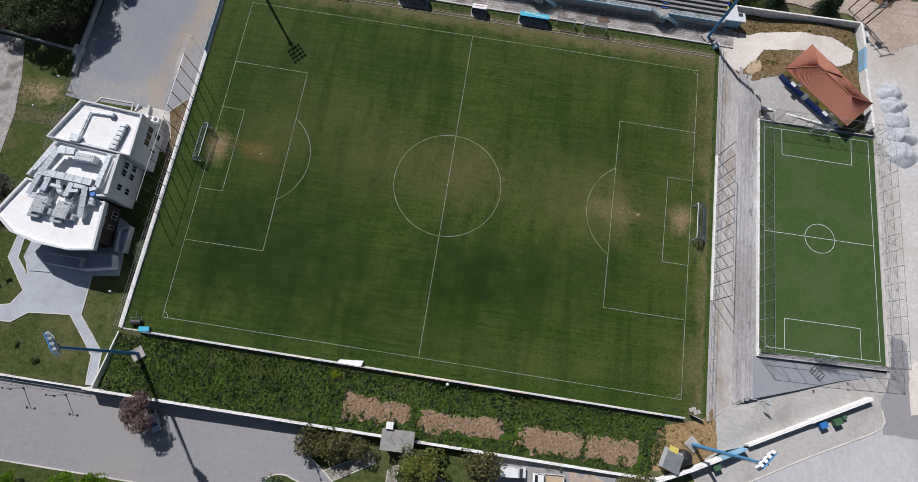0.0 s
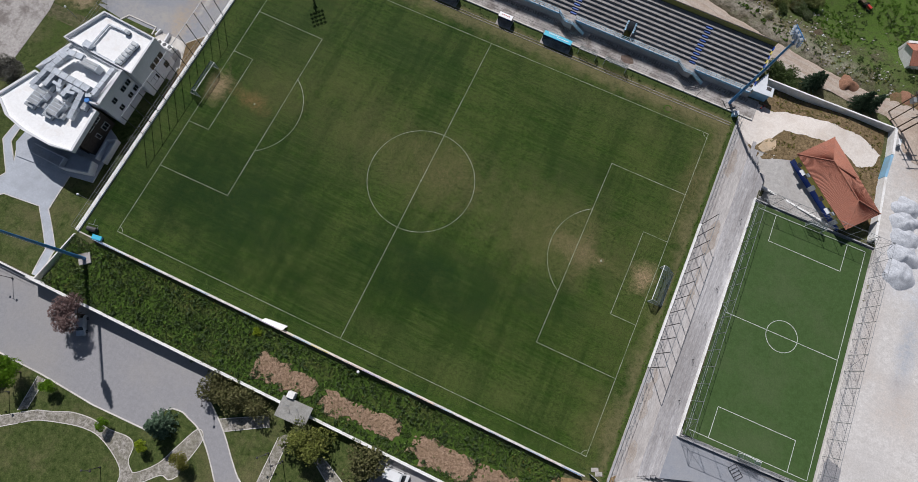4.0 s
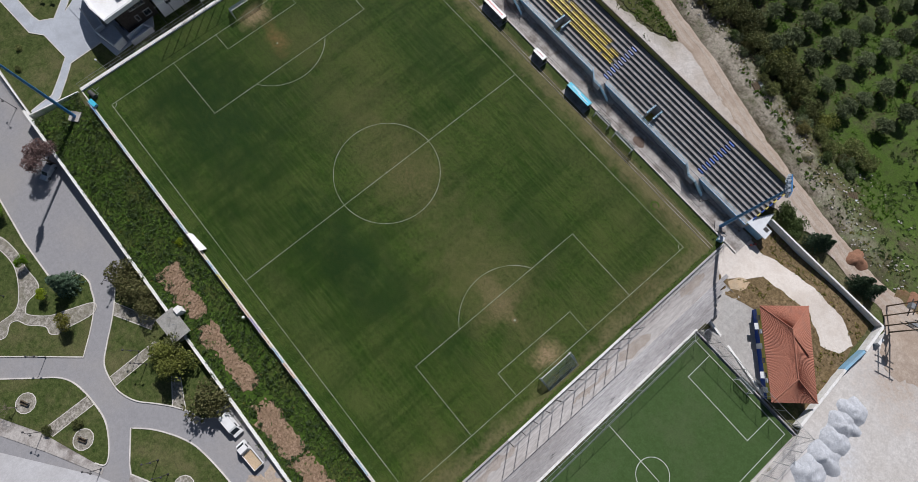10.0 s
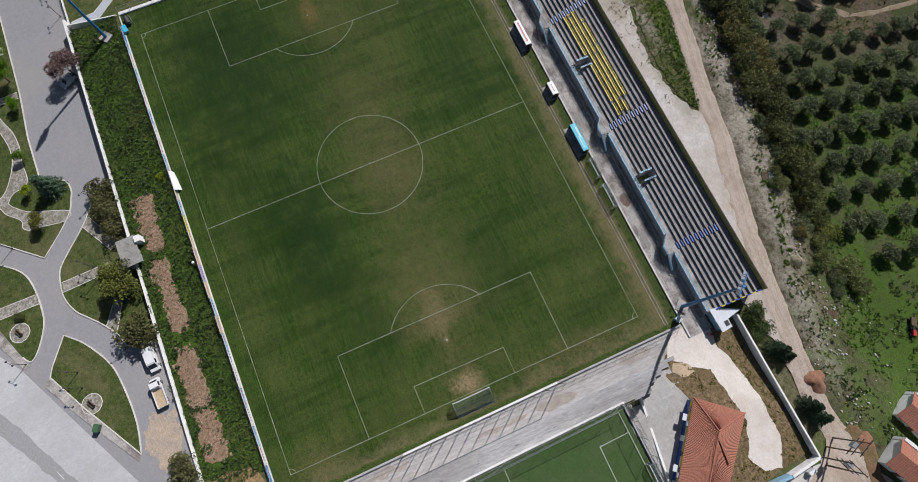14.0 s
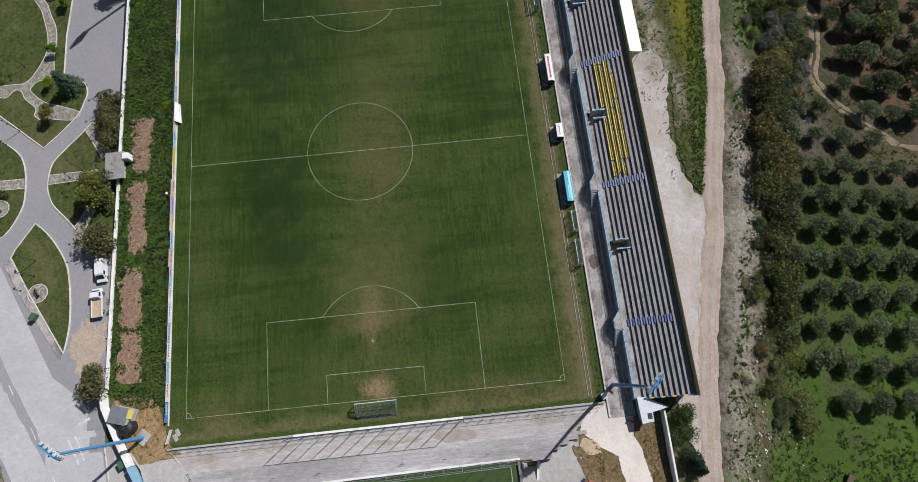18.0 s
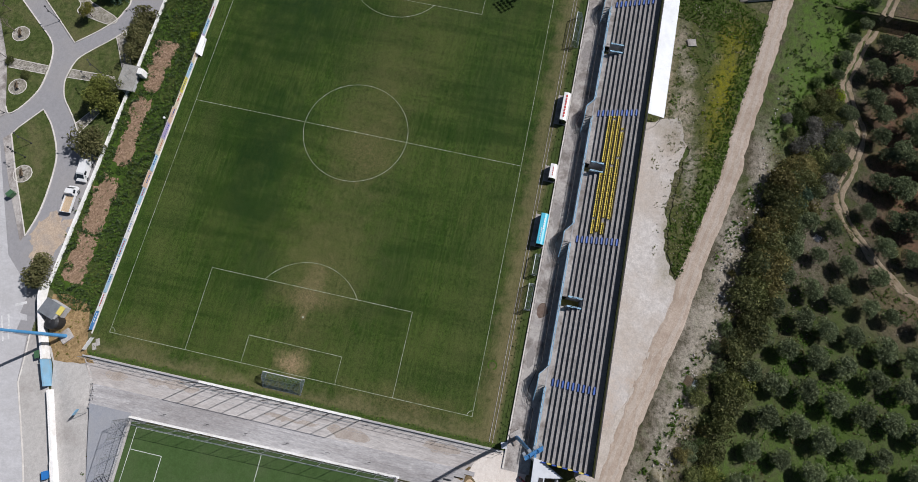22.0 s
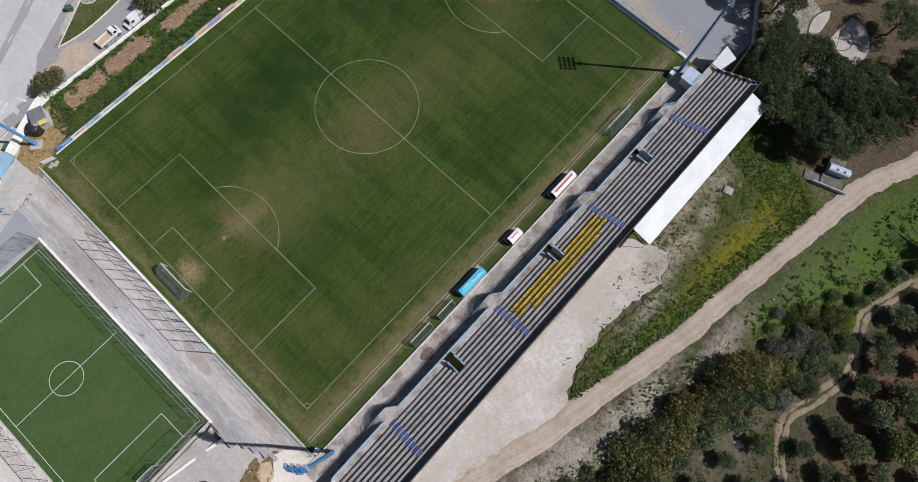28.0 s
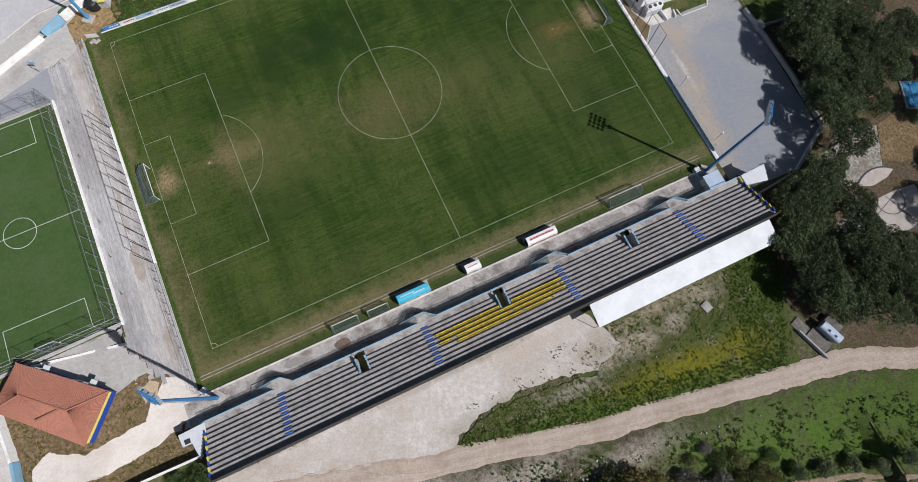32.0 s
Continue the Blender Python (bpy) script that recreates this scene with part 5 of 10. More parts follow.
zone("north_land", TRACK_LINE[1:] + [(-146.5, 175), (150, 175)], 0.03, LAND, "orchard and bank ground of soil, stones and weeds", "ground", 0.0, 2.5)
zone("weed_field", [(-17.9, 62.2), (-19.9, 66.3), (-12.7, 69.3), (-3.4, 67.6), (7.6, 67.0), (14.2, 68.9), (16.4, 71.4), (6.6, 74.2), (-5.4, 77.4), (-17.0, 79.4), (-32.0, 82.4), (-49.8, 85.6), (-53.0, 76.6), (-58.2, 66.3), (-58.4, 58.6), (-17.9, 58.1)], 0.07, FIELD, "waste ground of stones and weeds behind the stand", "ground", 0.6, 3.0)
ribbon("dirt_track", TRACK_LINE, 3.1, 0.13, TRACK, "dusty beige dirt track", 0.4)
WHEEL = stuff_mat("wheel_worn_dirt", (0.44, 0.37, 0.315), (0.56, 0.485, 0.42), (0.41, 0.34, 0.28), 2.0, 0.16)
for off in (-0.8, 0.8):
    ribbon("wheel_track", [(x, y + off) for x, y in TRACK_LINE], 0.7, 0.14, WHEEL, "paler wheel line on the dirt track", 0.4)
ORCHARD_PATH = [(-78.0, 118.0), (-54.9, 110.2), (-50.6, 107.9), (-45.4, 106.2), (-39.1, 104.0), (-35.9, 104.4), (-32.6, 105.5), (-27.4, 107.6), (-23.7, 107.2), (-20.4, 106.3), (-16.0, 105.1), (-10.7, 103.2), (-4.3, 105.5), (-0.1, 109.1), (4.7, 113.3), (8.8, 119.3), (11.0, 133.5)]
RUT = stuff_mat("orchard_rut", (0.25, 0.19, 0.13), (0.40, 0.325, 0.245), (0.20, 0.16, 0.09), 2.0, 0.3)
for off in (-0.75, 0.75):
    ribbon("wheel_rut", [(x, y + off) for x, y in ORCHARD_PATH], 0.7, 0.10, RUT, "wheel rut of the orchard track", 0.35)
ROAD_PAINT = stuff_mat("faded_road_paint", (0.60, 0.60, 0.60), (0.74, 0.74, 0.74), (0.50, 0.50, 0.50), 3.0, 0.8, (0.3, 0.7))
geo = Geo()
arc(geo, 40.0, 37.2, 0.8, 20, 330, 0.3, 0.032)
solid("grass_ring", geo, LUSH, "ring of darker grass in the pitch corner", "grass", "structure")
# faded road paint
for k, (x, y, w, d) in enumerate(((51.5, -54.8, 2.4, 0.3), (52.1, -55.9, 2.4, 0.3), (53.9, -53.8, 2.2, 0.3), (54.5, -54.7, 2.2, 0.3), (48.1, -53.8, 0.5, 2.2), (58.0, -58.2, 3.0, 0.15), (65.5, -54.0, 3.0, 0.15), (72.9, -49.9, 3.0, 0.15), (80.6, -45.8, 3.0, 0.15), (49.5, -62.8, 3.0, 0.15), (41.4, -67.7, 3.0, 0.15), (33.3, -72.8, 3.0, 0.15))):
    solid("road_marking", Geo().block(x, y, height(x, y) + 0.07, w, d, 0.012, 27), ROAD_PAINT, "faded white paint on the road", "road marking", "structure")
ribbon("red_earth", [(82.9, 60.4), (85.8, 61.1), (89.7, 61.1), (93.6, 59.9)], 2.2, 0.145, RED_SOIL, "strip of red earth beside the track", 0.8, "ground")
zone("track_corner", [(83.3, 55.9), (87.3, 48.8), (90.7, 46.7), (97.6, 48.7), (103.3, 56.4), (109.2, 61.2), (94.6, 62.4), (87.8, 59.6)], 0.035, TRACK, "pinkish dusty ground where the track meets the lot", "ground", 1.2, 6.0)
FAN = stuff_mat("dusty_fan", (0.48, 0.425, 0.375), (0.60, 0.545, 0.495), (0.44, 0.375, 0.32), 1.4, 0.14, bump=0.03, grain=0.25)
zone("track_fan", [(72.2, 57.0), (62, 57.0), (56.0, 56.9), (47.5, 59.2), (41.5, 62.4), (33.0, 66.2), (24.0, 69.6), (31.0, 68.6), (42.6, 65.4), (54.4, 62.6), (66.3, 60.3)], 0.118, FAN, "tan dust where the track widens beside the stand", "ground", 1.6, 6.0, 0.7)

# ---- grandstand ----
SX0, SX1 = -56.6, 54.7
ROWS_N, ROW_Y, TREAD, RISE, DECK = 9, 48.75, 0.86, 0.40, 2.1
VOMITORIES = (25.6, -2.2, -29.7)
AISLES = (40.7, 13.0, -14.5, -41.2)
TOP_Y = ROW_Y + ROWS_N * TREAD
TOP_Z = DECK + ROWS_N * RISE
stand = thing("grandstand", (0, 51, 0), 0, "long uncovered concrete grandstand with stepped terraces", "grandstand")


def s_part(name, geo, material, label="", parent=None):
    """A part of the stand, given in the world's places."""
    geo.v = [(x, y - 51, z) for x, y, z in geo.v]
    return part(name, geo, material, parent or stand, label)


def stretches(row):
    """The row's lengths between the exit openings."""
    cuts = sorted(VOMITORIES) if row < 3 else []
    x, out = SX0 + 0.3, []
    for c in cuts:
        out.append((x, c - 0.95))
        x = c + 0.95
    return out + [(x, SX1 - 0.3)]


geo = Geo().box(SX0, SX1, 47.2, 47.42, 0, DECK + 0.05)
s_part("front_wall", geo, WALL_GREY, "grey rendered front wall")
for x0, x1 in stretches(0):
    geo = Geo().box(x0, x1, 47.42, ROW_Y + 0.02, DECK - 0.25, DECK)
    s_part("walkway", geo, CONCRETE_W, "pale concrete walkway slab")
for i in range(ROWS_N):
    for x0, x1 in stretches(i):
        y = ROW_Y + i * TREAD
        geo = Geo().box(x0, x1, y + 0.04, y + TREAD + 0.06, DECK - 0.3 + i * RISE, DECK + (i + 1) * RISE - 0.06)
        s_part("step", geo, STEP)
        n = max(1, round((x1 - x0) / 6.0))
        for k in range(n):
            a, b = x0 + (x1 - x0) * k / n, x0 + (x1 - x0) * (k + 1) / n
            s_part("bench_slab", Geo().box(a + 0.01, b - 0.01, y, y + 0.50, DECK + (i + 1) * RISE - 0.10, DECK + (i + 1) * RISE), BENCH)
geo = Geo().box(SX0, SX1, TOP_Y, TOP_Y + 0.45, DECK + RISE * 7, TOP_Z)
s_part("top_ledge", geo, STEP)
# back wall in one near-black concrete tone from foot to top
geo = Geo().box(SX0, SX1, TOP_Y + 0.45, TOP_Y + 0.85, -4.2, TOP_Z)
s_part("back_wall", geo, DARK_CONCRETE, "near-black concrete back wall")
geo = Geo().box(SX0, SX1, TOP_Y + 0.55, TOP_Y + 0.70, TOP_Z, TOP_Z + 1.25)
s_part("parapet", geo, OLIVE_PAINT, "olive-yellow painted back parapet")
# same near-black tone caps the parapet, covering its yellow top
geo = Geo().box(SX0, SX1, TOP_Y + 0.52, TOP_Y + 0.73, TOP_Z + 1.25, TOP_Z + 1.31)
s_part("coping", geo, DARK_CONCRETE)
# stepped end walls, painted in blocks
for x0, x1 in ((SX0 + 0.12, SX0 + 0.3), (SX1 - 0.3, SX1 - 0.12)):
    for i in range(ROWS_N + 1):
        y = ROW_Y - 1.3 if i == 0 else ROW_Y + (i - 1) * TREAD
        y1 = ROW_Y if i == 0 else y + TREAD
        geo = Geo().box(x0, x1, y, y1, -3.0 if x0 < 0 else 0, DECK + i * RISE + 0.55)
        s_part("end_wall", geo, DEEP_BLUE if i % 2 else YELLOW_PAINT, "painted end wall block")
# exits through the terraces
for cx in VOMITORIES:
    box = thing("exit_box", (0, 0, 0), 0, "")
    box.parent = stand
    box.name = "exit_opening"
    tagged(box, "sunken exit opening with blue rails")
    geo = Geo()
    for x0, x1 in ((cx - 0.95, cx - 0.78), (cx + 0.78, cx + 0.95)):
        geo.box(x0, x1, ROW_Y - 0.3, ROW_Y + 3 * TREAD, 0.1, DECK + 3 * RISE + 0.05)
    s_part("side_wall", geo, WALL_GREY, "", box)
    for x0, x1 in ((cx - 1.05, cx - 0.75), (cx + 0.75, cx + 1.05)):
        s_part("coping", Geo().box(x0, x1, ROW_Y - 0.3, ROW_Y + 3 * TREAD, DECK + 3 * RISE + 0.05, DECK + 3 * RISE + 0.17), LIGHT_BLUE, "light blue painted coping", box)
    geo = Geo().box(cx - 0.95, cx + 0.95, ROW_Y + 3 * TREAD - 0.17, ROW_Y + 3 * TREAD - 0.005, 0.1, DECK + 3 * RISE + 0.17)
    s_part("rear_wall", geo, WALL_GREY, "", box)
    geo = Geo().box(cx - 0.78, cx + 0.78, 47.42, ROW_Y + 3 * TREAD - 0.17, 0.05, 0.35)
    s_part("passage_floor", geo, OLIVE_PAINT, "", box)
    for sx in (-1, 1):
        geo = Geo()
        x = cx + sx * 0.87
        for j in range(4):
            y = ROW_Y - 1.0 + j * 1.15
            geo.tube((x, y, DECK), (x, y, DECK + 1.3 + 0.15 * j), 0.03)
        for h in (0.7, 1.15):
            geo.tube((x, ROW_Y - 1.0, DECK + h), (x, ROW_Y + 2.45, DECK + h + 0.6), 0.03)
        s_part("rail", geo, IRON, "", box)
# front rail
geo = Geo()
gate = [(a - 2.9, a + 1.1) for a in AISLES]
spans, x = [], SX0 + 0.4
for a, b in sorted(gate):
    spans.append((x, a))
    x = b
spans.append((x, SX1 - 0.4))
for a, b in spans:
    geo = Geo()
    for h in (0.5, 1.0):
        geo.beam((a, 47.3, DECK + h), (b, 47.3, DECK + h), 0.07, 0.07)
    n = max(2, round((b - a) / 1.15))
    for j in range(n + 1):
        geo.beam((a + (b - a) * j / n, 47.3, DECK), (a + (b - a) * j / n, 47.3, DECK + 1.0), 0.07, 0.07)
    s_part("front_rail", geo, LIGHT_BLUE, "light blue front railing")
    geo = Geo().box(a, b, 47.1, 47.2, DECK - 0.45, DECK + 0.1)
    s_part("fascia", geo, LIGHT_BLUE, "light blue painted fascia")
# stairs from the concourse
for cx in AISLES:
    geo = Geo().prism([(cx - 2.8, 47.2), (cx - 0.9, 45.75), (cx + 0.9, 45.75), (cx + 0.9, 47.2)], DECK - 0.25, DECK)
    s_part("landing", geo, CONCRETE_W, "jutting concrete stair landing")
    geo = Geo().prism([(cx - 2.4, 47.2), (cx - 0.8, 46.1), (cx + 0.8, 46.1), (cx + 0.8, 47.2)], 0.1, DECK - 0.25)
    s_part("landing_base", geo, WALL_GREY)
    for j in range(11):
        z = DECK - 0.175 * (j + 1)
        x = cx + 0.9 + 0.27 * j
        geo = Geo().box(x, x + 0.29, 45.85, 47.18, max(0.1, z - 0.25), z)
        s_part("stair_tread", geo, CONCRETE_W)
    geo = Geo()
    path = [(cx - 2.9, 47.25, DECK), (cx - 0.95, 45.72, DECK), (cx + 0.9, 45.72, DECK), (cx + 3.9, 45.72, 0.15)]
    for a, b in zip(path, path[1:]):
        for h in (0.15, 0.55, 0.95):
            s_part("stair_rail", Geo().beam((a[0], a[1], a[2] + h), (b[0], b[1], b[2] + h), 0.06, 0.22 if h < 0.9 else 0.07), LIGHT_BLUE, "light blue stair railing")
        for t in (0.0, 0.34, 0.67):
            p = [a[k] + (b[k] - a[k]) * t for k in range(3)]
            s_part("stair_post", Geo().tube(p, (p[0], p[1], p[2] + 1.0), 0.035), LIGHT_BLUE)
    for i in range(ROWS_N):
        y = ROW_Y + i * TREAD
        geo = Geo().box(cx - 0.68, cx + 0.68, y - 0.42, y + 0.02, DECK - 0.1 + i * RISE, DECK + i * RISE + 0.21)
        s_part("aisle_step", geo, NAVY, "dark blue painted aisle step")
# moulded seats, bolted on four rows between two aisles
seat = Geo()
seat.prism([(-0.225, -0.25), (0.225, -0.25), (0.225, 0.16), (-0.225, 0.16)], 0.02, 0.16, 0.08)
seat.prism([(-0.225, 0.15), (0.225, 0.15), (0.225, 0.22), (-0.225, 0.22)], 0.10, 0.38, 0.02)
seat_mesh = seat.mesh("seat", YELLOW)
rng = random.Random(4)
for i, x0, x1 in ((2, -13.5, 11.9), (3, -13.5, 11.9), (4, -13.5, 11.9), (5, -10.8, 8.6)):
    x = x0
    while x < x1:
        blocked = i < 3 and abs(x + 2.2) < 1.3
        if not blocked and rng.random() > 0.03 + (0.25 if i == 5 and x < -8 else 0):
            ob = new("seat", seat_mesh)
            ob.parent = stand
            ob.matrix_basis = pose(x, ROW_Y + i * TREAD + 0.26 - 51, DECK + (i + 1) * RISE, 0, 0, rng.uniform(-3, 3))
        x += 0.49
# lean-to roof behind the stand
xs = steps_from(-56.6, -16.4, 1.0)
for a, b in zip(xs, xs[1:]):
    geo = Geo().add([(a, 57.4, 3.0), (b - 0.004, 57.4, 3.0), (b - 0.004, 61.9, 2.2), (a, 61.9, 2.2), (a, 57.4, 3.05), (b - 0.004, 57.4, 3.05), (b - 0.004, 61.9, 2.25), (a, 61.9, 2.25)], [(3, 2, 1, 0), (4, 5, 6, 7), (0, 1, 5, 4), (2, 3, 7, 6), (1, 2, 6, 5), (3, 0, 4, 7)])
    s_part("roof_sheet", geo, SHEET, "white corrugated lean-to roof sheet")
for x in steps_from(-56.2, -16.8, 5.6):
    geo = Geo().tube((x, 61.6, height(x, 61.6)), (x, 61.6, 2.2), 0.06)
    s_part("lean_to_post", geo, STEEL)
# banner lettering on the back wall, unreadable from above
geo = Geo()
for i, w in enumerate((0.8, 0.7, 0.75, 0.8, 0.7, 0.0, 0.5, 0.5)):
    if w:
        geo.box(9.5 - i * 1.1 - w, 9.5 - i * 1.1, TOP_Y + 0.85, TOP_Y + 0.87, 5.0, 6.1)
s_part("lettering", geo, BLACK, "dark painted letters too small to read")

# white ticket kiosk at the stand's end
kiosk = thing("ticket_kiosk", (57, 50, 0), 0, "small kiosk with a pale blue sheet roof beside the stand", "kiosk")
part("wall", Geo().prism([(-2.2, -2.2), (1.4, -2.1), (1.3, -0.4), (-0.4, -0.4), (-0.8, 1.6), (-2.1, -0.9)], 0, 2.6), LIGHT_BLUE, kiosk)
part("roof", Geo().prism([(-2.9, -2.6), (1.8, -2.4), (1.6, -0.2), (0.0, -0.2), (-0.6, 3.0), (-2.7, -1.1)], 2.6, 2.75), SHEET, kiosk, "pale blue sheet metal roof")
geo = Geo().box(0.1, 1.1, -1.2, -0.4, 2.75, 2.79)
for j in range(4):
    geo.box(0.1 + 0.3 * j, 0.16 + 0.3 * j, -1.2, -0.4, 2.78, 2.86)
part("roof_hatch", geo, IRON, kiosk)
part("shutter", Geo().box(-2.26, -2.12, -2.0, -1.1, 1.0, 2.1), DUCT, kiosk)
# hut at the other end
hut = thing("ticket_hut", (-51.5, 45.8, 0.1), 0, "small hut with a light blue roof beside the stand", "kiosk")
part("wall", Geo().box(-1.5, 1.5, -1.3, 1.3, 0, 2.3), WALL, hut)
part("roof", Geo().box(-1.8, 1.8, -1.6, 1.6, 2.3, 2.42), PALE_STEEL, hut, "pale blue sheet roof")
geo = Geo().prism([(-62.7, 47.0), (-57.0, 47.2), (-57.0, 49.4), (-61.5, 50.3)], 2.2, 2.4)
hut2 = thing("shed", (0, 0, 0), 0, "low shed with a white flat roof behind the stand's end", "shed")
part("roof", geo, SHEET, hut2)
part("wall", Geo().prism([(-62.3, 47.2), (-58.0, 47.0), (-58.0, 48.8), (-61.3, 50.0)], -2.5, 2.2), WALL, hut2)

# ---- rails, fences and boards round the pitch ----
def fence(name, a, b, tall, gap, material, rails=(1.0,), label="", category="fence", r=0.035, base=None, group=""):
    """Posts and rails from a to b, each post a part."""
    at = thing(name, (a[0], a[1], height(*a) if base is None else base), 0, label, category, group)
    d = (b[0] - a[0], b[1] - a[1])
    length = math.hypot(*d)
    n = max(1, round(length / gap))
    mesh = Geo().tube((0, 0, 0), (0, 0, tall), r).mesh("post", material)
    for i in range(n + 1):
        ob = part("post", mesh, material, at)
        ob.location = (d[0] * i / n, d[1] * i / n, 0)
    for h in rails:
        part("rail", Geo().tube((0, 0, tall * h), (d[0], d[1], tall * h), r * 0.8, None, 5), material, at)
    return at


def drain(y):
    geo = Geo().box(-53, 53.5, y - 0.045, y + 0.045, 0, 0.10)
    return solid("drain_edge", geo, CONCRETE_W, "pale narrow concrete channel edge along the pitch", "kerb", "structure")


drain(39.35)
drain(39.95)
solid("concourse_kerb", Geo().box(-55, 57.3, 42.45, 42.75, 0, 0.32), KERB, "pale concrete edge of the stand walkway", "kerb", "structure")
fence("pitch_fence", (-54, 42.6), (53.5, 42.6), 1.9, 3.0, IRON, (0.55, 1.0), "thin dark fence between pitch and walkway", base=0.3, r=0.025)
# dark guard rail that steps out round each stair
pts = [(SX1, 46.0)]
for cx in AISLES:
    pts += [(cx + 5.4, 46.0), (cx + 4.6, 44.6), (cx + 1.6, 44.6), (cx - 0.6, 45.2), (cx - 3.2, 46.0)]
pts.append((-54.5, 46.0))
for a, b in zip(pts, pts[1:]):
    fence("guard_rail", a, b, 1.1, 1.3, IRON, (0.35, 0.68, 1.0), "dark iron guard rail on the stand walkway", "railing", 0.04, 0.1, "guard rails")
OIL = stuff_mat("brown_stain", (0.14, 0.095, 0.075), (0.22, 0.165, 0.135), (0.18, 0.14, 0.12), 2.0, 0.5)
PATCH_OLD = stuff_mat("dull_patch", (0.27, 0.25, 0.24), (0.36, 0.335, 0.32), (0.30, 0.28, 0.265), 2.0, 0.5)
for x, y, sx, sy in ((28.0, 44.7, 1.5, 1.1), (8.5, 44.0, 2.6, 0.7), (-9.0, 45.0, 2.0, 0.8), (-30.0, 44.2, 3.0, 0.9), (37.0, 43.8, 2.2, 0.6)):
    zone("stain", [(x + sx * math.cos(a), y + sy * math.sin(a)) for a in np.linspace(0, 6.283, 13)[:-1]], 0.108, OIL if x > 20 and sx < 2 else PATCH_OLD, "dark brown stain on the walkway" if x > 20 and sx < 2 else "dull repaired patch on the walkway", "stain", 0.5, 3.0, 0.5)

# ---- pitch furniture ----
def net(geo, a, b, c, d, gap=0.35, w=0.026):
    """A net over the quad a b c d: cords both ways."""
    a, b, c, d = (Vector(p) for p in (a, b, c, d))
    n, m = max(1, round((b - a).length / gap)), max(1, round((d - a).length / gap))
    for i in range(n + 1):
        geo.beam(a.lerp(b, i / n), d.lerp(c, i / n), w, w)
    for j in range(m + 1):
        geo.beam(a.lerp(d, j / m), b.lerp(c, j / m), w, w)


def goal(x, y, turn, wide=7.32, tall=2.44, deep=2.3, label="", material=None):
    ob = thing("goal", (x, y, height(x, y) + 0.02), turn, label, "goal", "goals")
    h = wide / 2
    for s in (-h, h):
        part("post", Geo().tube((0, s, 0), (0, s, tall), 0.06), WHITE_PAINT, ob)
        part("stay", Geo().tube((0, s, tall), (0.9, s, tall), 0.03).tube((0.9, s, tall), (deep, s, 0), 0.03), STEEL, ob)
        part("base_bar", Geo().tube((0, s, 0.04), (deep, s, 0.04), 0.03), STEEL, ob)
    part("crossbar", Geo().tube((0, -h, tall), (0, h, tall), 0.07), WHITE_PAINT, ob)
    part("rear_bar", Geo().tube((deep, -h, 0.04), (deep, h, 0.04), 0.03), STEEL, ob)
    geo = Geo()
    net(geo, (0, -h, tall), (0, h, tall), (0.9, h, tall), (0.9, -h, tall), 0.24)
    net(geo, (0.9, -h, tall), (0.9, h, tall), (deep, h, 0.05), (deep, -h, 0.05), 0.24)
    for s in (-h, h):
        net(geo, (0, s, 0.05), (deep, s, 0.05), (0.9, s, tall), (0, s, tall), 0.24)
    part("net", geo, material or NET, ob, "sagging dark goal net")
    return ob


goal(50.1, -0.1, 0, label="full-size white football goal with dark net", deep=2.9)
goal(-50.1, 0.2, 180, label="full-size white football goal with dark net", deep=2.4)
goal(-34.0, 40.4, 90, 7.32, 2.2, 1.6, "spare white goal parked against the walkway")
goal(26.0, 41.0, 90, 5.0, 2.0, 1.2, "spare white training goal against the walkway")
goal(19.5, 41.2, 90, 4.0, 1.8, 1.1, "spare white training goal against the walkway")


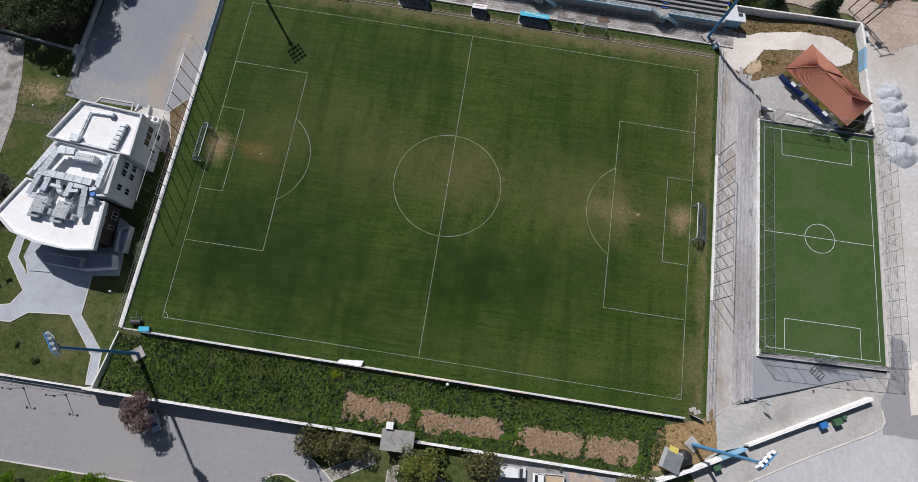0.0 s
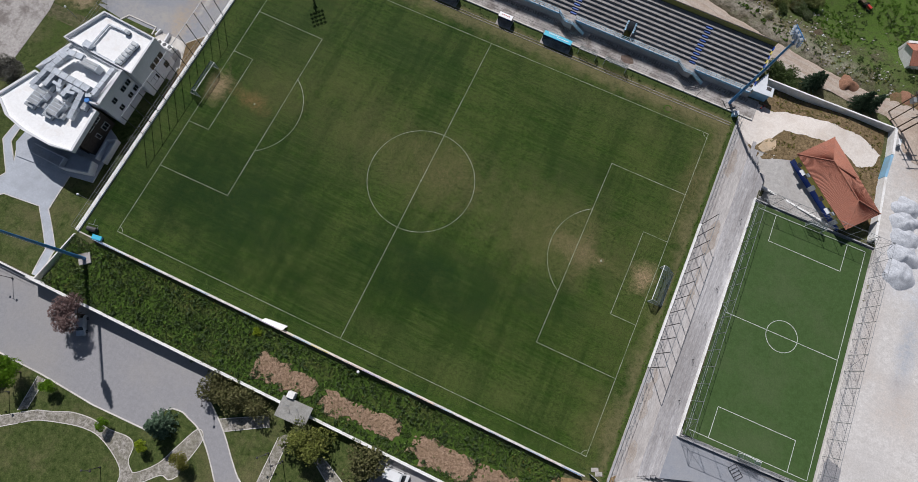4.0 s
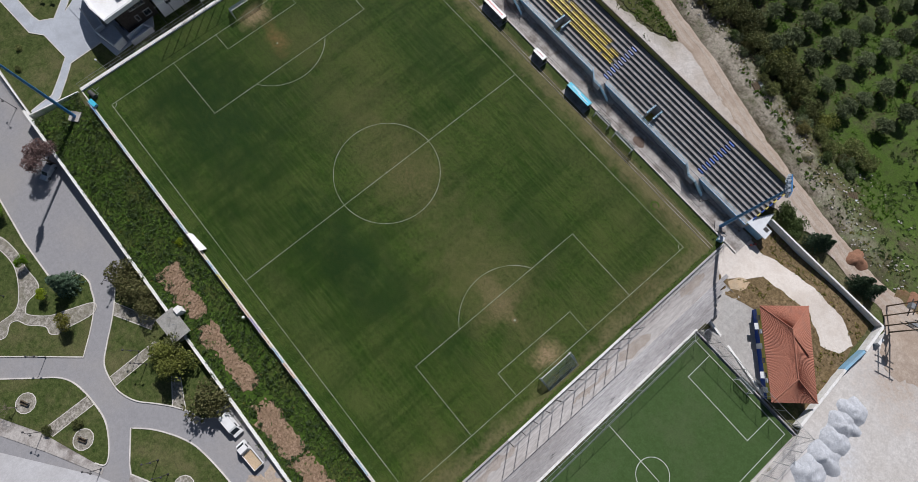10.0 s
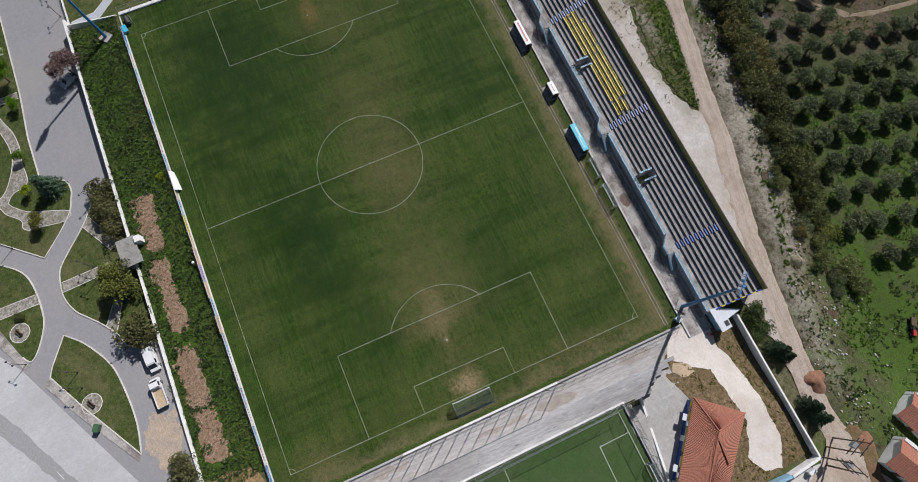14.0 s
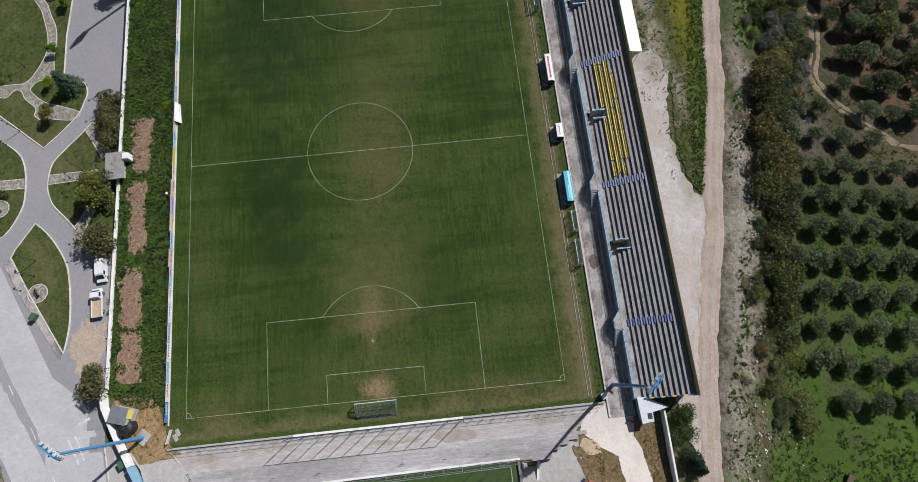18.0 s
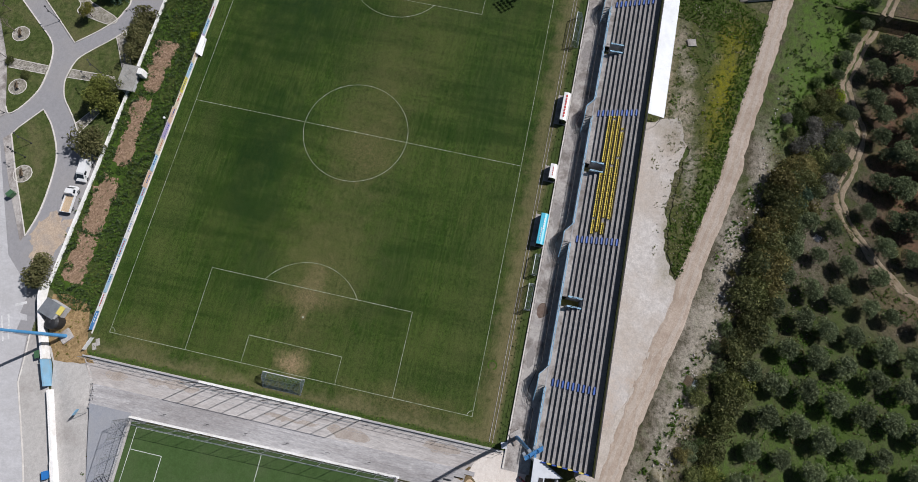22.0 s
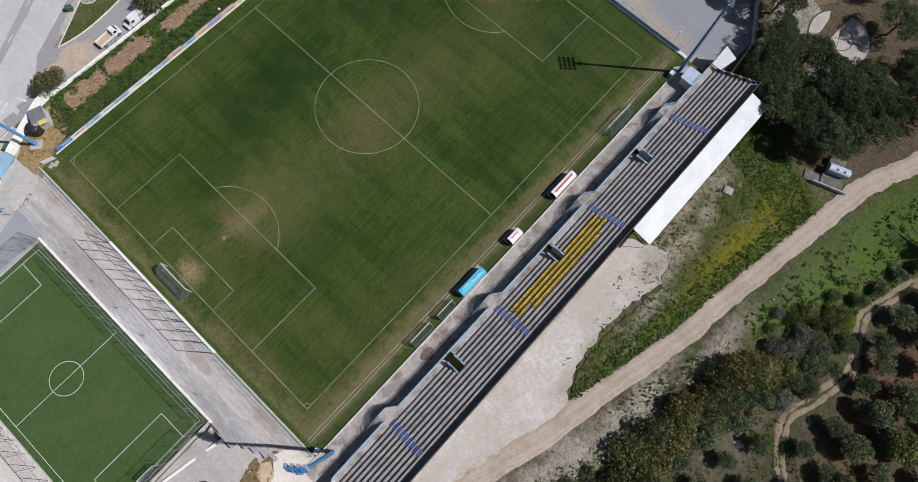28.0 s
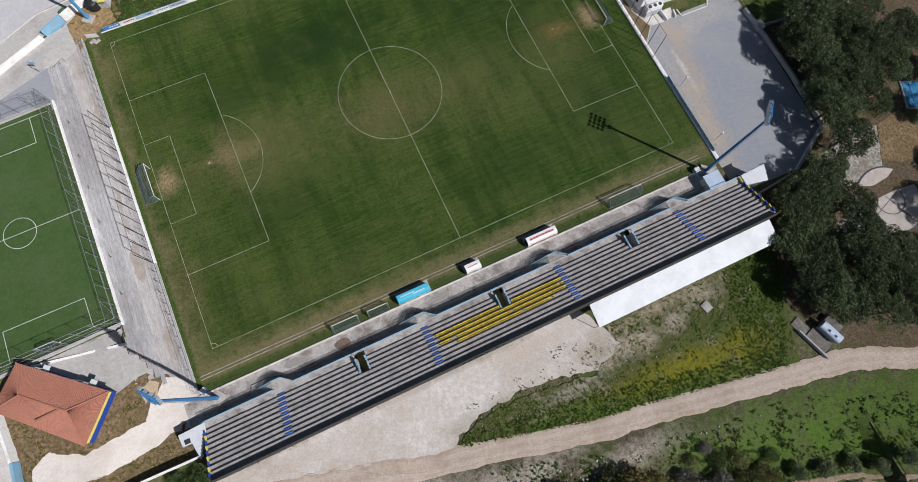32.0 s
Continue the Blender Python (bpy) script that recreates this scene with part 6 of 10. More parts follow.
def dugout(x0, x1, roof, label, sign=None):
    ob = thing("dugout", ((x0 + x1) / 2, 41.6, 0.02), 0, label, "dugout", "dugouts")
    h = (x1 - x0) / 2
    profile = [(0.75, 0.0), (0.8, 1.1), (0.68, 1.6), (0.4, 1.92), (0.0, 2.02), (-0.75, 1.98)]
    for k, (a, b) in enumerate(zip(profile, profile[1:])):
        geo = Geo().add([(-h, a[0], a[1]), (h, a[0], a[1]), (h, b[0], b[1]), (-h, b[0], b[1]), (-h, a[0] - 0.05, a[1] - 0.04), (h, a[0] - 0.05, a[1] - 0.04), (h, b[0] - 0.05, b[1] - 0.04), (-h, b[0] - 0.05, b[1] - 0.04)], [(0, 1, 2, 3), (7, 6, 5, 4), (0, 4, 5, 1), (2, 6, 7, 3), (1, 5, 6, 2), (3, 7, 4, 0)])
        part("shell", geo, roof if k >= 1 else WHITE_PAINT, ob)
    for s in (-h, h):
        geo = Geo()
        ring = [(s, y, z) for y, z in profile] + [(s, -0.75, 0)]
        geo.add(ring + [(p[0] + 0.03 * (1 if s < 0 else -1), p[1], p[2]) for p in ring], [tuple(range(7)), tuple(range(13, 6, -1))])
        part("side_panel", geo, GLASS, ob, "tinted clear side panel")
    part("bench", Geo().box(-h + 0.1, h - 0.1, 0.1, 0.5, 0.4, 0.46).box(-h + 0.1, h - 0.1, 0.5, 0.56, 0.46, 0.95), NAVY, ob)
    for s in np.linspace(-h, h, 4):
        part("frame", Geo().tube((s, -0.73, 0), (s, -0.73, 1.98), 0.03), STEEL, ob)
    part("apron_slab", Geo().box(-h - 0.2, h + 0.2, -1.6, 0.85, 0.0, 0.06), CONCRETE_W, ob)
    if sign:
        for (a, b, v0, v1) in sign:
            geo = Geo()
            p, q = profile[1], profile[2]
            y0, z0, y1, z1 = 0.83, 0.85, 0.75, 1.55
            geo.quad((a, y0 + (y1 - y0) * v0 + 0.02, z0 + (z1 - z0) * v0), (b, y0 + (y1 - y0) * v0 + 0.02, z0 + (z1 - z0) * v0), (b, y0 + (y1 - y0) * v1 + 0.02, z0 + (z1 - z0) * v1), (a, y0 + (y1 - y0) * v1 + 0.02, z0 + (z1 - z0) * v1))
            part("letter", geo, RED_PAINT if roof is WHITE_PAINT else WHITE_PAINT, ob)
            part("letter", Geo().box(a, b, -0.35 + 0.55 * v0, -0.35 + 0.55 * v1, 2.03, 2.045), RED_PAINT if roof is WHITE_PAINT else WHITE_PAINT, ob)
    return ob


dugout(-18.0, -11.6, WHITE_PAINT, "long dugout with a white curved roof and red lettering", [(-2.6 + 0.66 * i, -2.1 + 0.66 * i, 0.1, 0.8) for i in range(8)])
dugout(-1.6, 1.5, WHITE_PAINT, "short dugout with a white curved roof", [(-0.9 + 0.4 * i, -0.65 + 0.4 * i, 0.2, 0.6) for i in range(5)])
dugout(9.1, 15.5, CYAN_BOARD, "long dugout with a bright cyan curved roof", [(-2.2 + 0.5 * i, -1.85 + 0.5 * i, 0.55, 0.95) for i in range(5)] + [(-0.2 + 0.4 * i, 0.08 + 0.4 * i, 0.0, 0.35) for i in range(7)])


def light_tower(x, y, aim, base, material=BLUE):
    ob = thing("light_tower", (x, y, base), aim, "tall blue steel floodlight tower with banks of lamps", "floodlight", "floodlight towers")
    part("footing", Geo().block(0, 0, -0.6, 2.2, 2.2, 0.95), CONCRETE_W, ob, "concrete footing")
    part("pole", Geo().tube((0, 0, 0.3), (0, 0, 23.4), 0.34, 0.18, 10), material, ob)
    geo = Geo()
    for i in range(27):
        geo.box(0.29, 0.35, -0.2, 0.2, 1.0 + 0.8 * i, 1.04 + 0.8 * i)
    geo.box(0.31, 0.35, -0.22, -0.18, 0.8, 22.0).box(0.31, 0.35, 0.18, 0.22, 0.8, 22.0)
    part("ladder", geo, STEEL, ob)
    part("bracket", Geo().beam((0.1, -0.7, 22.6), (-0.95, -0.7, 25.2), 0.1, 0.1).beam((0.1, 0.7, 22.6), (-0.95, 0.7, 25.2), 0.1, 0.1), material, ob)
    for k in range(4):
        x, z = -0.12 - 0.28 * k, 22.95 + 0.72 * k
        part("crossarm", Geo().beam((x, -1.5, z), (x, 1.5, z), 0.12, 0.14), material, ob)
        for j in range(4):
            yy = -1.29 + 0.86 * j
            lamp = part("floodlight", Geo().beam((x - 0.08, yy, z - 0.1), (x - 0.42, yy, z - 0.36), 0.44, 0.42), LAMP_CASE, ob, "grey floodlight head")
            part("lens", Geo().beam((x - 0.42, yy, z - 0.36), (x - 0.45, yy, z - 0.383), 0.38, 0.36), LAMP_GLASS, lamp)
    part("platform", Geo().box(-0.3, 0.45, -0.45, 0.45, 21.7, 21.78), STEEL, ob)
    return ob


light_tower(51.6, 44.1, 40, 0.1)
light_tower(-52.3, 43.0, 140, 0.1)
light_tower(-51.6, -42.4, 220, -0.1)
light_tower(52.0, -42.8, 320, 0.0, SKY_BLUE)

# ball-stop nets behind the goals
def ball_stop(x, y0, y1, tall, n, base, label):
    ob = thing("ball_stop_net", (x, y0, base), 0, label, "net fence", "ball stop nets")
    for i in range(n + 1):
        part("post", Geo().tube((0, (y1 - y0) * i / n, 0), (0, (y1 - y0) * i / n, tall), 0.07), IRON, ob)
    for h in (0.0, 1.0):
        part("cable", Geo().tube((0, 0, tall * h + 0.02), (0, y1 - y0, tall * h + 0.02), 0.06), STEEL if h else IRON, ob)
    return ob


ball_stop(-55.9, -15.7, 15.4, 7.5, 11, 0.3, "tall ball-stop fence of thin dark posts behind the goal")
ball_stop(54.75, -15.5, 15.6, 7.2, 11, 0.3, "tall ball-stop fence of thin dark posts behind the goal")

# low walls and fences at both ends
for y0, y1, x0 in ((-38.3, -15.5, 54.52), (15.6, 42.0, 54.52)):
    solid("end_wall_east", Geo().box(x0, 54.72, y0, y1, 0, 0.45), WALL_GREY, "thin grey wall at the pitch end", "wall", "structure")
solid("end_wall_east", Geo().box(54.36, 54.74, -15.5, 15.6, 0, 0.5), WALL, "low whitewashed wall at the pitch end", "wall", "structure")
fence("end_fence_east", (54.9, -38.0), (54.9, 41.8), 1.9, 2.2, STEEL, (0.4, 1.0), "thin steel fence along the pitch end", base=0.2)
for y0, y1 in ((-38, -15.8), (15.9, 41.5)):
    ob = thing("fence_outrigger", (55.5, y0, 0.02), 0, "light steel braces beside the end fence", "fence")
    n = round((y1 - y0) / 2.2)
    for i in range(n):
        part("brace", Geo().tube((0, (i + 0.5) * (y1 - y0) / n, 0), (-0.55, (i + 0.5) * (y1 - y0) / n, 1.3), 0.025), STEEL, ob)
solid("end_wall_west", Geo().box(-56.5, -55.75, -38.3, 42.0, -3.0, 0.35), WALL, "low pale wall at the pitch end", "wall", "structure")
fence("end_fence_west", (-56.4, -38.0), (-56.4, 41.8), 1.6, 2.6, STEEL, (0.5, 1.0), "thin steel fence along the pitch end", base=0.3)
ob = thing("fence_banner", (-56.2, 21, 0.35), 0, "long pale blue banner tied to the fence", "banner")
part("cloth", Geo().box(-0.02, 0.02, 0, 19, 0.0, 0.7), LIGHT_BLUE, ob)
for i in range(14):
    part("letter", Geo().box(0.021, 0.03, 2 + i * 1.1, 2.7 + i * 1.1, 0.2, 0.55), WHITE_PAINT, ob)

# advertising boards on the south side
board_cols = [stuff_mat("board_print_%s" % n, c, tuple(0.85 * v for v in c), tuple(0.9 * v for v in c), 2.0, 0.5, rough=0.5) for n, c in (
    ("white", (0.72, 0.73, 0.74)), ("pale_blue", (0.35, 0.52, 0.66)), ("cream", (0.66, 0.58, 0.44)), ("yellow", (0.68, 0.60, 0.08)), ("lilac", (0.45, 0.38, 0.58)), ("blue", (0.06, 0.22, 0.5)), ("peach", (0.66, 0.48, 0.36)))]
order = [5, 1, 0, 1, 0, 0, 1, 0, 0, 1, 4, 2, 1, 3, 2, 6, 4, 2, 1, 6, 1, 0, 0, 1, 0, 1, 0, 5]
x = -52.0
rng = random.Random(8)
for i, k in enumerate(order):
    w = 3.62
    ob = thing("advertising_board", (x, -38.5, 0), 0, ("white", "pale blue", "cream", "yellow", "lilac", "blue", "peach")[k] + " printed advertising board beside the pitch", "board", "advertising boards")
    tall = 1.0 + (0.35 if i in (15, 16, 17, 19) else 0.0)
    part("panel", Geo().box(0.03, w - 0.03, -0.03, 0.03, 0.12, tall), board_cols[k], ob)
    part("backing", Geo().box(0.03, w - 0.03, -0.06, -0.031, 0.12, tall + 0.01), WALL, ob, "pale board back")
    geo = Geo()
    for j in range(rng.randint(3, 6)):
        a = 0.35 + j * 0.5
        part("letter", Geo().box(a, a + rng.uniform(0.2, 0.42), 0.031, 0.04, 0.45, 0.75), (DEEP_BLUE, NAVY, RED_PAINT)[i % 3] if k != 5 else WHITE_PAINT, ob)
    for s in (0.05, w - 0.05):
        part("stake", Geo().tube((s, -0.1, -0.3), (s, -0.1, tall + 0.35), 0.03), STEEL, ob)
    part("rail", Geo().tube((0, -0.1, tall + 0.3), (w, -0.1, tall + 0.3), 0.025), IRON, ob)
    x += w + 0.02
solid("south_kerb", Geo().box(-56, 50.5, -38.45, -38.2, -0.3, 0.12), KERB, "pale concrete edge under the boards", "kerb", "structure")
ob = thing("loose_banner", (-12.6, -38.2, 0.02), 0, "white sheet fallen over the advertising boards", "banner")
part("cloth", Geo().add([(-2.4, -0.2, 1.1), (2.0, -0.2, 1.05), (2.2, 0.5, 0.75), (0.8, 0.3, 0.95), (-0.6, 0.6, 0.7), (-2.2, 0.3, 0.9), (-2.2, 0.5, 0.05), (2.2, 0.9, 0.05)], [(0, 1, 2, 3, 4, 5), (5, 4, 3, 2, 7, 6)]), WHITE_PAINT, ob)
# roller and box in the corner
ob = thing("pitch_roller", (-53.4, -36.9, 0.02), 10, "dark steel pitch roller parked in the corner", "roller")
part("drum", Geo().tube((-0.9, 0, 0.5), (0.9, 0, 0.5), 0.5, None, 14), IRON, ob)
part("frame", Geo().tube((-1.0, 0, 0.5), (-1.0, 0.9, 0.7), 0.04).tube((1.0, 0, 0.5), (1.0, 0.9, 0.7), 0.04).tube((-1.0, 0.9, 0.7), (1.0, 0.9, 0.7), 0.04).tube((0, 0.9, 0.7), (0, 2.0, 0.8), 0.04), STEEL, ob)
ob = thing("storage_box", (-51.6, -37.9, 0.02), 8, "light blue lidded box on the grass", "box")
part("body", Geo().block(0, 0, 0, 1.8, 0.8, 0.6), LIGHT_BLUE, ob)
part("lid", Geo().block(0, 0, 0.6, 1.9, 0.9, 0.08), CYAN_BOARD, ob)
for x, y, t in ((53.4, 42.0, 20), (-50.4, 42.2, 0)):
    ob = thing("equipment_box", (x, y, 0.02), t, "pale blue metal cabinet beside the pitch corner", "cabinet")
    part("body", Geo().block(0, 0, 0, 1.0, 0.9, 1.1), LIGHT_BLUE, ob)
    part("lid", Geo().block(0, 0, 1.1, 1.1, 1.0, 0.07), SHEET, ob)
# white gate bits in the south-east corner
ob = thing("corner_gate", (51.0, -38.0, 0), 0, "white panel gate standing open in the pitch corner", "gate")
part("panel", Geo().beam((0.2, 0.4, 0.6), (2.6, -0.3, 0.6), 0.06, 1.1), WHITE_PAINT, ob)
part("post", Geo().tube((0.1, 0.4, 0), (0.1, 0.4, 1.4), 0.05), STEEL, ob)
for a in ((51.8, -36.6), (52.7, -37.0)):
    ob = thing("paving_slab", (a[0], a[1], 0.02), 25, "loose concrete slab on the grass", "slab")
    part("body", Geo().block(0, 0, 0, 1.3, 0.7, 0.1), CONCRETE_W, ob)

# ---- small pitch: cage, goals ----
def cage(a, b, tall, n, label):
    ob = thing("cage_fence", (a[0], a[1], 1.9), 0, label, "fence", "cage fences")
    dx, dy = b[0] - a[0], b[1] - a[1]
    post = Geo().tube((0, 0, 0), (0, 0, tall), 0.045).mesh("post", STEEL)
    for i in range(n + 1):
        p = part("post", post, STEEL, ob)
        p.location = (dx * i / n, dy * i / n, 0)
    for h in (0.02, 0.38, 1.0):
        part("rail", Geo().tube((0, 0, tall * h), (dx, dy, tall * h), 0.04), STEEL, ob)
    for i in (0, n // 2, n - 1):
        part("brace", Geo().tube((dx * i / n, dy * i / n, 0), (dx * (i + 1) / n, dy * (i + 1) / n, tall), 0.03).tube((dx * (i + 1) / n, dy * (i + 1) / n, 0), (dx * i / n, dy * i / n, tall), 0.03), STEEL, ob)
    geo = Geo()
    length = math.hypot(dx, dy)
    k = int(length / 0.4)
    for i in range(k):
        geo.tube((dx * i / k, dy * i / k, 0.1), (dx * i / k, dy * i / k, tall), 0.006, None, 3)
    for i in range(1, 13):
        geo.tube((0, 0, tall * i / 13), (dx, dy, tall * i / 13), 0.006, None, 3)
    tagged(part("mesh_wire", geo, IRON, ob), kind="stuff")
    return ob


C4 = [(63.1, -24.7), (87.9, -23.7), (87.35, 24.8), (62.5, 24.4)]
for i, n in enumerate((8, 15, 8, 15)):
    cage(C4[i], C4[(i + 1) % 4], 5.2, n, "tall steel cage fence round the small pitch")
solid("turf_wall_west", Geo().prism([(62.75, -25.0), (63.05, -25.0), (62.65, 24.9), (62.35, 24.9)], 0, 2.1), WALL, "low whitewashed wall along the small pitch", "wall", "structure")
solid("turf_wall_south", Geo().prism([(63.15, -25.05), (88.2, -24.0), (88.2, -23.75), (63.15, -24.75)], 0, 2.15), WALL_GREY, "low grey wall along the small pitch", "wall", "structure")
solid("turf_wall_north", Geo().prism([(62.8, 24.45), (87.5, 24.85), (87.5, 25.1), (62.8, 24.7)], 0, 2.2), WALL_GREY, "low grey wall along the small pitch", "wall", "structure")
solid("turf_wall_east", Geo().prism([(87.75, -23.7), (88.1, -23.7), (87.6, 24.8), (87.25, 24.8)], 1.0, 2.15), KERB, "pale edge wall along the small pitch", "wall", "structure")
goal(75.4, -23.1, 270, 3.2, 2.0, 1.0, "small white goal on the artificial pitch")
goal(74.9, 23.5, 90, 3.2, 2.0, 0.6, "small white goal on the artificial pitch")

# ---- clubhouse ----
club = thing("clubhouse", (75.5, 33.7, 1.55), 0, "low clubhouse with red tiled hip roof, blue and yellow walls", "house")
EAVE = [Vector((66.3, 36.0, 3.1)), Vector((72.3, 43.0, 3.1)), Vector((84.95, 30.9, 3.1)), Vector((79.4, 24.7, 3.1))]
RIDGE = [Vector((72.6, 36.5, 4.9)), Vector((79.2, 30.7, 4.7))]
off = Vector((75.5, 33.7, 0))
EAVE, RIDGE = [p - off for p in EAVE], [p - off for p in RIDGE]


def slope(a, b, c, d, name="roof_slope"):
    """Ribbed tiles on the slope with eave a b and upper edge d c."""
    geo = Geo()
    n = max(6, round((b - a).length / 0.30))
    up = (b - a).cross(d - a)
    up = (up if up.z > 0 else -up).normalized()
    for i in range(n):
        p, q = a.lerp(b, i / n), a.lerp(b, (i + 0.62) / n)
        r, s = d.lerp(c, i / n), d.lerp(c, (i + 0.62) / n)
        m = max(2, int((r - p).length / 0.42))
        for k in range(m):
            t0, t1 = k / m, (k + 1.0) / m
            lo, hi = 0.085 * up, 0.06 * up
            p0, q0, p1, q1 = p.lerp(r, t0), q.lerp(s, t0), p.lerp(r, t1), q.lerp(s, t1)
            mid0, mid1 = p0.lerp(q0, 0.5) + lo, p1.lerp(q1, 0.5) + hi
            geo.add([p0, mid0, q0, p1, mid1, q1], [(0, 1, 4, 3), (1, 2, 5, 4), (0, 2, 1)])
    geo.add([a, b, c, d, a - 0.12 * up, b - 0.12 * up, c - 0.12 * up, d - 0.12 * up], [(0, 1, 2, 3), (7, 6, 5, 4), (0, 4, 5, 1)])
    return part(name, geo, TILE, club, "red clay tile slope")


slope(EAVE[3], EAVE[0], RIDGE[0], RIDGE[1])
slope(EAVE[1], EAVE[2], RIDGE[1], RIDGE[0])
slope(EAVE[0], EAVE[1], RIDGE[0], RIDGE[0] + Vector((0.01, 0.01, 0)))
slope(EAVE[2], EAVE[3], RIDGE[1], RIDGE[1] + Vector((0.01, 0.01, 0)))
for a, b in ((RIDGE[0], RIDGE[1]), (EAVE[0], RIDGE[0]), (EAVE[1], RIDGE[0]), (EAVE[2], RIDGE[1]), (EAVE[3], RIDGE[1])):
    part("ridge_tile", Geo().tube(a + Vector((0, 0, 0.05)), b + Vector((0, 0, 0.05)), 0.14), TILE, club)
# a raised step in the northern slope
a, b = RIDGE[0].lerp(RIDGE[1], 0.12) + Vector((0, 0, 0.1)), EAVE[1].lerp(EAVE[2], 0.52)
b = RIDGE[0].lerp(RIDGE[1], 0.55).lerp(b, 0.72) + Vector((0, 0, 0.32))
part("valley", Geo().beam(a, b, 0.3, 0.3), TILE, club, "raised tile verge across the roof")
ring = [p.lerp(Vector((0.1, 0.1, 0)), 0.055) for p in EAVE]
ring = [(p.x, p.y) for p in ring]
part("wall", Geo().prism(ring, 0, 1.5), DEEP_BLUE, club, "deep blue painted lower wall")
part("wall", Geo().prism(ring, 1.5, 3.12), YELLOW_PAINT, club, "yellow painted upper wall")
a, b = Vector((*ring[3], 0)), Vector((*ring[0], 0))
side = (b - a).normalized()
out = Vector((side.y, -side.x, 0))
out = out if out.dot(a) > 0 else -out
for k, t in enumerate((0.10, 0.26, 0.42, 0.58, 0.74, 0.9)):
    c = a.lerp(b, t)
    geo = Geo()
    tall, w, z0 = (1.0, 0.9, 1.3) if k % 3 else (2.05, 1.0, 0.0)
    geo.add([c + side * s * w / 2 + out * d + Vector((0, 0, z)) for d in (0.0, 0.06) for s, z in ((-1, z0), (1, z0), (1, z0 + tall), (-1, z0 + tall))], [(3, 2, 1, 0), (4, 5, 6, 7), (0, 1, 5, 4), (1, 2, 6, 5), (2, 3, 7, 6), (3, 0, 4, 7)])
    part("window" if k % 3 else "door", geo, GLASS if k % 3 else WHITE_PAINT, club)
for t in (0.26, 0.8):
    c = a.lerp(b, t) + out * 0.7 + Vector((0, 0, 2.2))
    part("awning", Geo().beam(c - side * 0.6, c + side * 0.6, 0.9, 0.06), SHEET, club, "small white awning over the door")
    c = a.lerp(b, t - 0.06) + out * 0.3 + Vector((0, 0, 2.6))
    part("air_conditioner", Geo().beam(c - side * 0.4, c + side * 0.4, 0.32, 0.55), DUCT, club)

# yard wall round the north-east
def sloped_wall(name, a, b, w, material, label):
    """A wall whose base and top climb from a to b, each x, y, base and top."""
    d = math.hypot(b[0] - a[0], b[1] - a[1])
    ox, oy = -(b[1] - a[1]) / d * w / 2, (b[0] - a[0]) / d * w / 2
    ring = [(p[0] + k * ox, p[1] + k * oy, z) for p in (a, b) for k, z in ((1, p[2]), (-1, p[2]), (-1, p[3]), (1, p[3]))]
    solid(name, Geo().add(ring, [(0, 1, 2, 3), (7, 6, 5, 4), (3, 2, 6, 7), (0, 3, 7, 4), (1, 5, 6, 2), (0, 4, 5, 1)]), material, label, "wall", "structure")


sloped_wall("ramp_wall", (61.4, 28.6, -0.2, 1.1), (79.3, 25.5, 0.6, 2.2), 0.4, WALL, "low whitewashed wall across the yard")
for a, b in (((57.0, 52.3, -0.4, 1.9), (67.0, 52.1, -0.2, 2.35)), ((67.02, 52.1, -0.2, 2.35), (77.0, 51.95, 0.0, 2.85)), ((77.02, 51.95, 0.0, 2.85), (84.7, 51.85, 0.2, 3.25))):
    sloped_wall("wall_north", a, b, 0.32, WALL, "whitewashed yard wall")
for a, b, m in (((84.55, 52.0, 0.2, 3.25), (85.2, 45.7, 0.8, 3.3), WALL), ((85.2, 45.6, 1.0, 3.2), (85.0, 40.2, 1.2, 3.2), LIGHT_BLUE), ((85.0, 40.1, 1.0, 3.35), (86.1, 26.0, 1.2, 3.5), WALL)):
    sloped_wall("wall_east", a, b, 0.5, m, "whitewashed yard wall" if m is WALL else "light blue sheet metal gate in the wall")

# ---- outside the yard: poles, heaps, sheds ----
def pole_pair(x, y, turn):
    ob = thing("power_line_frame", (x, y, height(x, y)), turn, "frame of two wooden power poles with crossarms and transformer", "power pole")
    for s in (-1.1, 1.1):
        part("pole", Geo().tube((s, 0, -0.2), (s, 0, 9.5), 0.15, 0.1), WOOD, ob)
    for z in (6.0, 7.2, 9.2):
        part("crossarm", Geo().beam((-1.8, 0, z), (1.8, 0, z), 0.12, 0.14), IRON, ob)
    part("transformer", Geo().block(0, 0.35, 6.1, 1.0, 0.7, 1.0), STEEL, ob)
    for s in (-1.5, 0, 1.5):
        part("insulator", Geo().tube((s, 0, 9.25), (s, 0, 9.6), 0.07), WOOD, ob)
    return ob


pole_pair(85.6, 52.5, 20)
pole_pair(83.8, 55.9, 110)
ob = thing("meter_box", (85.6, 49.5, 1.3), 5, "white metal meter box by the wall corner", "box")
part("body", Geo().block(0.6, 0, 0, 0.6, 1.4, 1.5), WHITE_PAINT, ob)


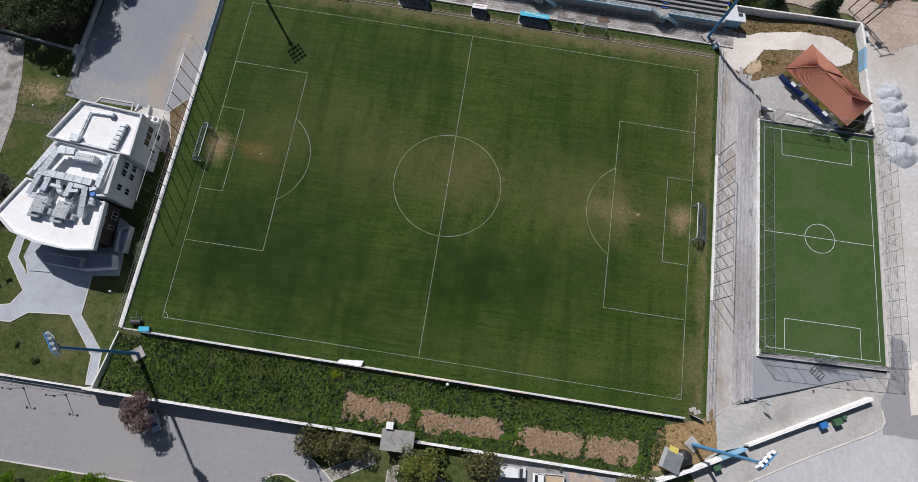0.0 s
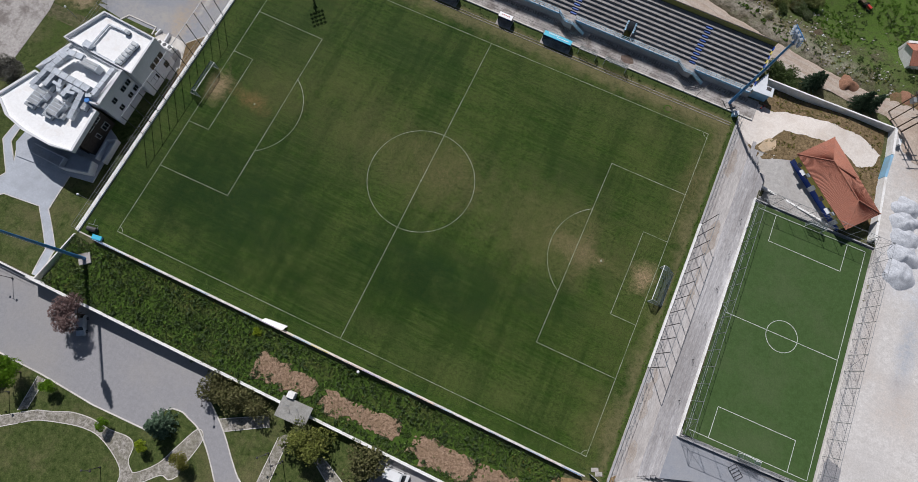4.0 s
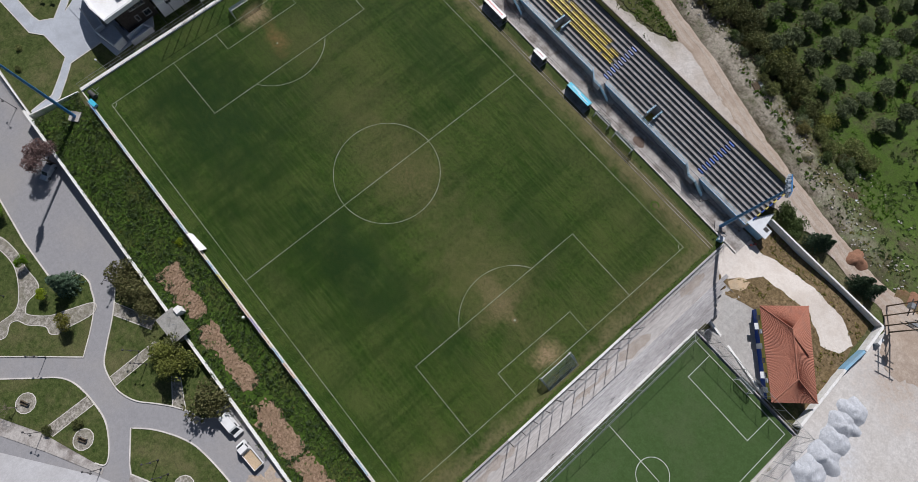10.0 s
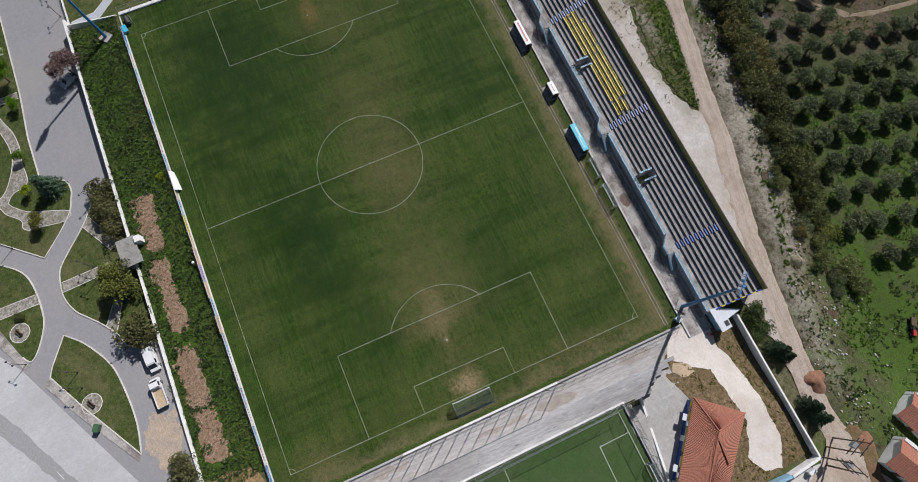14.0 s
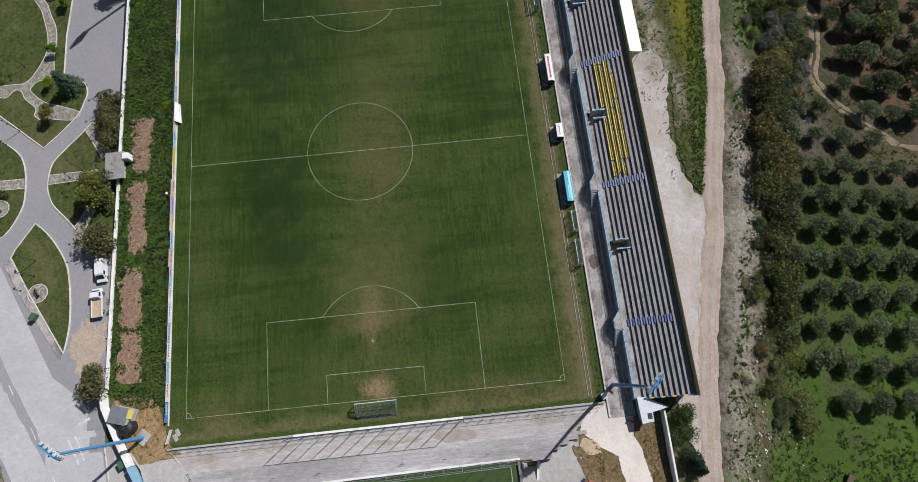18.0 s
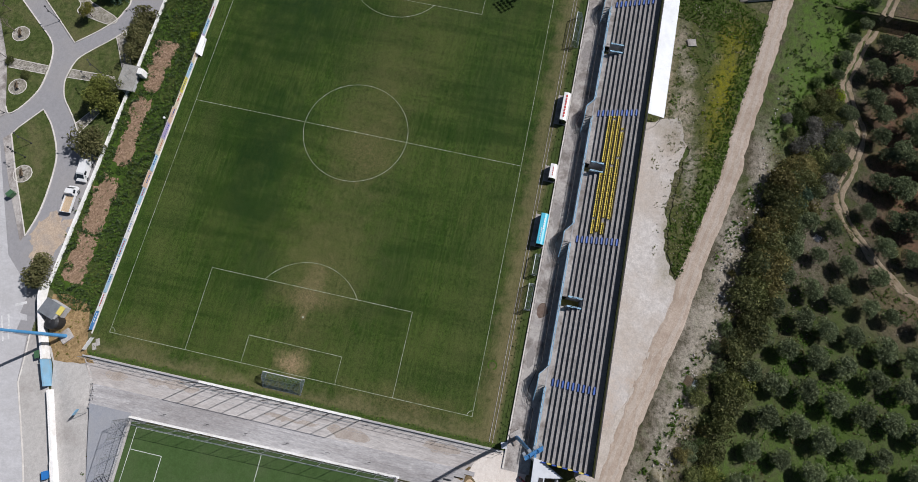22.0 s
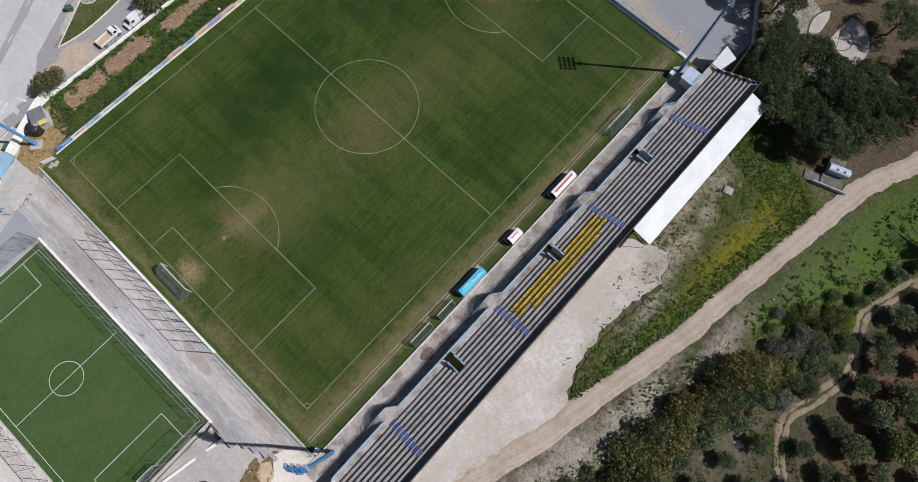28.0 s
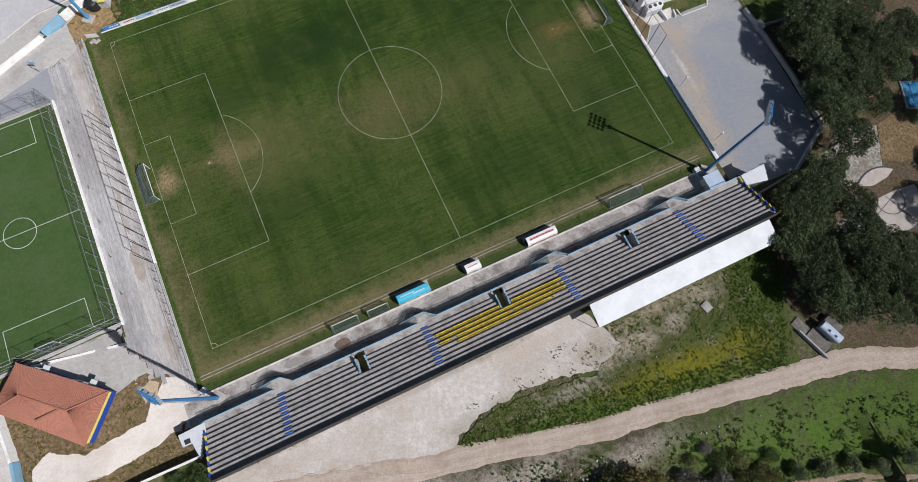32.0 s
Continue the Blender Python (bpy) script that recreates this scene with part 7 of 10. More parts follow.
def mound(name, x, y, r, h, material, label, seed, stretch=1.0):
    geo, n, rings = Geo(), 26, 9
    verts = [(0, 0, h)]
    for i in range(1, rings + 1):
        d = i / rings
        for j in range(n):
            a = 6.28318 * j / n
            w = r * d * (1 + 0.45 * noise.noise((math.cos(a) * 1.4, math.sin(a) * 1.4, seed)))
            z = h * (1 - d * d) ** 1.3 + 0.4 * h * noise.noise((w * math.cos(a) * 0.9, w * math.sin(a) * 0.9, seed + 4)) * (1 - d) - (0.05 if i == rings else 0)
            verts.append((w * math.cos(a), stretch * w * math.sin(a), z))
    faces = [(0, 1 + j, 1 + (j + 1) % n) for j in range(n)]
    for i in range(rings - 1):
        faces += [(1 + i * n + j, 1 + (i + 1) * n + j, 1 + (i + 1) * n + (j + 1) % n, 1 + i * n + (j + 1) % n) for j in range(n)]
    geo.add(verts, faces)
    ob = solid(name, geo, material, label, "heap", smooth=True)
    ob.location = (x, y, height(x, y) + 0.02)
    return ob


for i, (x, y, r, h) in enumerate(((91.5, 36.1, 2.9, 1.2), (91.7, 33.0, 3.0, 1.2), (92.5, 29.6, 3.1, 1.2), (92.9, 26.0, 3.2, 1.3), (92.9, 21.9, 3.5, 1.3))):
    mound("marble_mound", x, y, r, h, HEAP, "heap of crushed white marble on gravel", 1.0 + i, 0.9)
mound("earth_mound", 73.8, 59.7, 2.2, 1.1, EARTH_HEAP, "heap of reddish earth beside the track", 9.0)
mound("earth_mound", 86.3, 61.8, 1.5, 0.4, EARTH_HEAP, "heap of reddish earth beside the track", 11.0, 1.6)
mound("grey_heap", 52.9, 69.8, 1.5, 0.7, RUBBLE, "small heap of pale rubble on the bank", 13.0)


def farm_house(x, y, turn, w, d, label):
    ob = thing("farm_house", (x, y, height(x, y)), turn, label, "house")
    part("wall", Geo().block(0, 0, 0, w, d, 2.7), WALL, ob)
    geo = Geo()
    for s in (-1, 1):
        a = [Vector((-w / 2 - 0.3, s * (d / 2 + 0.4), 2.6)), Vector((w / 2 + 0.3, s * (d / 2 + 0.4), 2.6)), Vector((w / 2 + 0.3, 0, 4.0)), Vector((-w / 2 - 0.3, 0, 4.0))]
        n = round(w / 0.35)
        for i in range(n):
            p, q, r, t = a[0].lerp(a[1], i / n), a[0].lerp(a[1], (i + 0.6) / n), a[3].lerp(a[2], i / n), a[3].lerp(a[2], (i + 0.6) / n)
            m0, m1 = p.lerp(q, 0.5) + Vector((0, 0, 0.09)), r.lerp(t, 0.5) + Vector((0, 0, 0.09))
            geo.add([p, m0, q, r, m1, t], [(0, 1, 4, 3), (1, 2, 5, 4)])
        part("roof", Geo().add(a + [p - Vector((0, 0, 0.1)) for p in a], [(0, 1, 2, 3), (7, 6, 5, 4), (0, 4, 5, 1), (1, 5, 6, 2), (3, 7, 4, 0)]), TILE, ob, "red tiled roof slope")
        part("gable", Geo().add([(s * w / 2, -d / 2, 2.7), (s * w / 2, d / 2, 2.7), (s * w / 2, 0, 3.95), (s * (w / 2 - 0.1), -d / 2, 2.7), (s * (w / 2 - 0.1), d / 2, 2.7), (s * (w / 2 - 0.1), 0, 3.95)], [(0, 1, 2), (5, 4, 3)]), WALL, ob)
    tagged(part("roof_tiling", geo, TILE, ob), "rows of red roof tiles", kind="stuff")
    part("parapet", Geo().block(0, d / 2 + 0.5, 0, w, 0.6, 2.9), WALL, ob)
    part("door", Geo().block(0, -d / 2 - 0.02, 0, 1.0, 0.08, 2.05), WOOD, ob)
    return ob


farm_house(87.2, 73.4, 20, 7.0, 5.0, "small old house with red tiles and white walls")
farm_house(91.7, 65.4, 25, 6.0, 5.0, "small old outhouse with red tiles")
ob = thing("farm_tractor", (73.8, 84.6, height(73.8, 84.6)), -35, "rusty red farm trailer and tractor in the meadow", "tractor")
ob.scale = (0.72, 0.72, 0.72)
part("bonnet", Geo().block(1.4, 0, 0.7, 1.6, 0.8, 0.7), RED_PAINT, ob)
part("seat", Geo().block(0.2, 0, 0.7, 0.7, 0.6, 0.5), BLACK, ob)
part("bed", Geo().block(-1.8, 0, 0.7, 2.4, 1.4, 0.45), WOOD, ob)
for x, y, r in ((2.0, -0.7, 0.4), (2.0, 0.7, 0.4), (0.3, -0.8, 0.65), (0.3, 0.8, 0.65), (-2.0, -0.8, 0.4), (-2.0, 0.8, 0.4)):
    part("wheel", Geo().tube((x, y - 0.14, r), (x, y + 0.14, r), r, None, 14), TYRE, ob)
for x, y, t in ((64.8, 70.5, -40), (35.0, 73.9, 70)):
    ob = thing("pallet", (x, y, height(x, y) + 0.06), t, "weathered wooden pallets lying on the bank", "pallet")
    for k in range(5):
        part("board", Geo().block(0, -0.8 + 0.4 * k, 0.1, 1.4, 0.28, 0.03), WOOD, ob)
    for k in (-0.6, 0, 0.6):
        part("bearer", Geo().block(k, 0, 0, 0.1, 1.9, 0.1), WOOD, ob)
    part("sheet", Geo().block(1.4, 0.1, 0, 1.0, 1.7, 0.08), SHEET, ob)
ob = thing("scooter", (58.4, 46.3, 0.1), 60, "red scooter parked in the kiosk's shade", "scooter")
part("body", Geo().block(0, 0, 0.25, 1.1, 0.35, 0.4), RED_PAINT, ob)
part("seat", Geo().block(-0.2, 0, 0.65, 0.6, 0.3, 0.12), BLACK, ob)
part("handlebar", Geo().tube((0.5, -0.3, 1.0), (0.5, 0.3, 1.0), 0.03).tube((0.55, 0, 0.3), (0.5, 0, 1.0), 0.04), IRON, ob)
for x in (-0.55, 0.6):
    part("wheel", Geo().tube((x, -0.06, 0.22), (x, 0.06, 0.22), 0.22, None, 12), TYRE, ob)

# ---- south-east corner ----
ob = thing("transformer_hut", (47.7, -46.0, -0.2), -17, "grey utility hut with a yellow roof patch", "hut")
part("wall", Geo().block(0, 0, 0, 2.6, 3.6, 2.5), WALL_GREY, ob)
part("roof", Geo().block(0, -0.2, 2.5, 3.0, 3.4, 0.12), STEEL, ob, "grey sheet roof")
part("roof_patch", Geo().block(-0.6, 1.85, 2.52, 1.6, 1.0, 0.12), YELLOW_PAINT, ob, "yellow roof panel")
ob = thing("water_tank", (50.0, -45.2, -0.2), 0, "black plastic water tank beside the hut", "tank")
part("body", Geo().tube((0, 0, 0), (0, 0, 2.0), 1.35, None, 18), BLACK, ob)
part("dome", Geo().ball((0, 0, 2.0), 1.35, 18, 0.4), BLACK, ob)
part("cap", Geo().tube((0, 0, 2.45), (0, 0, 2.65), 0.25, None, 10), IRON, ob)


def wall_run(name, pts, w, top, material, label, base=0.4):
    for a, b in zip(pts, pts[1:]):
        d = math.hypot(b[0] - a[0], b[1] - a[1])
        ox, oy = -(b[1] - a[1]) / d * w / 2, (b[0] - a[0]) / d * w / 2
        low = min(height(a[0] + ox, a[1] + oy), height(a[0] - ox, a[1] - oy), height(b[0] - ox, b[1] - oy)) - base
        solid(name, Geo().prism([(a[0] - ox, a[1] - oy), (b[0] - ox, b[1] - oy), (b[0] + ox, b[1] + oy), (a[0] + ox, a[1] + oy)], low, top), material, label, "wall", "structure")


wall_run("wall_street", [(43.4, -50.0), (46.0, -49.6), (51.5, -47.1), (56.7, -44.4)], 0.45, 1.9, WALL, "whitewashed street wall")
wall_run("gate_street", [(56.8, -44.4), (61.2, -42.0)], 0.3, 2.1, LIGHT_BLUE, "light blue sheet metal gate")
sloped_wall("wall_forecourt", (61.7, -41.4, -0.3, 1.6), (72.9, -35.5, 0.3, 2.3), 0.4, WALL, "long whitewashed wall of the forecourt")
sloped_wall("wall_forecourt", (72.92, -35.5, 0.3, 2.3), (84.0, -29.6, 1.0, 3.0), 0.6, WALL, "long whitewashed wall of the forecourt")
fence("yard_rail", (59.0, -34.4), (61.9, -32.7), 1.1, 1.0, IRON, (0.5, 1.0), "dark rail at the edge of the concrete strip", "railing", 0.03)
fence("yard_rail", (61.9, -32.7), (72.1, -29.0), 0.5, 2.0, STEEL, (1.0,), "low rail across the forecourt", "railing", 0.03)
for x, y, t, m, s in ((75.2, -35.7, 27, BLUE_BIN, 1.0), (77.7, -34.7, 27, GREEN_BIN, 1.1), (79.2, -33.7, 27, GREEN_BIN, 0.6), (56.2, -46.0, 30, GREEN_BIN, 1.0), (27.7, -64.7, -30, GREEN_BIN, 1.0)):
    ob = thing("waste_container", (x, y, height(x, y) + 0.12), t, ("blue" if m is BLUE_BIN else "green") + " plastic waste container with a lid, on the pavement", "bin", "waste containers")
    part("body", Geo().prism([(-0.6 * s, -0.42 * s), (0.6 * s, -0.42 * s), (0.6 * s, 0.42 * s), (-0.6 * s, 0.42 * s)], 0.15, 1.1 * s, -0.12), m, ob)
    part("lid", Geo().block(0, 0, 1.1 * s, 1.42 * s, 1.0 * s, 0.12), m, ob)
    for a in (-0.5 * s, 0.5 * s):
        part("wheel", Geo().tube((a, -0.4 * s, 0.1), (a, -0.3 * s, 0.1), 0.1, None, 8), TYRE, ob)

# ---- the wall above the street, hut, trees and vehicles ----
for x0, x1 in ((-59.5, -40), (-40, -20), (-20, -4.1), (0.9, 10.2), (10.2, 27), (27, 43.4)):
    solid("wall_south", Geo().box(x0, x1, WALL_Y - 0.25, WALL_Y + 0.2, -4.5, 0.32 + 0.1 * smooth_step(0, 36, (x0 + x1) / 2)), WALL, "whitewashed retaining wall above the street", "wall", "structure")
solid("wall_south_west", Geo().box(-140, -59.5, WALL_Y - 0.3, WALL_Y, -6, -1.85), WALL, "whitewashed garden wall above the street", "wall", "structure")
fence("garden_rail", (-120.1, -50.7), (-60.0, -50.7), 1.0, 3.0, STEEL, (0.5, 1.0), "steel rail along the street", "railing", 0.03, -3.0)
wall_run("wall_garden", [(-58.0, -49.6), (-56.3, -39.0)], 0.24, 0.1, WALL, "low white wall between lawn and weeds")
ob = thing("utility_hut", (-1.6, -49.7, -1.2), 2, "small concrete hut with a grey flat roof on the wall", "hut")
part("wall", Geo().block(0, -0.4, -0.6, 4.9, 2.9, 3.0), WALL_GREY, ob)
part("roof", Geo().block(0, -0.4, 2.4, 5.9, 3.7, 0.22), ROOF_SLAB, ob, "grey concrete flat roof")
part("turret", Geo().block(-1.7, 2.0, 0.2, 1.3, 1.1, 2.9), WALL, ob, "white raised block")
part("door", Geo().block(1.2, -1.87, -0.6, 0.9, 0.06, 2.0), LIGHT_BLUE, ob)
for x in (-1.3, 0.5):
    part("mast", Geo().tube((x, 0.2, 2.6), (x, 0.2, 4.4), 0.035).tube((x - 0.4, 0.2, 4.1), (x + 0.4, 0.2, 4.1), 0.02), STEEL, ob)


def wheels(ob, xs, w, r):
    for x in xs:
        for s in (-w, w):
            wheel = part("wheel", Geo().tube((x, s - 0.1, r), (x, s + 0.1, r), r, None, 16), TYRE, ob)
            part("rim", Geo().tube((x, s - 0.11, r), (x, s + 0.11, r), r * 0.55, None, 10), STEEL, wheel)


def hull(profile, w, top_in=0.12, belt=0.95):
    """A body shell from a side profile, narrowing above the belt."""
    geo = Geo()
    n = len(profile)
    ring = lambda s: [(x, s * (w - (top_in if z > belt else 0.0)), z) for x, z in profile]
    geo.add(ring(-1) + ring(1), [tuple(range(n - 1, -1, -1)), tuple(range(n, 2 * n))] + [(i, (i + 1) % n, n + (i + 1) % n, n + i) for i in range(n)])
    return geo


van = thing("delivery_van", (19.8, -52.4, height(19.8, -52.4) + 0.03), 4, "white panel van parked by the wall", "van")
part("body", hull([(-2.3, 0.4), (2.3, 0.4), (2.35, 0.95), (1.75, 1.1), (1.05, 1.75), (0.8, 1.9), (-2.2, 1.9), (-2.35, 1.6)], 0.88, 0.08), WHITE_PAINT, van)
part("windscreen", Geo().add([(1.78, -0.72, 1.12), (1.78, 0.72, 1.12), (1.12, 0.68, 1.74), (1.12, -0.68, 1.74)], [(0, 1, 2, 3)]), GLASS, van)
part("rear_window", Geo().box(-2.37, -2.3, -0.6, 0.6, 1.15, 1.6), GLASS, van)
for s in (-1, 1):
    part("side_window", Geo().box(0.2, 1.0, s * 0.8 - 0.03, s * 0.8 + 0.03, 1.15, 1.65), GLASS, van)
    part("headlight", Geo().box(2.28, 2.38, s * 0.62 - 0.15, s * 0.62 + 0.15, 0.7, 0.88), LAMP_GLASS, van)
    part("mirror", Geo().box(1.25, 1.4, s * 1.0 - 0.08, s * 1.0 + 0.08, 1.1, 1.28), BLACK, van)
wheels(van, (-1.5, 1.5), 0.82, 0.32)
truck = thing("pickup_truck", (26.4, -52.7, height(26.4, -52.7) + 0.03), 184, "white pickup truck with an open sandy load bed", "truck")
part("cab", hull([(1.0, 0.45), (2.9, 0.45), (2.95, 1.05), (2.6, 1.2), (2.15, 1.85), (1.15, 1.9), (1.0, 1.6)], 0.9, 0.1), WHITE_PAINT, truck)
part("windscreen", Geo().add([(2.62, -0.72, 1.22), (2.62, 0.72, 1.22), (2.2, 0.68, 1.82), (2.2, -0.68, 1.82)], [(0, 1, 2, 3)]), GLASS, truck)
bed = part("load_bed", Geo().box(-2.6, 0.9, -0.95, 0.95, 0.75, 0.85), WHITE_PAINT, truck)
for b in ((-2.6, 0.9, -1.0, -0.93), (-2.6, 0.9, 0.93, 1.0), (-2.66, -2.6, -1.0, 1.0), (0.86, 0.93, -1.0, 1.0)):
    part("side_board", Geo().box(*b, 0.72, 1.25), WHITE_PAINT, bed)
part("load", Geo().box(-2.5, 0.8, -0.9, 0.9, 0.86, 0.95), TAN, truck, "sandy brown load floor")
part("chassis", Geo().box(-2.4, 2.7, -0.5, 0.5, 0.4, 0.75), BLACK, truck)
for s in (-1, 1):
    part("headlight", Geo().box(2.88, 2.97, s * 0.65 - 0.15, s * 0.65 + 0.15, 0.7, 0.9), LAMP_GLASS, truck)
    part("side_window", Geo().box(1.3, 2.1, s * 0.82 - 0.03, s * 0.82 + 0.03, 1.2, 1.7), GLASS, truck)
wheels(truck, (-1.6, 2.0), 0.82, 0.36)
car = thing("parked_car", (-46.4, -53.7, height(-46.6, -54) + 0.03), -60, "silver hatchback parked under the purple tree", "car")
part("body", hull([(-1.9, 0.35), (1.95, 0.35), (2.0, 0.75), (1.0, 0.95), (0.35, 1.42), (-1.2, 1.45), (-1.85, 1.0)], 0.82, 0.14, 0.9), DUCT, car)
part("windscreen", Geo().add([(1.0, -0.64, 0.98), (1.0, 0.64, 0.98), (0.38, 0.6, 1.42), (0.38, -0.6, 1.42)], [(0, 1, 2, 3)]), GLASS, car)
part("rear_window", Geo().add([(-1.86, -0.6, 1.02), (-1.86, 0.6, 1.02), (-1.24, 0.58, 1.45), (-1.24, -0.58, 1.45)], [(3, 2, 1, 0)]), GLASS, car)
for s in (-1, 1):
    part("headlight", Geo().box(1.9, 2.0, s * 0.6 - 0.15, s * 0.6 + 0.15, 0.6, 0.75), LAMP_GLASS, car)
wheels(car, (-1.25, 1.25), 0.76, 0.3)


def street_lamp(x, y, turn, tall=4.2, arms=2):
    ob = thing("street_lamp", (x, y, height(x, y) + 0.1), turn, "dark iron park lamp with globe heads", "street lamp", "park lamps")
    part("pole", Geo().tube((0, 0, 0), (0, 0, tall), 0.07, 0.05), IRON, ob)
    part("foot", Geo().tube((0, 0, 0), (0, 0, 0.3), 0.14, None, 8), IRON, ob)
    for s in ((-1, 1) if arms == 2 else (1,)):
        arm = part("arm", Geo().tube((0, 0, tall - 0.1), (s * 0.75, 0, tall + 0.05), 0.035), IRON, ob)
        part("globe", Geo().ball((s * 0.75, 0, tall - 0.1), 0.2, 10), IRON, arm)
    return ob


for x, y, t in ((-29.1, -73.5, 20), (-13.4, -73.0, 50), (-17.1, -55.3, 120), (-2.9, -58.8, 45), (0.1, -58.9, 45), (14.6, -56.2, 100), (-1.7, -79.9, 30), (16.2, -66.2, 60), (10.8, -74.9, 40), (-51.7, -69.6, 0), (19.4, -66.0, 60), (-72.0, -51.8, 0), (-64.0, -51.8, 0)):
    street_lamp(x, y, t)
for x, y, t in ((-58.9, -2.6, 0), (-59.6, -32.1, 0), (-83.3, 9.3, 0), (-86.4, 2.2, 0), (-84.4, -15.7, 0), (-59.4, 23.1, 0), (-59.4, 37.4, 0)):
    ob = thing("garden_lamp", (x, y, height(x, y)), t, "slim garden lamp with a white globe", "street lamp", "garden lamps")
    part("pole", Geo().tube((0, 0, 0), (0, 0, 3.6), 0.05), STEEL, ob)
    part("globe", Geo().ball((0, 0, 3.8), 0.24, 12), WHITE_PAINT, ob)


def bench(x, y, turn):
    zone("bench_pad", [(x + 1.9 * math.cos(a), y + 1.9 * math.sin(a)) for a in np.linspace(0, 6.28, 14)[:-1]], 0.135, PAVING, "round stone bench place in the lawn", "path")
    kerb([(x + 1.9 * math.cos(a), y + 1.9 * math.sin(a)) for a in np.linspace(0, 6.28, 14)[:-1]], 0.14, 0.17, True)
    ob = thing("park_bench", (x, y, height(x, y) + 0.135), turn, "wooden slat bench on a paved round", "bench", "park benches")
    for k in range(4):
        part("slat", Geo().box(-0.85, 0.85, -0.3 + 0.16 * k, -0.18 + 0.16 * k, 0.42, 0.46), WOOD, ob)
    for k in range(3):
        part("back_slat", Geo().box(-0.85, 0.85, 0.36, 0.4, 0.55 + 0.15 * k, 0.66 + 0.15 * k), WOOD, ob)
    for s in (-0.7, 0.7):
        part("leg", Geo().box(s - 0.04, s + 0.04, -0.3, 0.4, 0, 0.42), CONCRETE_W, ob)


bench(-8.3, -80.0, 30)
bench(4.3, -74.9, 30)
bench(23.0, -65.0, 30)

# small things round the pitch and yards
plant("bush", -15.0, -40.6, 0.4, LIME, 2, "small_shrub", "bright yellow-green shrub among the weeds")
ob = thing("round_lamp", (5.7, -39.1, 0), 0, "white round lamp on a short post behind the boards", "lamp")
part("post", Geo().tube((0, 0, -0.6), (0, 0, 1.7), 0.04), STEEL, ob)
part("globe", Geo().ball((0, 0, 1.85), 0.28, 12, 0.6), WHITE_PAINT, ob)
ob = thing("basketball_hoop", (63.9, -33.6, height(63.9, -33.6) + 0.03), -20, "small light blue basketball board on a post", "hoop")
part("post", Geo().tube((0, 0.4, 0), (0, 0.4, 2.6), 0.05), STEEL, ob)
part("arm", Geo().tube((0, 0.4, 2.5), (0, 0, 2.5), 0.04), STEEL, ob)
part("backboard", Geo().box(-0.6, 0.6, -0.06, 0.0, 2.1, 2.9), LIGHT_BLUE, ob)
part("rim", Geo().tube((-0.22, -0.3, 2.3), (0.22, -0.3, 2.3), 0.02).tube((-0.22, -0.06, 2.3), (-0.22, -0.3, 2.3), 0.02).tube((0.22, -0.06, 2.3), (0.22, -0.3, 2.3), 0.02), RED_PAINT, ob)
ob = thing("barrier_beam", (101.2, -17.1, height(101, -17) + 0.02), 28, "red steel beam lying on the gravel", "beam")
part("beam", Geo().beam((-1.3, 0, 0.15), (1.3, 0, 0.15), 0.3, 0.3), RED_PAINT, ob)
ob = thing("gate_rack", (74.4, -26.4, 1.64), -40, "dark iron grid leaning in the yard", "rack")
for k in range(5):
    part("bar", Geo().tube((-1.2 + 0.6 * k, -0.8, 0.1), (-1.2 + 0.6 * k, 0.8, 0.1), 0.04), IRON, ob)
for k in (-0.8, 0.8):
    part("rail", Geo().tube((-1.2, k, 0.1), (1.2, k, 0.1), 0.04), IRON, ob)
for k, (x, y) in enumerate(((-86.2, -31.2), (-84.6, -29.6))):
    ob = thing("flag_pole", (x, y, height(x, y)), 30, "white flag pole with a blue and white flag", "flag pole", "flag poles")
    part("pole", Geo().tube((0, 0, 0), (0, 0, 5.2), 0.05, 0.03), WHITE_PAINT, ob)
    part("flag", Geo().add([(0, 0, 5.1), (0.5, 0.12, 5.05), (1.1, -0.05, 5.0), (1.1, -0.05, 4.3), (0.5, 0.12, 4.3), (0, 0, 4.35), (0, 0.03, 5.1), (0.5, 0.15, 5.05), (1.1, -0.02, 5.0), (1.1, -0.02, 4.3), (0.5, 0.15, 4.3), (0, 0.03, 4.35)], [(0, 1, 4, 5), (1, 2, 3, 4), (11, 10, 7, 6), (10, 9, 8, 7)]), WHITE_PAINT if k == 0 else BLUE, ob)
ob = thing("air_conditioner", (-63.4, 3.9, -1.25), -3, "white condenser with three fans behind the office", "air conditioner")
part("casing", Geo().box(-1.9, 1.9, -0.5, 0.5, 0.1, 1.3), WHITE_PAINT, ob)
for k in (-1.25, 0.0, 1.25):
    part("fan", Geo().tube((k, 0, 1.3), (k, 0, 1.36), 0.42, None, 14), IRON, ob)
mound("rubble_mound", -0.1, 99.1, 0.9, 0.3, GRAVEL, "small heap of pale rubble in the orchard", 21.0)
mound("rubble_mound", 31.9, 85.9, 1.1, 0.3, GRAVEL, "small heap of pale rubble beside the scrub", 22.0)

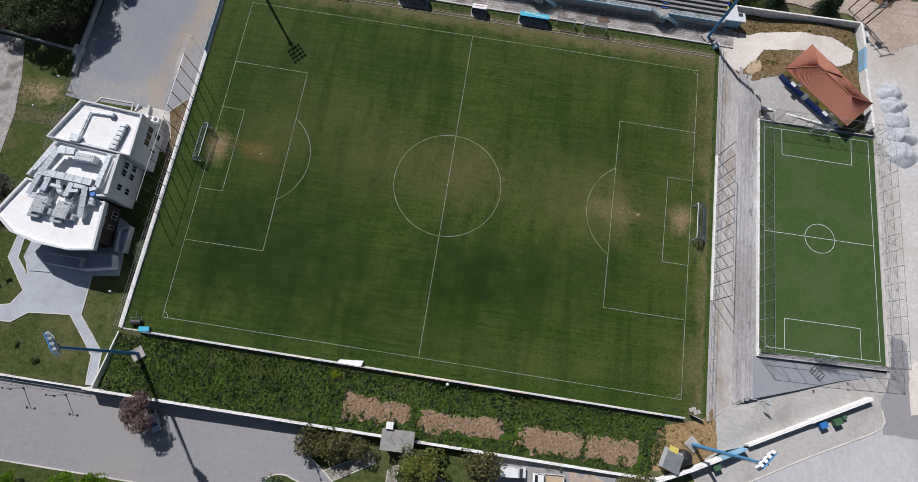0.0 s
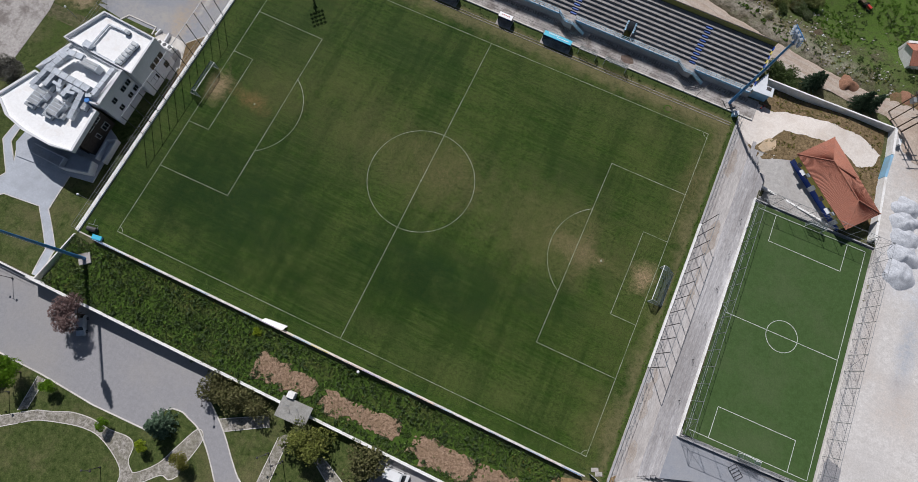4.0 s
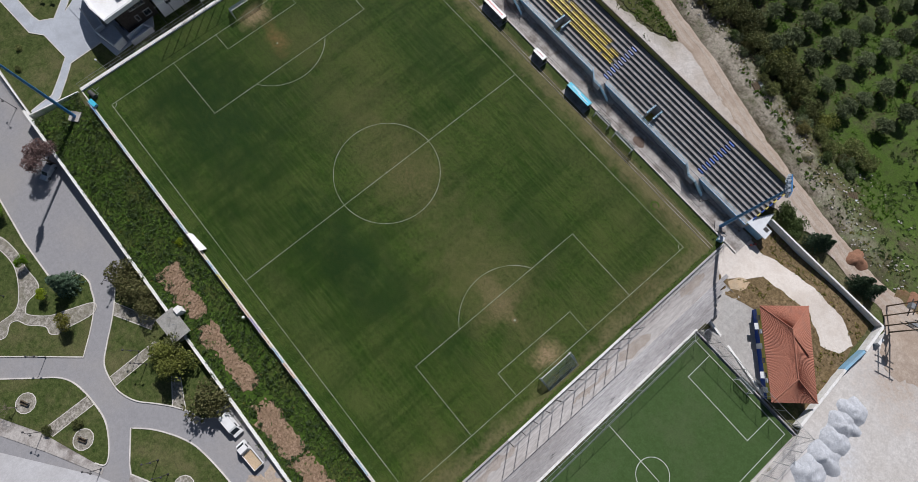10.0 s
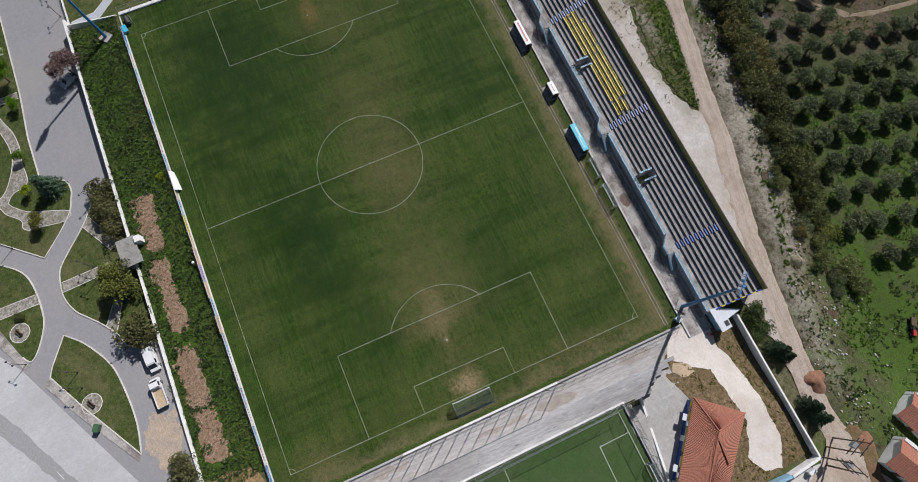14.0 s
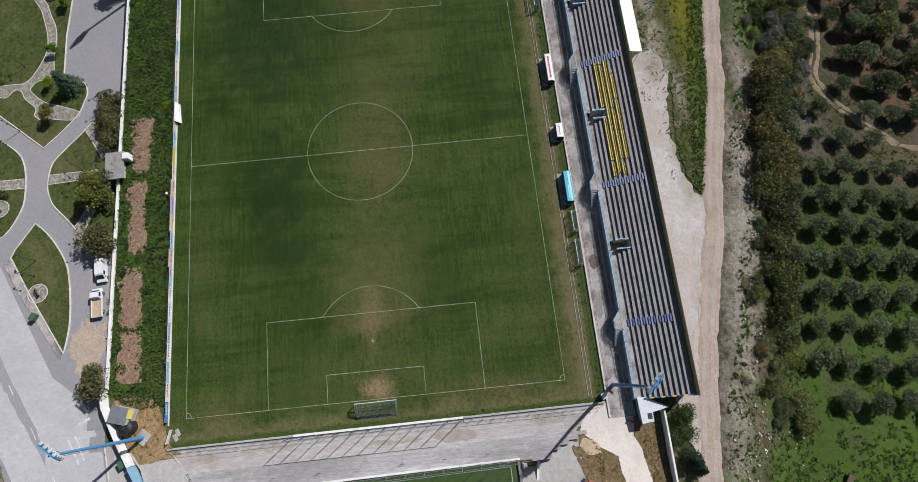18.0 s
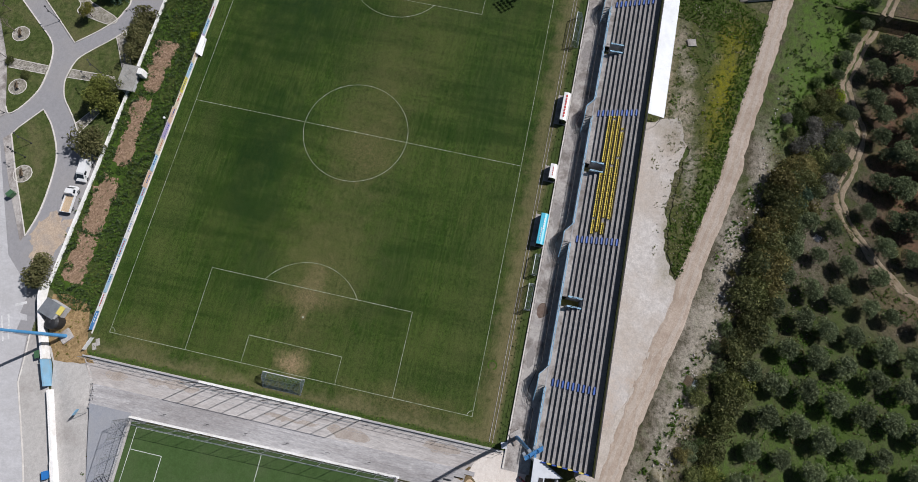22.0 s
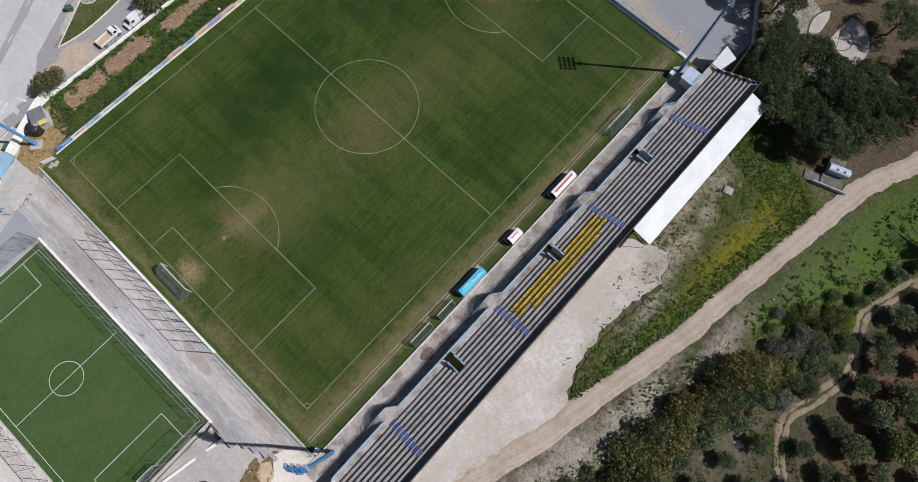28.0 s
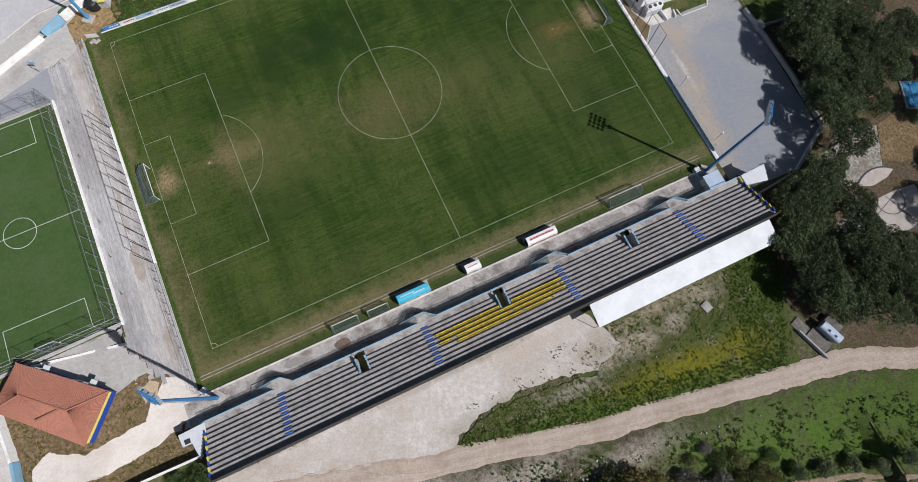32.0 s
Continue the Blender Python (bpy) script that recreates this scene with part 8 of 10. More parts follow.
# ---- south side plants ----
for x, y, s, v in ((-17.5, -52.4, 1.35, 0), (-15.1, -52.6, 1.2, 1), (-12.8, -52.6, 1.4, 2), (-10.2, -52.2, 1.3, 0), (-8.0, -52.1, 1.15, 1)):
    plant("bush", x, y, s, OLIVE_DRAB, v, "large_shrub", "tall grey-green shrub growing along the wall", "wall shrubs", 1.25)
for x, y, s in ((3.1, -54.0, 1.5),):
    plant("round", x, y, s, TREE_GREEN, 3, "broadleaf_tree", "broad yellowish-green tree beside the hut")
    plant("bush", x + 1.9, y + 1.0, 1.5, TREE_GREEN, 1, "large_shrub", "yellow-green shrub under the tree", "", 1.3)
    plant("bush", x - 1.8, y + 0.5, 1.5, SCRUB, 2, "large_shrub", "dark green shrub beside the tree", "", 1.4)
plant("bush", 13.9, -52.8, 1.75, OLIVE_DRAB, 2, "large_shrub", "rounded olive-brown shrub by the wall", "", 1.2)
plant("bush", 42.0, -51.7, 1.5, OLIVE_DRAB, 1, "large_shrub", "rounded olive-brown shrub at the wall's end", "", 1.2)
plant("bush", 40.1, -51.9, 1.1, OLIVE_DRAB, 0, "large_shrub", "olive-brown shrub at the wall's end", "", 1.2)
plant("round", -47.4, -52.0, 1.75, PURPLE, 1, "plum_tree", "purple-leaved plum tree over a parked car", "", 0.74)
plant("spruce", -22.7, -62.4, 0.95, SPRUCE, 1, "conifer", "blue-green spruce on the lawn corner")
for x, y, s, m in ((-32.1, -66.7, 0.62, BRIGHT), (-23.7, -66.9, 0.6, LIME), (-16.0, -66.3, 0.85, WEED_DRY), (-44.5, -65.5, 0.72, BRIGHT), (-51.9, -65.8, 1.35, BRIGHT), (-57.3, -66.2, 1.15, BRIGHT), (-66.7, -66.8, 0.95, BRIGHT)):
    plant("round", x, y, s, m, 0 if s < 0.7 else 1, "young_tree", "young bright green tree on the lawn", "young park trees")
for x, y in ((-25.9, -78.2), (-27.4, -79.2), (1.3, -74.0), (-1.2, -79.0)):
    plant("bush", x, y, 0.5, SCRUB, 0, "small_shrub", "small dark shrub on the lawn", "lawn shrubs")
for x, y, s in ((-13.6, -84.8, 1.0), (-8.7, -81.6, 0.8)):
    ob = thing("bare_tree", (x, y, height(x, y) + 0.1), 0, "leafless grey tree beside the pavement", "tree", "bare trees")
    geo, rng = Geo(), random.Random(int(x * 10))
    tips = [((0, 0, 0), (0, 0, 1.6 * s), 0.1)]
    for lv in range(4):
        nxt = []
        for a, b, r in tips:
            geo.tube(a, b, r, r * 0.7, 5)
            for _ in range(3):
                nxt.append((b, (b[0] + rng.uniform(-1, 1) * s, b[1] + rng.uniform(-1, 1) * s, b[2] + rng.uniform(0.3, 0.9) * s), r * 0.55))
        tips = nxt
    for a, b, r in tips:
        geo.tube(a, b, 0.012, 0.006, 3)
    part("bare_crown", geo, TWIG, ob)

BEDS = ((-12.0, -0.4, -47.7, -43.6), (1.7, 16.9, -47.6, -44.1), (19.7, 31.9, -48.3, -44.3), (32.3, 42.2, -48.2, -43.9))


def off_beds(x, y):
    e = 2.4 * noise.noise((x * 0.42, y * 0.42, 2.0)) + 1.3 * noise.noise((x * 1.1, y * 1.1, 5.0)) + 0.8 * noise.noise((x * 2.6, y * 2.6, 8.0)) + 0.3
    return not any(a + e < x < b - e and c + e < y < d - 0.6 * e for a, b, c, d in BEDS)


tufts("weeds", STRIP, 13.0, 0.17, 0.26, WEED, "dense green knee-high weeds", 3, 0.0, off_beds)
tufts("weeds", STRIP, 2.0, 0.34, 0.5, WEED_DARK, "dark clumps of taller weeds", 40, 0.1, lambda x, y: off_beds(x, y) and noise.noise((x * 0.35, y * 0.35, 7.0)) > 0.02)
tufts("weeds", STRIP, 1.0, 0.26, 0.4, WEED_PALE, "lighter broad-leaved weeds", 4, 0.1, off_beds)
tufts("dry_weeds", STRIP, 0.12, 0.25, 0.35, WEED_DRY, "yellowing weeds among the green", 5, 0.1, off_beds)
tufts("bed_weeds", [(-12.4, -48.4), (42.4, -48.6), (42.4, -44), (-12.4, -44)], 2.2, 0.2, 0.24, WEED, "scattered weeds on the tilled beds", 6, 0.05, lambda x, y: noise.noise((x * 0.5, y * 0.9, 3.0)) > 0.18)
for k, (a, b, c, d) in enumerate(BEDS):
    geo, rng = Geo(), random.Random(k)
    for _ in range(int((b - a) * (d - c) * 7)):
        x, y = rng.uniform(a + 0.2, b - 0.2), rng.uniform(c + 0.2, d - 0.2)
        if off_beds(x, y):
            continue
        geo.block(x, y, height(x, y) + 0.08, rng.uniform(0.15, 0.45), rng.uniform(0.15, 0.4), rng.uniform(0.08, 0.2), rng.uniform(0, 90))
    tagged(solid("soil_clods", geo, SOIL, "clods of dry tilled soil", "soil", "stuff"))
tufts("rim_grass", [(-55, -38.1), (54, -38.1), (54, -36.8), (-55, -36.8)], 2.5, 0.16, 0.14, WEED, "uncut grass along the boards", 7, category="grass")
tufts("rim_grass", [(-54, 40.2), (53.6, 40.2), (53.6, 42.3), (-54, 42.3)], 1.6, 0.18, 0.12, WEED, "uncut grass beside the walkway", 8, category="grass")
tufts("corner_grass", [(53.3, -37.5), (54.3, -37.5), (54.3, 42), (53.5, 42)], 5.0, 0.16, 0.14, MEADOW_LEAF, "uncut grass at the pitch end", 9, category="grass")

# ---- office building in the west ----
office = thing("office_building", (-70, -11, -2.9), 0, "modern white office building with roof ducts and a dark glazed front", "building")
O = Vector((-70, -11, -2.9))


def o_part(name, geo, material, label="", parent=None):
    geo.v = [(x - O.x, y - O.y, z - O.z) for x, y, z in geo.v]
    return part(name, geo, material, parent or office, label)


def shrunk(ring, k):
    """A ring drawn in by k metres towards its middle."""
    cx, cy = sum(p[0] for p in ring) / len(ring), sum(p[1] for p in ring) / len(ring)
    return [(x + (cx - x) * k / math.hypot(cx - x, cy - y), y + (cy - y) * k / math.hypot(cx - x, cy - y)) for x, y in ring]


def flat_roof(ring, z, lip, rim=0.45):
    """A white membrane inside a parapet, each side with its own coping."""
    inner = shrunk(ring, rim)
    o_part("roof", Geo().prism(inner, z, z + 0.03), ROOFTOP, "bright white flat roof")
    for i in range(len(ring)):
        j = (i + 1) % len(ring)
        o_part("parapet", Geo().prism([ring[i], ring[j], inner[j], inner[i]], z - 0.02, z + lip), PLASTER)


NB = [(-61.1, 2.2), (-73.7, 3.1), (-77.5, -5.5), (-60.9, -6.7)]
MB = [(-62.9, -6.75), (-75.9, -5.65), (-78.9, -13.4), (-62.7, -15.1)]
SB = [(-63.0, -16.2), (-78.9, -13.9), (-82.4, -21.4), (-78.2, -24.5), (-73.3, -25.8), (-67.0, -26.2), (-62.3, -25.4)]
o_part("wall", Geo().prism(NB, -3.0, 5.3), PLASTER, "white plaster wall")
flat_roof(NB, 5.3, 0.7)
o_part("wall", Geo().prism(MB, -3.0, 4.9), PLASTER, "white plaster wall")
o_part("roof", Geo().prism(shrunk(MB, 0.6), 4.9, 4.93), ROOFTOP, "bright white flat roof")
for i in (0, 1):
    p, q, r, w = MB[i], MB[i + 1], shrunk(MB, 0.6)[i + 1], shrunk(MB, 0.6)[i]
    o_part("parapet", Geo().prism([p, q, r, w], 4.9, 5.5), PLASTER)
o_part("screen_wall", Geo().prism([(-62.7, -6.8), (-63.3, -6.8), (-63.2, -15.2), (-62.55, -15.2)], 4.9, 6.1), PLASTER, "tall white wall hiding the roof plant")
o_part("screen_wall", Geo().prism([(-62.6, -14.9), (-65.0, -15.3), (-65.0, -15.6), (-62.6, -15.3)], 4.3, 6.1), PLASTER, "tall white wall hiding the roof plant")
SB_IN = [(-64.6, -15.6), (-78.6, -14.2), (-79.8, -21.6), (-73.0, -23.4), (-67.0, -23.8), (-64.0, -23.4)]
o_part("wall", Geo().prism(SB_IN, -3.0, 4.2), DARK_STONE, "dark stone-clad wall under the roof slab")
o_part("roof_slab", Geo().prism(SB, 4.2, 4.72), PLASTER, "white overhanging roof slab")
flat_roof(SB, 4.72, 0.5, 0.5)
for k in range(9):
    x0 = -64.6 - 1.45 * k
    o_part("glazing", Geo().prism([(x0, -23.72 + 0.02 * k), (x0 - 1.3, -23.70 + 0.02 * k), (x0 - 1.3, -23.85 + 0.05 * k), (x0, -23.9 + 0.05 * k)], -1.8, 3.6), GLASS)


def window_east(x, y, z, w, h, frame_material):
    win = thing("window", (0, 0, 0), 0)
    win.parent = office
    o_part("pane", Geo().box(x - 0.1, x + 0.02, y - w / 2, y + w / 2, z - h / 2, z + h / 2), GLASS, "", win)
    for u, v, p, q in ((-w / 2 - 0.07, w / 2 + 0.07, -h / 2 - 0.09, -h / 2), (-w / 2 - 0.07, w / 2 + 0.07, h / 2, h / 2 + 0.07), (-w / 2 - 0.07, -w / 2, -h / 2, h / 2), (w / 2, w / 2 + 0.07, -h / 2, h / 2), (-0.03, 0.03, -h / 2, h / 2)):
        o_part("frame", Geo().box(x - 0.05, x + 0.06, y + u, y + v, z + p, z + q), frame_material, "", win)


for y, z in ((-7.9, 3.2), (-9.5, 3.2), (-12.5, 3.2), (-7.6, 0.6), (-9.4, 0.6), (-12.5, 0.6)):
    window_east(-62.72, y, z, 1.15, 1.25, PLASTER)
for y, z, w in ((0.5, 2.2, 1.0), (-0.9, 2.2, 1.0), (-2.3, 2.2, 1.0), (-3.9, -0.4, 2.2), (0.3, -0.6, 1.0)):
    window_east(-61.0, y, z, w, 1.3, IRON)
for y, z in ((-17.4, 2.6), (-19.5, 2.6), (-22.0, 2.6), (-17.4, -0.6), (-20.2, -0.6), (-22.4, -0.6)):
    window_east(-64.3, y, z, 1.4, 1.5, WHITE_PAINT)
# paved terrace, ramp with solid sides, stair well and rear entry
o_part("terrace", Geo().prism([(-62.0, -18.4), (-64.8, -17.0), (-64.8, -23.0), (-79.6, -22.6), (-80.2, -27.9), (-78.3, -30.4), (-66.1, -29.5), (-61.1, -28.7)], -3.2, -2.5), PLAZA, "grey paved terrace")
o_part("ramp", Geo().add([(-75.2, -28.3, -2.5), (-67.4, -28.6, -1.5), (-67.6, -26.9, -1.5), (-75.4, -26.7, -2.5), (-67.4, -28.6, -2.55), (-67.6, -26.9, -2.55)], [(0, 1, 2, 3), (0, 4, 1), (3, 2, 5), (1, 4, 5, 2)]), PLAZA, "sloping paved ramp")
o_part("ramp_wall", Geo().beam((-75.3, -28.5, -1.95), (-67.3, -28.8, -1.05), 0.22, 1.2), PLASTER)
o_part("ramp_wall", Geo().beam((-75.4, -26.6, -1.95), (-67.6, -26.7, -1.05), 0.22, 1.2), PLASTER)
o_part("landing", Geo().prism([(-67.3, -28.7), (-67.6, -25.0), (-62.4, -24.9), (-61.7, -27.3)], -2.5, -1.5), PLAZA)
for p, q in (((-67.3, -28.75), (-61.6, -27.4)), ((-61.6, -27.4), (-62.3, -25.0)), ((-67.5, -28.7), (-67.7, -26.6))):
    o_part("landing_wall", Geo().beam((*p, -1.45), (*q, -1.45), 0.25, 2.0), PLASTER)
for p, q in (((-62.9, -19.8), (-61.2, -18.8)), ((-61.1, -18.8), (-60.8, -24.2)), ((-62.9, -19.8), (-62.5, -24.2))):
    o_part("stair_wall", Geo().beam((*p, -1.9), (*q, -1.9), 0.25, 1.5), PLASTER)
for k in range(6):
    o_part("stair_step", Geo().box(-62.4, -61.1, -20.0 - 0.6 * k - 0.6, -20.0 - 0.6 * k, -2.5, -1.75 - 0.12 * k), PLAZA)
o_part("rear_bed", Geo().prism([(-76.0, 7.5), (-69.4, 7.4), (-69.3, 5.9), (-77.3, 5.6)], -2.9, -2.35), LAWN, "planted bed behind the office")
for p, q in (((-77.5, 5.5), (-76.1, 7.7)), ((-76.1, 7.7), (-69.2, 7.6)), ((-69.2, 7.6), (-69.1, 5.7))):
    o_part("bed_kerb", Geo().beam((*p, -2.4), (*q, -2.4), 0.25, 0.5), KERB)
for p, q in (((-67.9, 5.7), (-67.6, 7.4)), ((-65.4, 7.4), (-65.2, 4.4))):
    o_part("entry_wall", Geo().beam((*p, -2.1), (*q, -2.1), 0.3, 1.1), PLASTER)
for k in range(5):
    o_part("entry_step", Geo().box(-67.5, -65.5, 7.0 - 0.42 * k - 0.42, 7.0 - 0.42 * k, -2.9, -2.3 + 0.18 * k), KERB)
o_part("plant_base", Geo().box(-65.4, -61.3, 2.2, 4.6, -2.9, -1.2), WALL_GREY, "grey plinth under the condensers")


# plant on the roofs
def duct(pts, w, h, name="roof_duct"):
    """A sheet-metal duct, a flange at every metre and a half."""
    for p, q in zip(pts, pts[1:]):
        ob = o_part(name, Geo().beam(p, q, w, h), DUCT)
        n = max(1, int((Vector(q) - Vector(p)).length / 1.5))
        d = (Vector(q) - Vector(p)).normalized() * 0.05
        for k in range(1, n):
            m = Vector(p).lerp(Vector(q), k / n)
            o_part("flange", Geo().beam(m - d, m + d, w + 0.1, h + 0.1), STEEL)


def unit(cx, cy, z, sx, sy, sz, t, name="air_handling_unit", n=3):
    ob = thing(name, (0, 0, 0), 0)
    ob.parent = office
    c, s = math.cos(math.radians(t)), math.sin(math.radians(t))
    o_part("casing", Geo().block(cx, cy, z + 0.25, sx, sy, sz, t), DUCT, "", ob)
    for k in range(n):
        u = (k - (n - 1) / 2) / n * sy
        o_part("panel", Geo().block(cx - s * u, cy + c * u, z + 0.25 + sz, sx * 0.85, sy / n * 0.8, 0.06, t), STEEL, "", ob)
    o_part("skid", Geo().block(cx, cy, z, sx * 0.9, sy * 0.95, 0.25, t), IRON, "", ob)


SBZ, MBZ, NBZ = 4.75, 4.93, 5.33
for cx, cy in ((-73.9, -16.9), (-69.5, -17.3)):
    unit(cx - 0.1, cy - 1.9, SBZ, 2.5, 3.2, 1.3, -4, n=4)
    unit(cx + 0.3, cy + 2.0, SBZ, 1.5, 3.4, 1.0, -4, "fan_section", 2)
    duct([(cx - 0.1, cy + 0.7, 6.2), (cx + 0.3, cy + 3.4, 6.3)], 1.0, 0.9)
    unit(cx - 1.0, cy - 3.9, SBZ, 2.0, 0.8, 0.7, -4, "condenser", 2)
    unit(cx + 1.6, cy - 2.8, SBZ, 0.8, 1.2, 0.6, -4, "condenser", 2)
duct([(-75.9, -12.7, 6.4), (-65.6, -13.3, 6.4)], 1.3, 0.9)
duct([(-75.5, -13.2, 6.3), (-76.4, -17.2, 6.0), (-75.0, -17.3, 5.9)], 1.0, 0.9)
duct([(-69.0, -14.2, 6.2), (-66.6, -14.2, 6.2), (-66.1, -20.0, 5.6)], 1.1, 0.9)
duct([(-71.9, -13.4, 6.2), (-71.6, -15.2, 6.0), (-70.9, -16.0, 6.0)], 0.8, 0.8)
duct([(-69.4, -15.6, 6.5), (-67.6, -15.2, 6.5)], 0.6, 0.5)
duct([(-73.0, -14.8, 6.3), (-70.9, -15.1, 6.3)], 0.6, 0.5)
duct([(-75.3, -13.0, 6.4), (-73.6, -8.2, 6.7), (-70.4, -8.0, 6.7)], 1.2, 0.9)
unit(-68.6, -8.7, MBZ, 3.8, 1.5, 1.7, -2, n=2)
duct([(-77.3, -12.4, 5.9), (-74.9, -7.2, 5.9)], 0.9, 0.8)
duct([(-64.3, -7.3, 6.1), (-64.7, -14.0, 6.1), (-65.8, -14.6, 6.1)], 0.9, 0.8)
duct([(-65.3, -10.2, 5.5), (-65.5, -14.0, 5.5)], 0.5, 0.4)
unit(-65.6, -13.0, MBZ, 1.3, 1.0, 0.8, 8, "condenser", 2)
unit(-75.6, -15.0, SBZ, 1.3, 1.3, 1.0, 8, "condenser", 2)
unit(-65.3, -16.6, SBZ, 1.2, 1.5, 0.9, 4, "condenser", 2)
unit(-66.9, 1.0, NBZ, 1.0, 0.8, 0.6, -5, "condenser", 1)
duct([(-67.4, 1.0, 5.75), (-71.2, 0.9, 5.75), (-71.7, -4.6, 5.75)], 0.3, 0.3)
o_part("roof_duct", Geo().block(-71.9, -5.0, NBZ, 1.6, 1.4, 1.2, -5), DUCT)
duct([(-71.0, -5.6, 5.6), (-65.2, -6.0, 5.6)], 0.3, 0.3)
for k in range(6):
    unit(-63.9 - 0.13 * k, -0.8 - 0.95 * k, NBZ, 1.3, 0.8, 0.6, -4, "roof_vent", 1)
for k, (x, y) in enumerate(((-68.5, -16.0), (-72.6, -14.9), (-68.0, -18.2), (-72.0, -18.7))):
    o_part("pipe", Geo().tube((x, y, 5.9), (x - 1.4, y + 0.4, 6.6), 0.16, None, 8), DUCT)
o_part("tank", Geo().tube((-65.1, -15.3, 4.75), (-65.1, -15.3, 6.3), 0.5, None, 14), BLUE_BIN, "blue water tank")

# ---- north-west: car park wall, playground, pines ----
wall_run("wall_park", [(-83.2, 12.2), (-83.5, 18.7), (-83.6, 30.0), (-82.7, 44.0), (-71.3, 50.6)], 0.5, -1.2, WALL_GREY, "grey wall between car park and trees")
wall_run("wall_lane", [(-83.9, 17.4), (-95.7, 18.8), (-101.7, 19.5), (-125, 22.0)], 0.25, -1.4, WALL_GREY, "thin grey wall between garden and pines")
ob = thing("gate_pier", (-83.7, 17.3, -2.4), 0, "grey rendered pier where two walls meet", "pier")
part("body", Geo().block(0, 0, 0, 1.5, 2.2, 1.3), WALL_GREY, ob)
part("cap", Geo().block(0, 0, 1.3, 1.7, 2.4, 0.12), WALL_GREY, ob)
fence("garden_mesh_fence", (-83.4, 11.8), (-83.2, -6.0), 1.3, 2.4, STEEL, (0.05, 0.5, 1.0), "thin steel mesh fence beside the office", base=-2.6, r=0.03)
fence("garden_mesh_fence", (-82.0, 11.8), (-81.8, -4.0), 1.3, 2.4, STEEL, (0.05, 1.0), "thin steel mesh fence beside the office", base=-2.6, r=0.03)
wall_run("wall_park", [(-71.3, 50.6), (-61.3, 51.6), (-58.2, 57.5)], 0.4, -1.3, WALL_GREY, "grey wall between car park and trees")
PLAY_Z = height(-87.3, 64.3) + 0.18
PLAY_FLOOR = stuff_mat("play_floor", (0.46, 0.41, 0.375), (0.57, 0.52, 0.48), (0.40, 0.35, 0.31), 1.6, 0.3)
zone("play_circle", [(-87.3 + 7.2 * math.cos(a), 64.3 + 7.2 * math.sin(a)) for a in np.linspace(0, 6.283, 29)[:-1]], 0.12, PLAY_FLOOR, "round pale playground floor", "pavement")
kerb([(-87.3 + 7.3 * math.cos(a), 64.3 + 7.3 * math.sin(a)) for a in np.linspace(0, 6.283, 29)[:-1]], 0.3, 0.2, True, IRON, label="dark edge of the playground circle")
geo = Geo()
arc(geo, -87.3, 64.3, 3.2, 0, 360, 0.18, PLAY_Z)
for a in (20, 110, 200, 290):
    line(geo, -87.3, 64.3, -87.3 + 7.0 * math.cos(math.radians(a)), 64.3 + 7.0 * math.sin(math.radians(a)), 0.14, PLAY_Z - 0.004)
solid("play_circle_lines", geo, IRON, "dark joints set into the playground floor", "joint", "structure")
zone("play_paving", [(-75.2, 54.9), (-80.2, 49.2), (-89.0, 46.8), (-94.0, 49.0), (-90.0, 57.6), (-81.1, 58.7), (-80.1, 66.4), (-83.3, 75.7), (-72.9, 73.6)], 0.08, PAVING, "grey stone paving under the pines", "pavement")
zone("play_soil", [(-94.3, 48.8), (-100.6, 48.0), (-103.6, 55.3), (-99.0, 61.0), (-90.6, 55.8)], 0.10, BROWN, "sandy bare play ground", "ground", 0.3)
zone("pine_floor", [(-83.9, 17.9), (-95.7, 19.2), (-140, 23), (-146.6, 112.4), (-93.7, 101.6), (-59.3, 84.9), (-54.0, 72.5), (-58.8, 58.0), (-63.0, 51.1), (-73.2, 51.5), (-83.0, 44.9), (-83.8, 17.9)], 0.02, NEEDLES, "brown needle-covered ground under the pines", "ground", 0.5, 8.0)
pool = thing("play_pool", (-106.0, 46.2, height(-103, 47)), -22, "small rectangular blue pool with a pale rim", "pool")
part("rim", Geo().block(0, 0, 0, 4.4, 6.8, 0.3), CONCRETE_W, pool)
part("water", Geo().block(0, 0, 0.3, 3.8, 6.2, 0.02), POOL, pool)
part("divider", Geo().block(0.3, 0, 0.32, 0.15, 6.2, 0.06), DEEP_BLUE, pool)
plan = [(-92.1, 21.5), (-94.1, 29.3), (-89.3, 36.2), (-99.0, 35.2), (-99.4, 42.3), (-81.7, 51.8), (-72.0, 60.1), (-80.6, 61.7), (-69.5, 64.7), (-77.5, 66.8), (-115.7, 31.0), (-108.7, 24.8), (-108.2, 37.8), (-66.8, 67.5), (-62.8, 72.3), (-73.6, 76.7), (-81.2, 78.3), (-74.2, 84.0), (-67.0, 78.3), (-64.5, 63.4), (-102.1, 18.9), (-88.1, 41.3), (-89.7, 14.8), (-106.2, 31.1), (-85.4, 85.0), (-95.9, 80.9), (-103.3, 72.7), (-102.2, 89.3), (-112.2, 64.4), (-114.5, 51.5), (-89.6, 91.3), (-114.9, 81.0), (-120.7, 43.3), (-77.6, 54.1), (-95.9, 12.8), (-106.2, 10.7), (-69.5, 55.6)]
rng = random.Random(21)
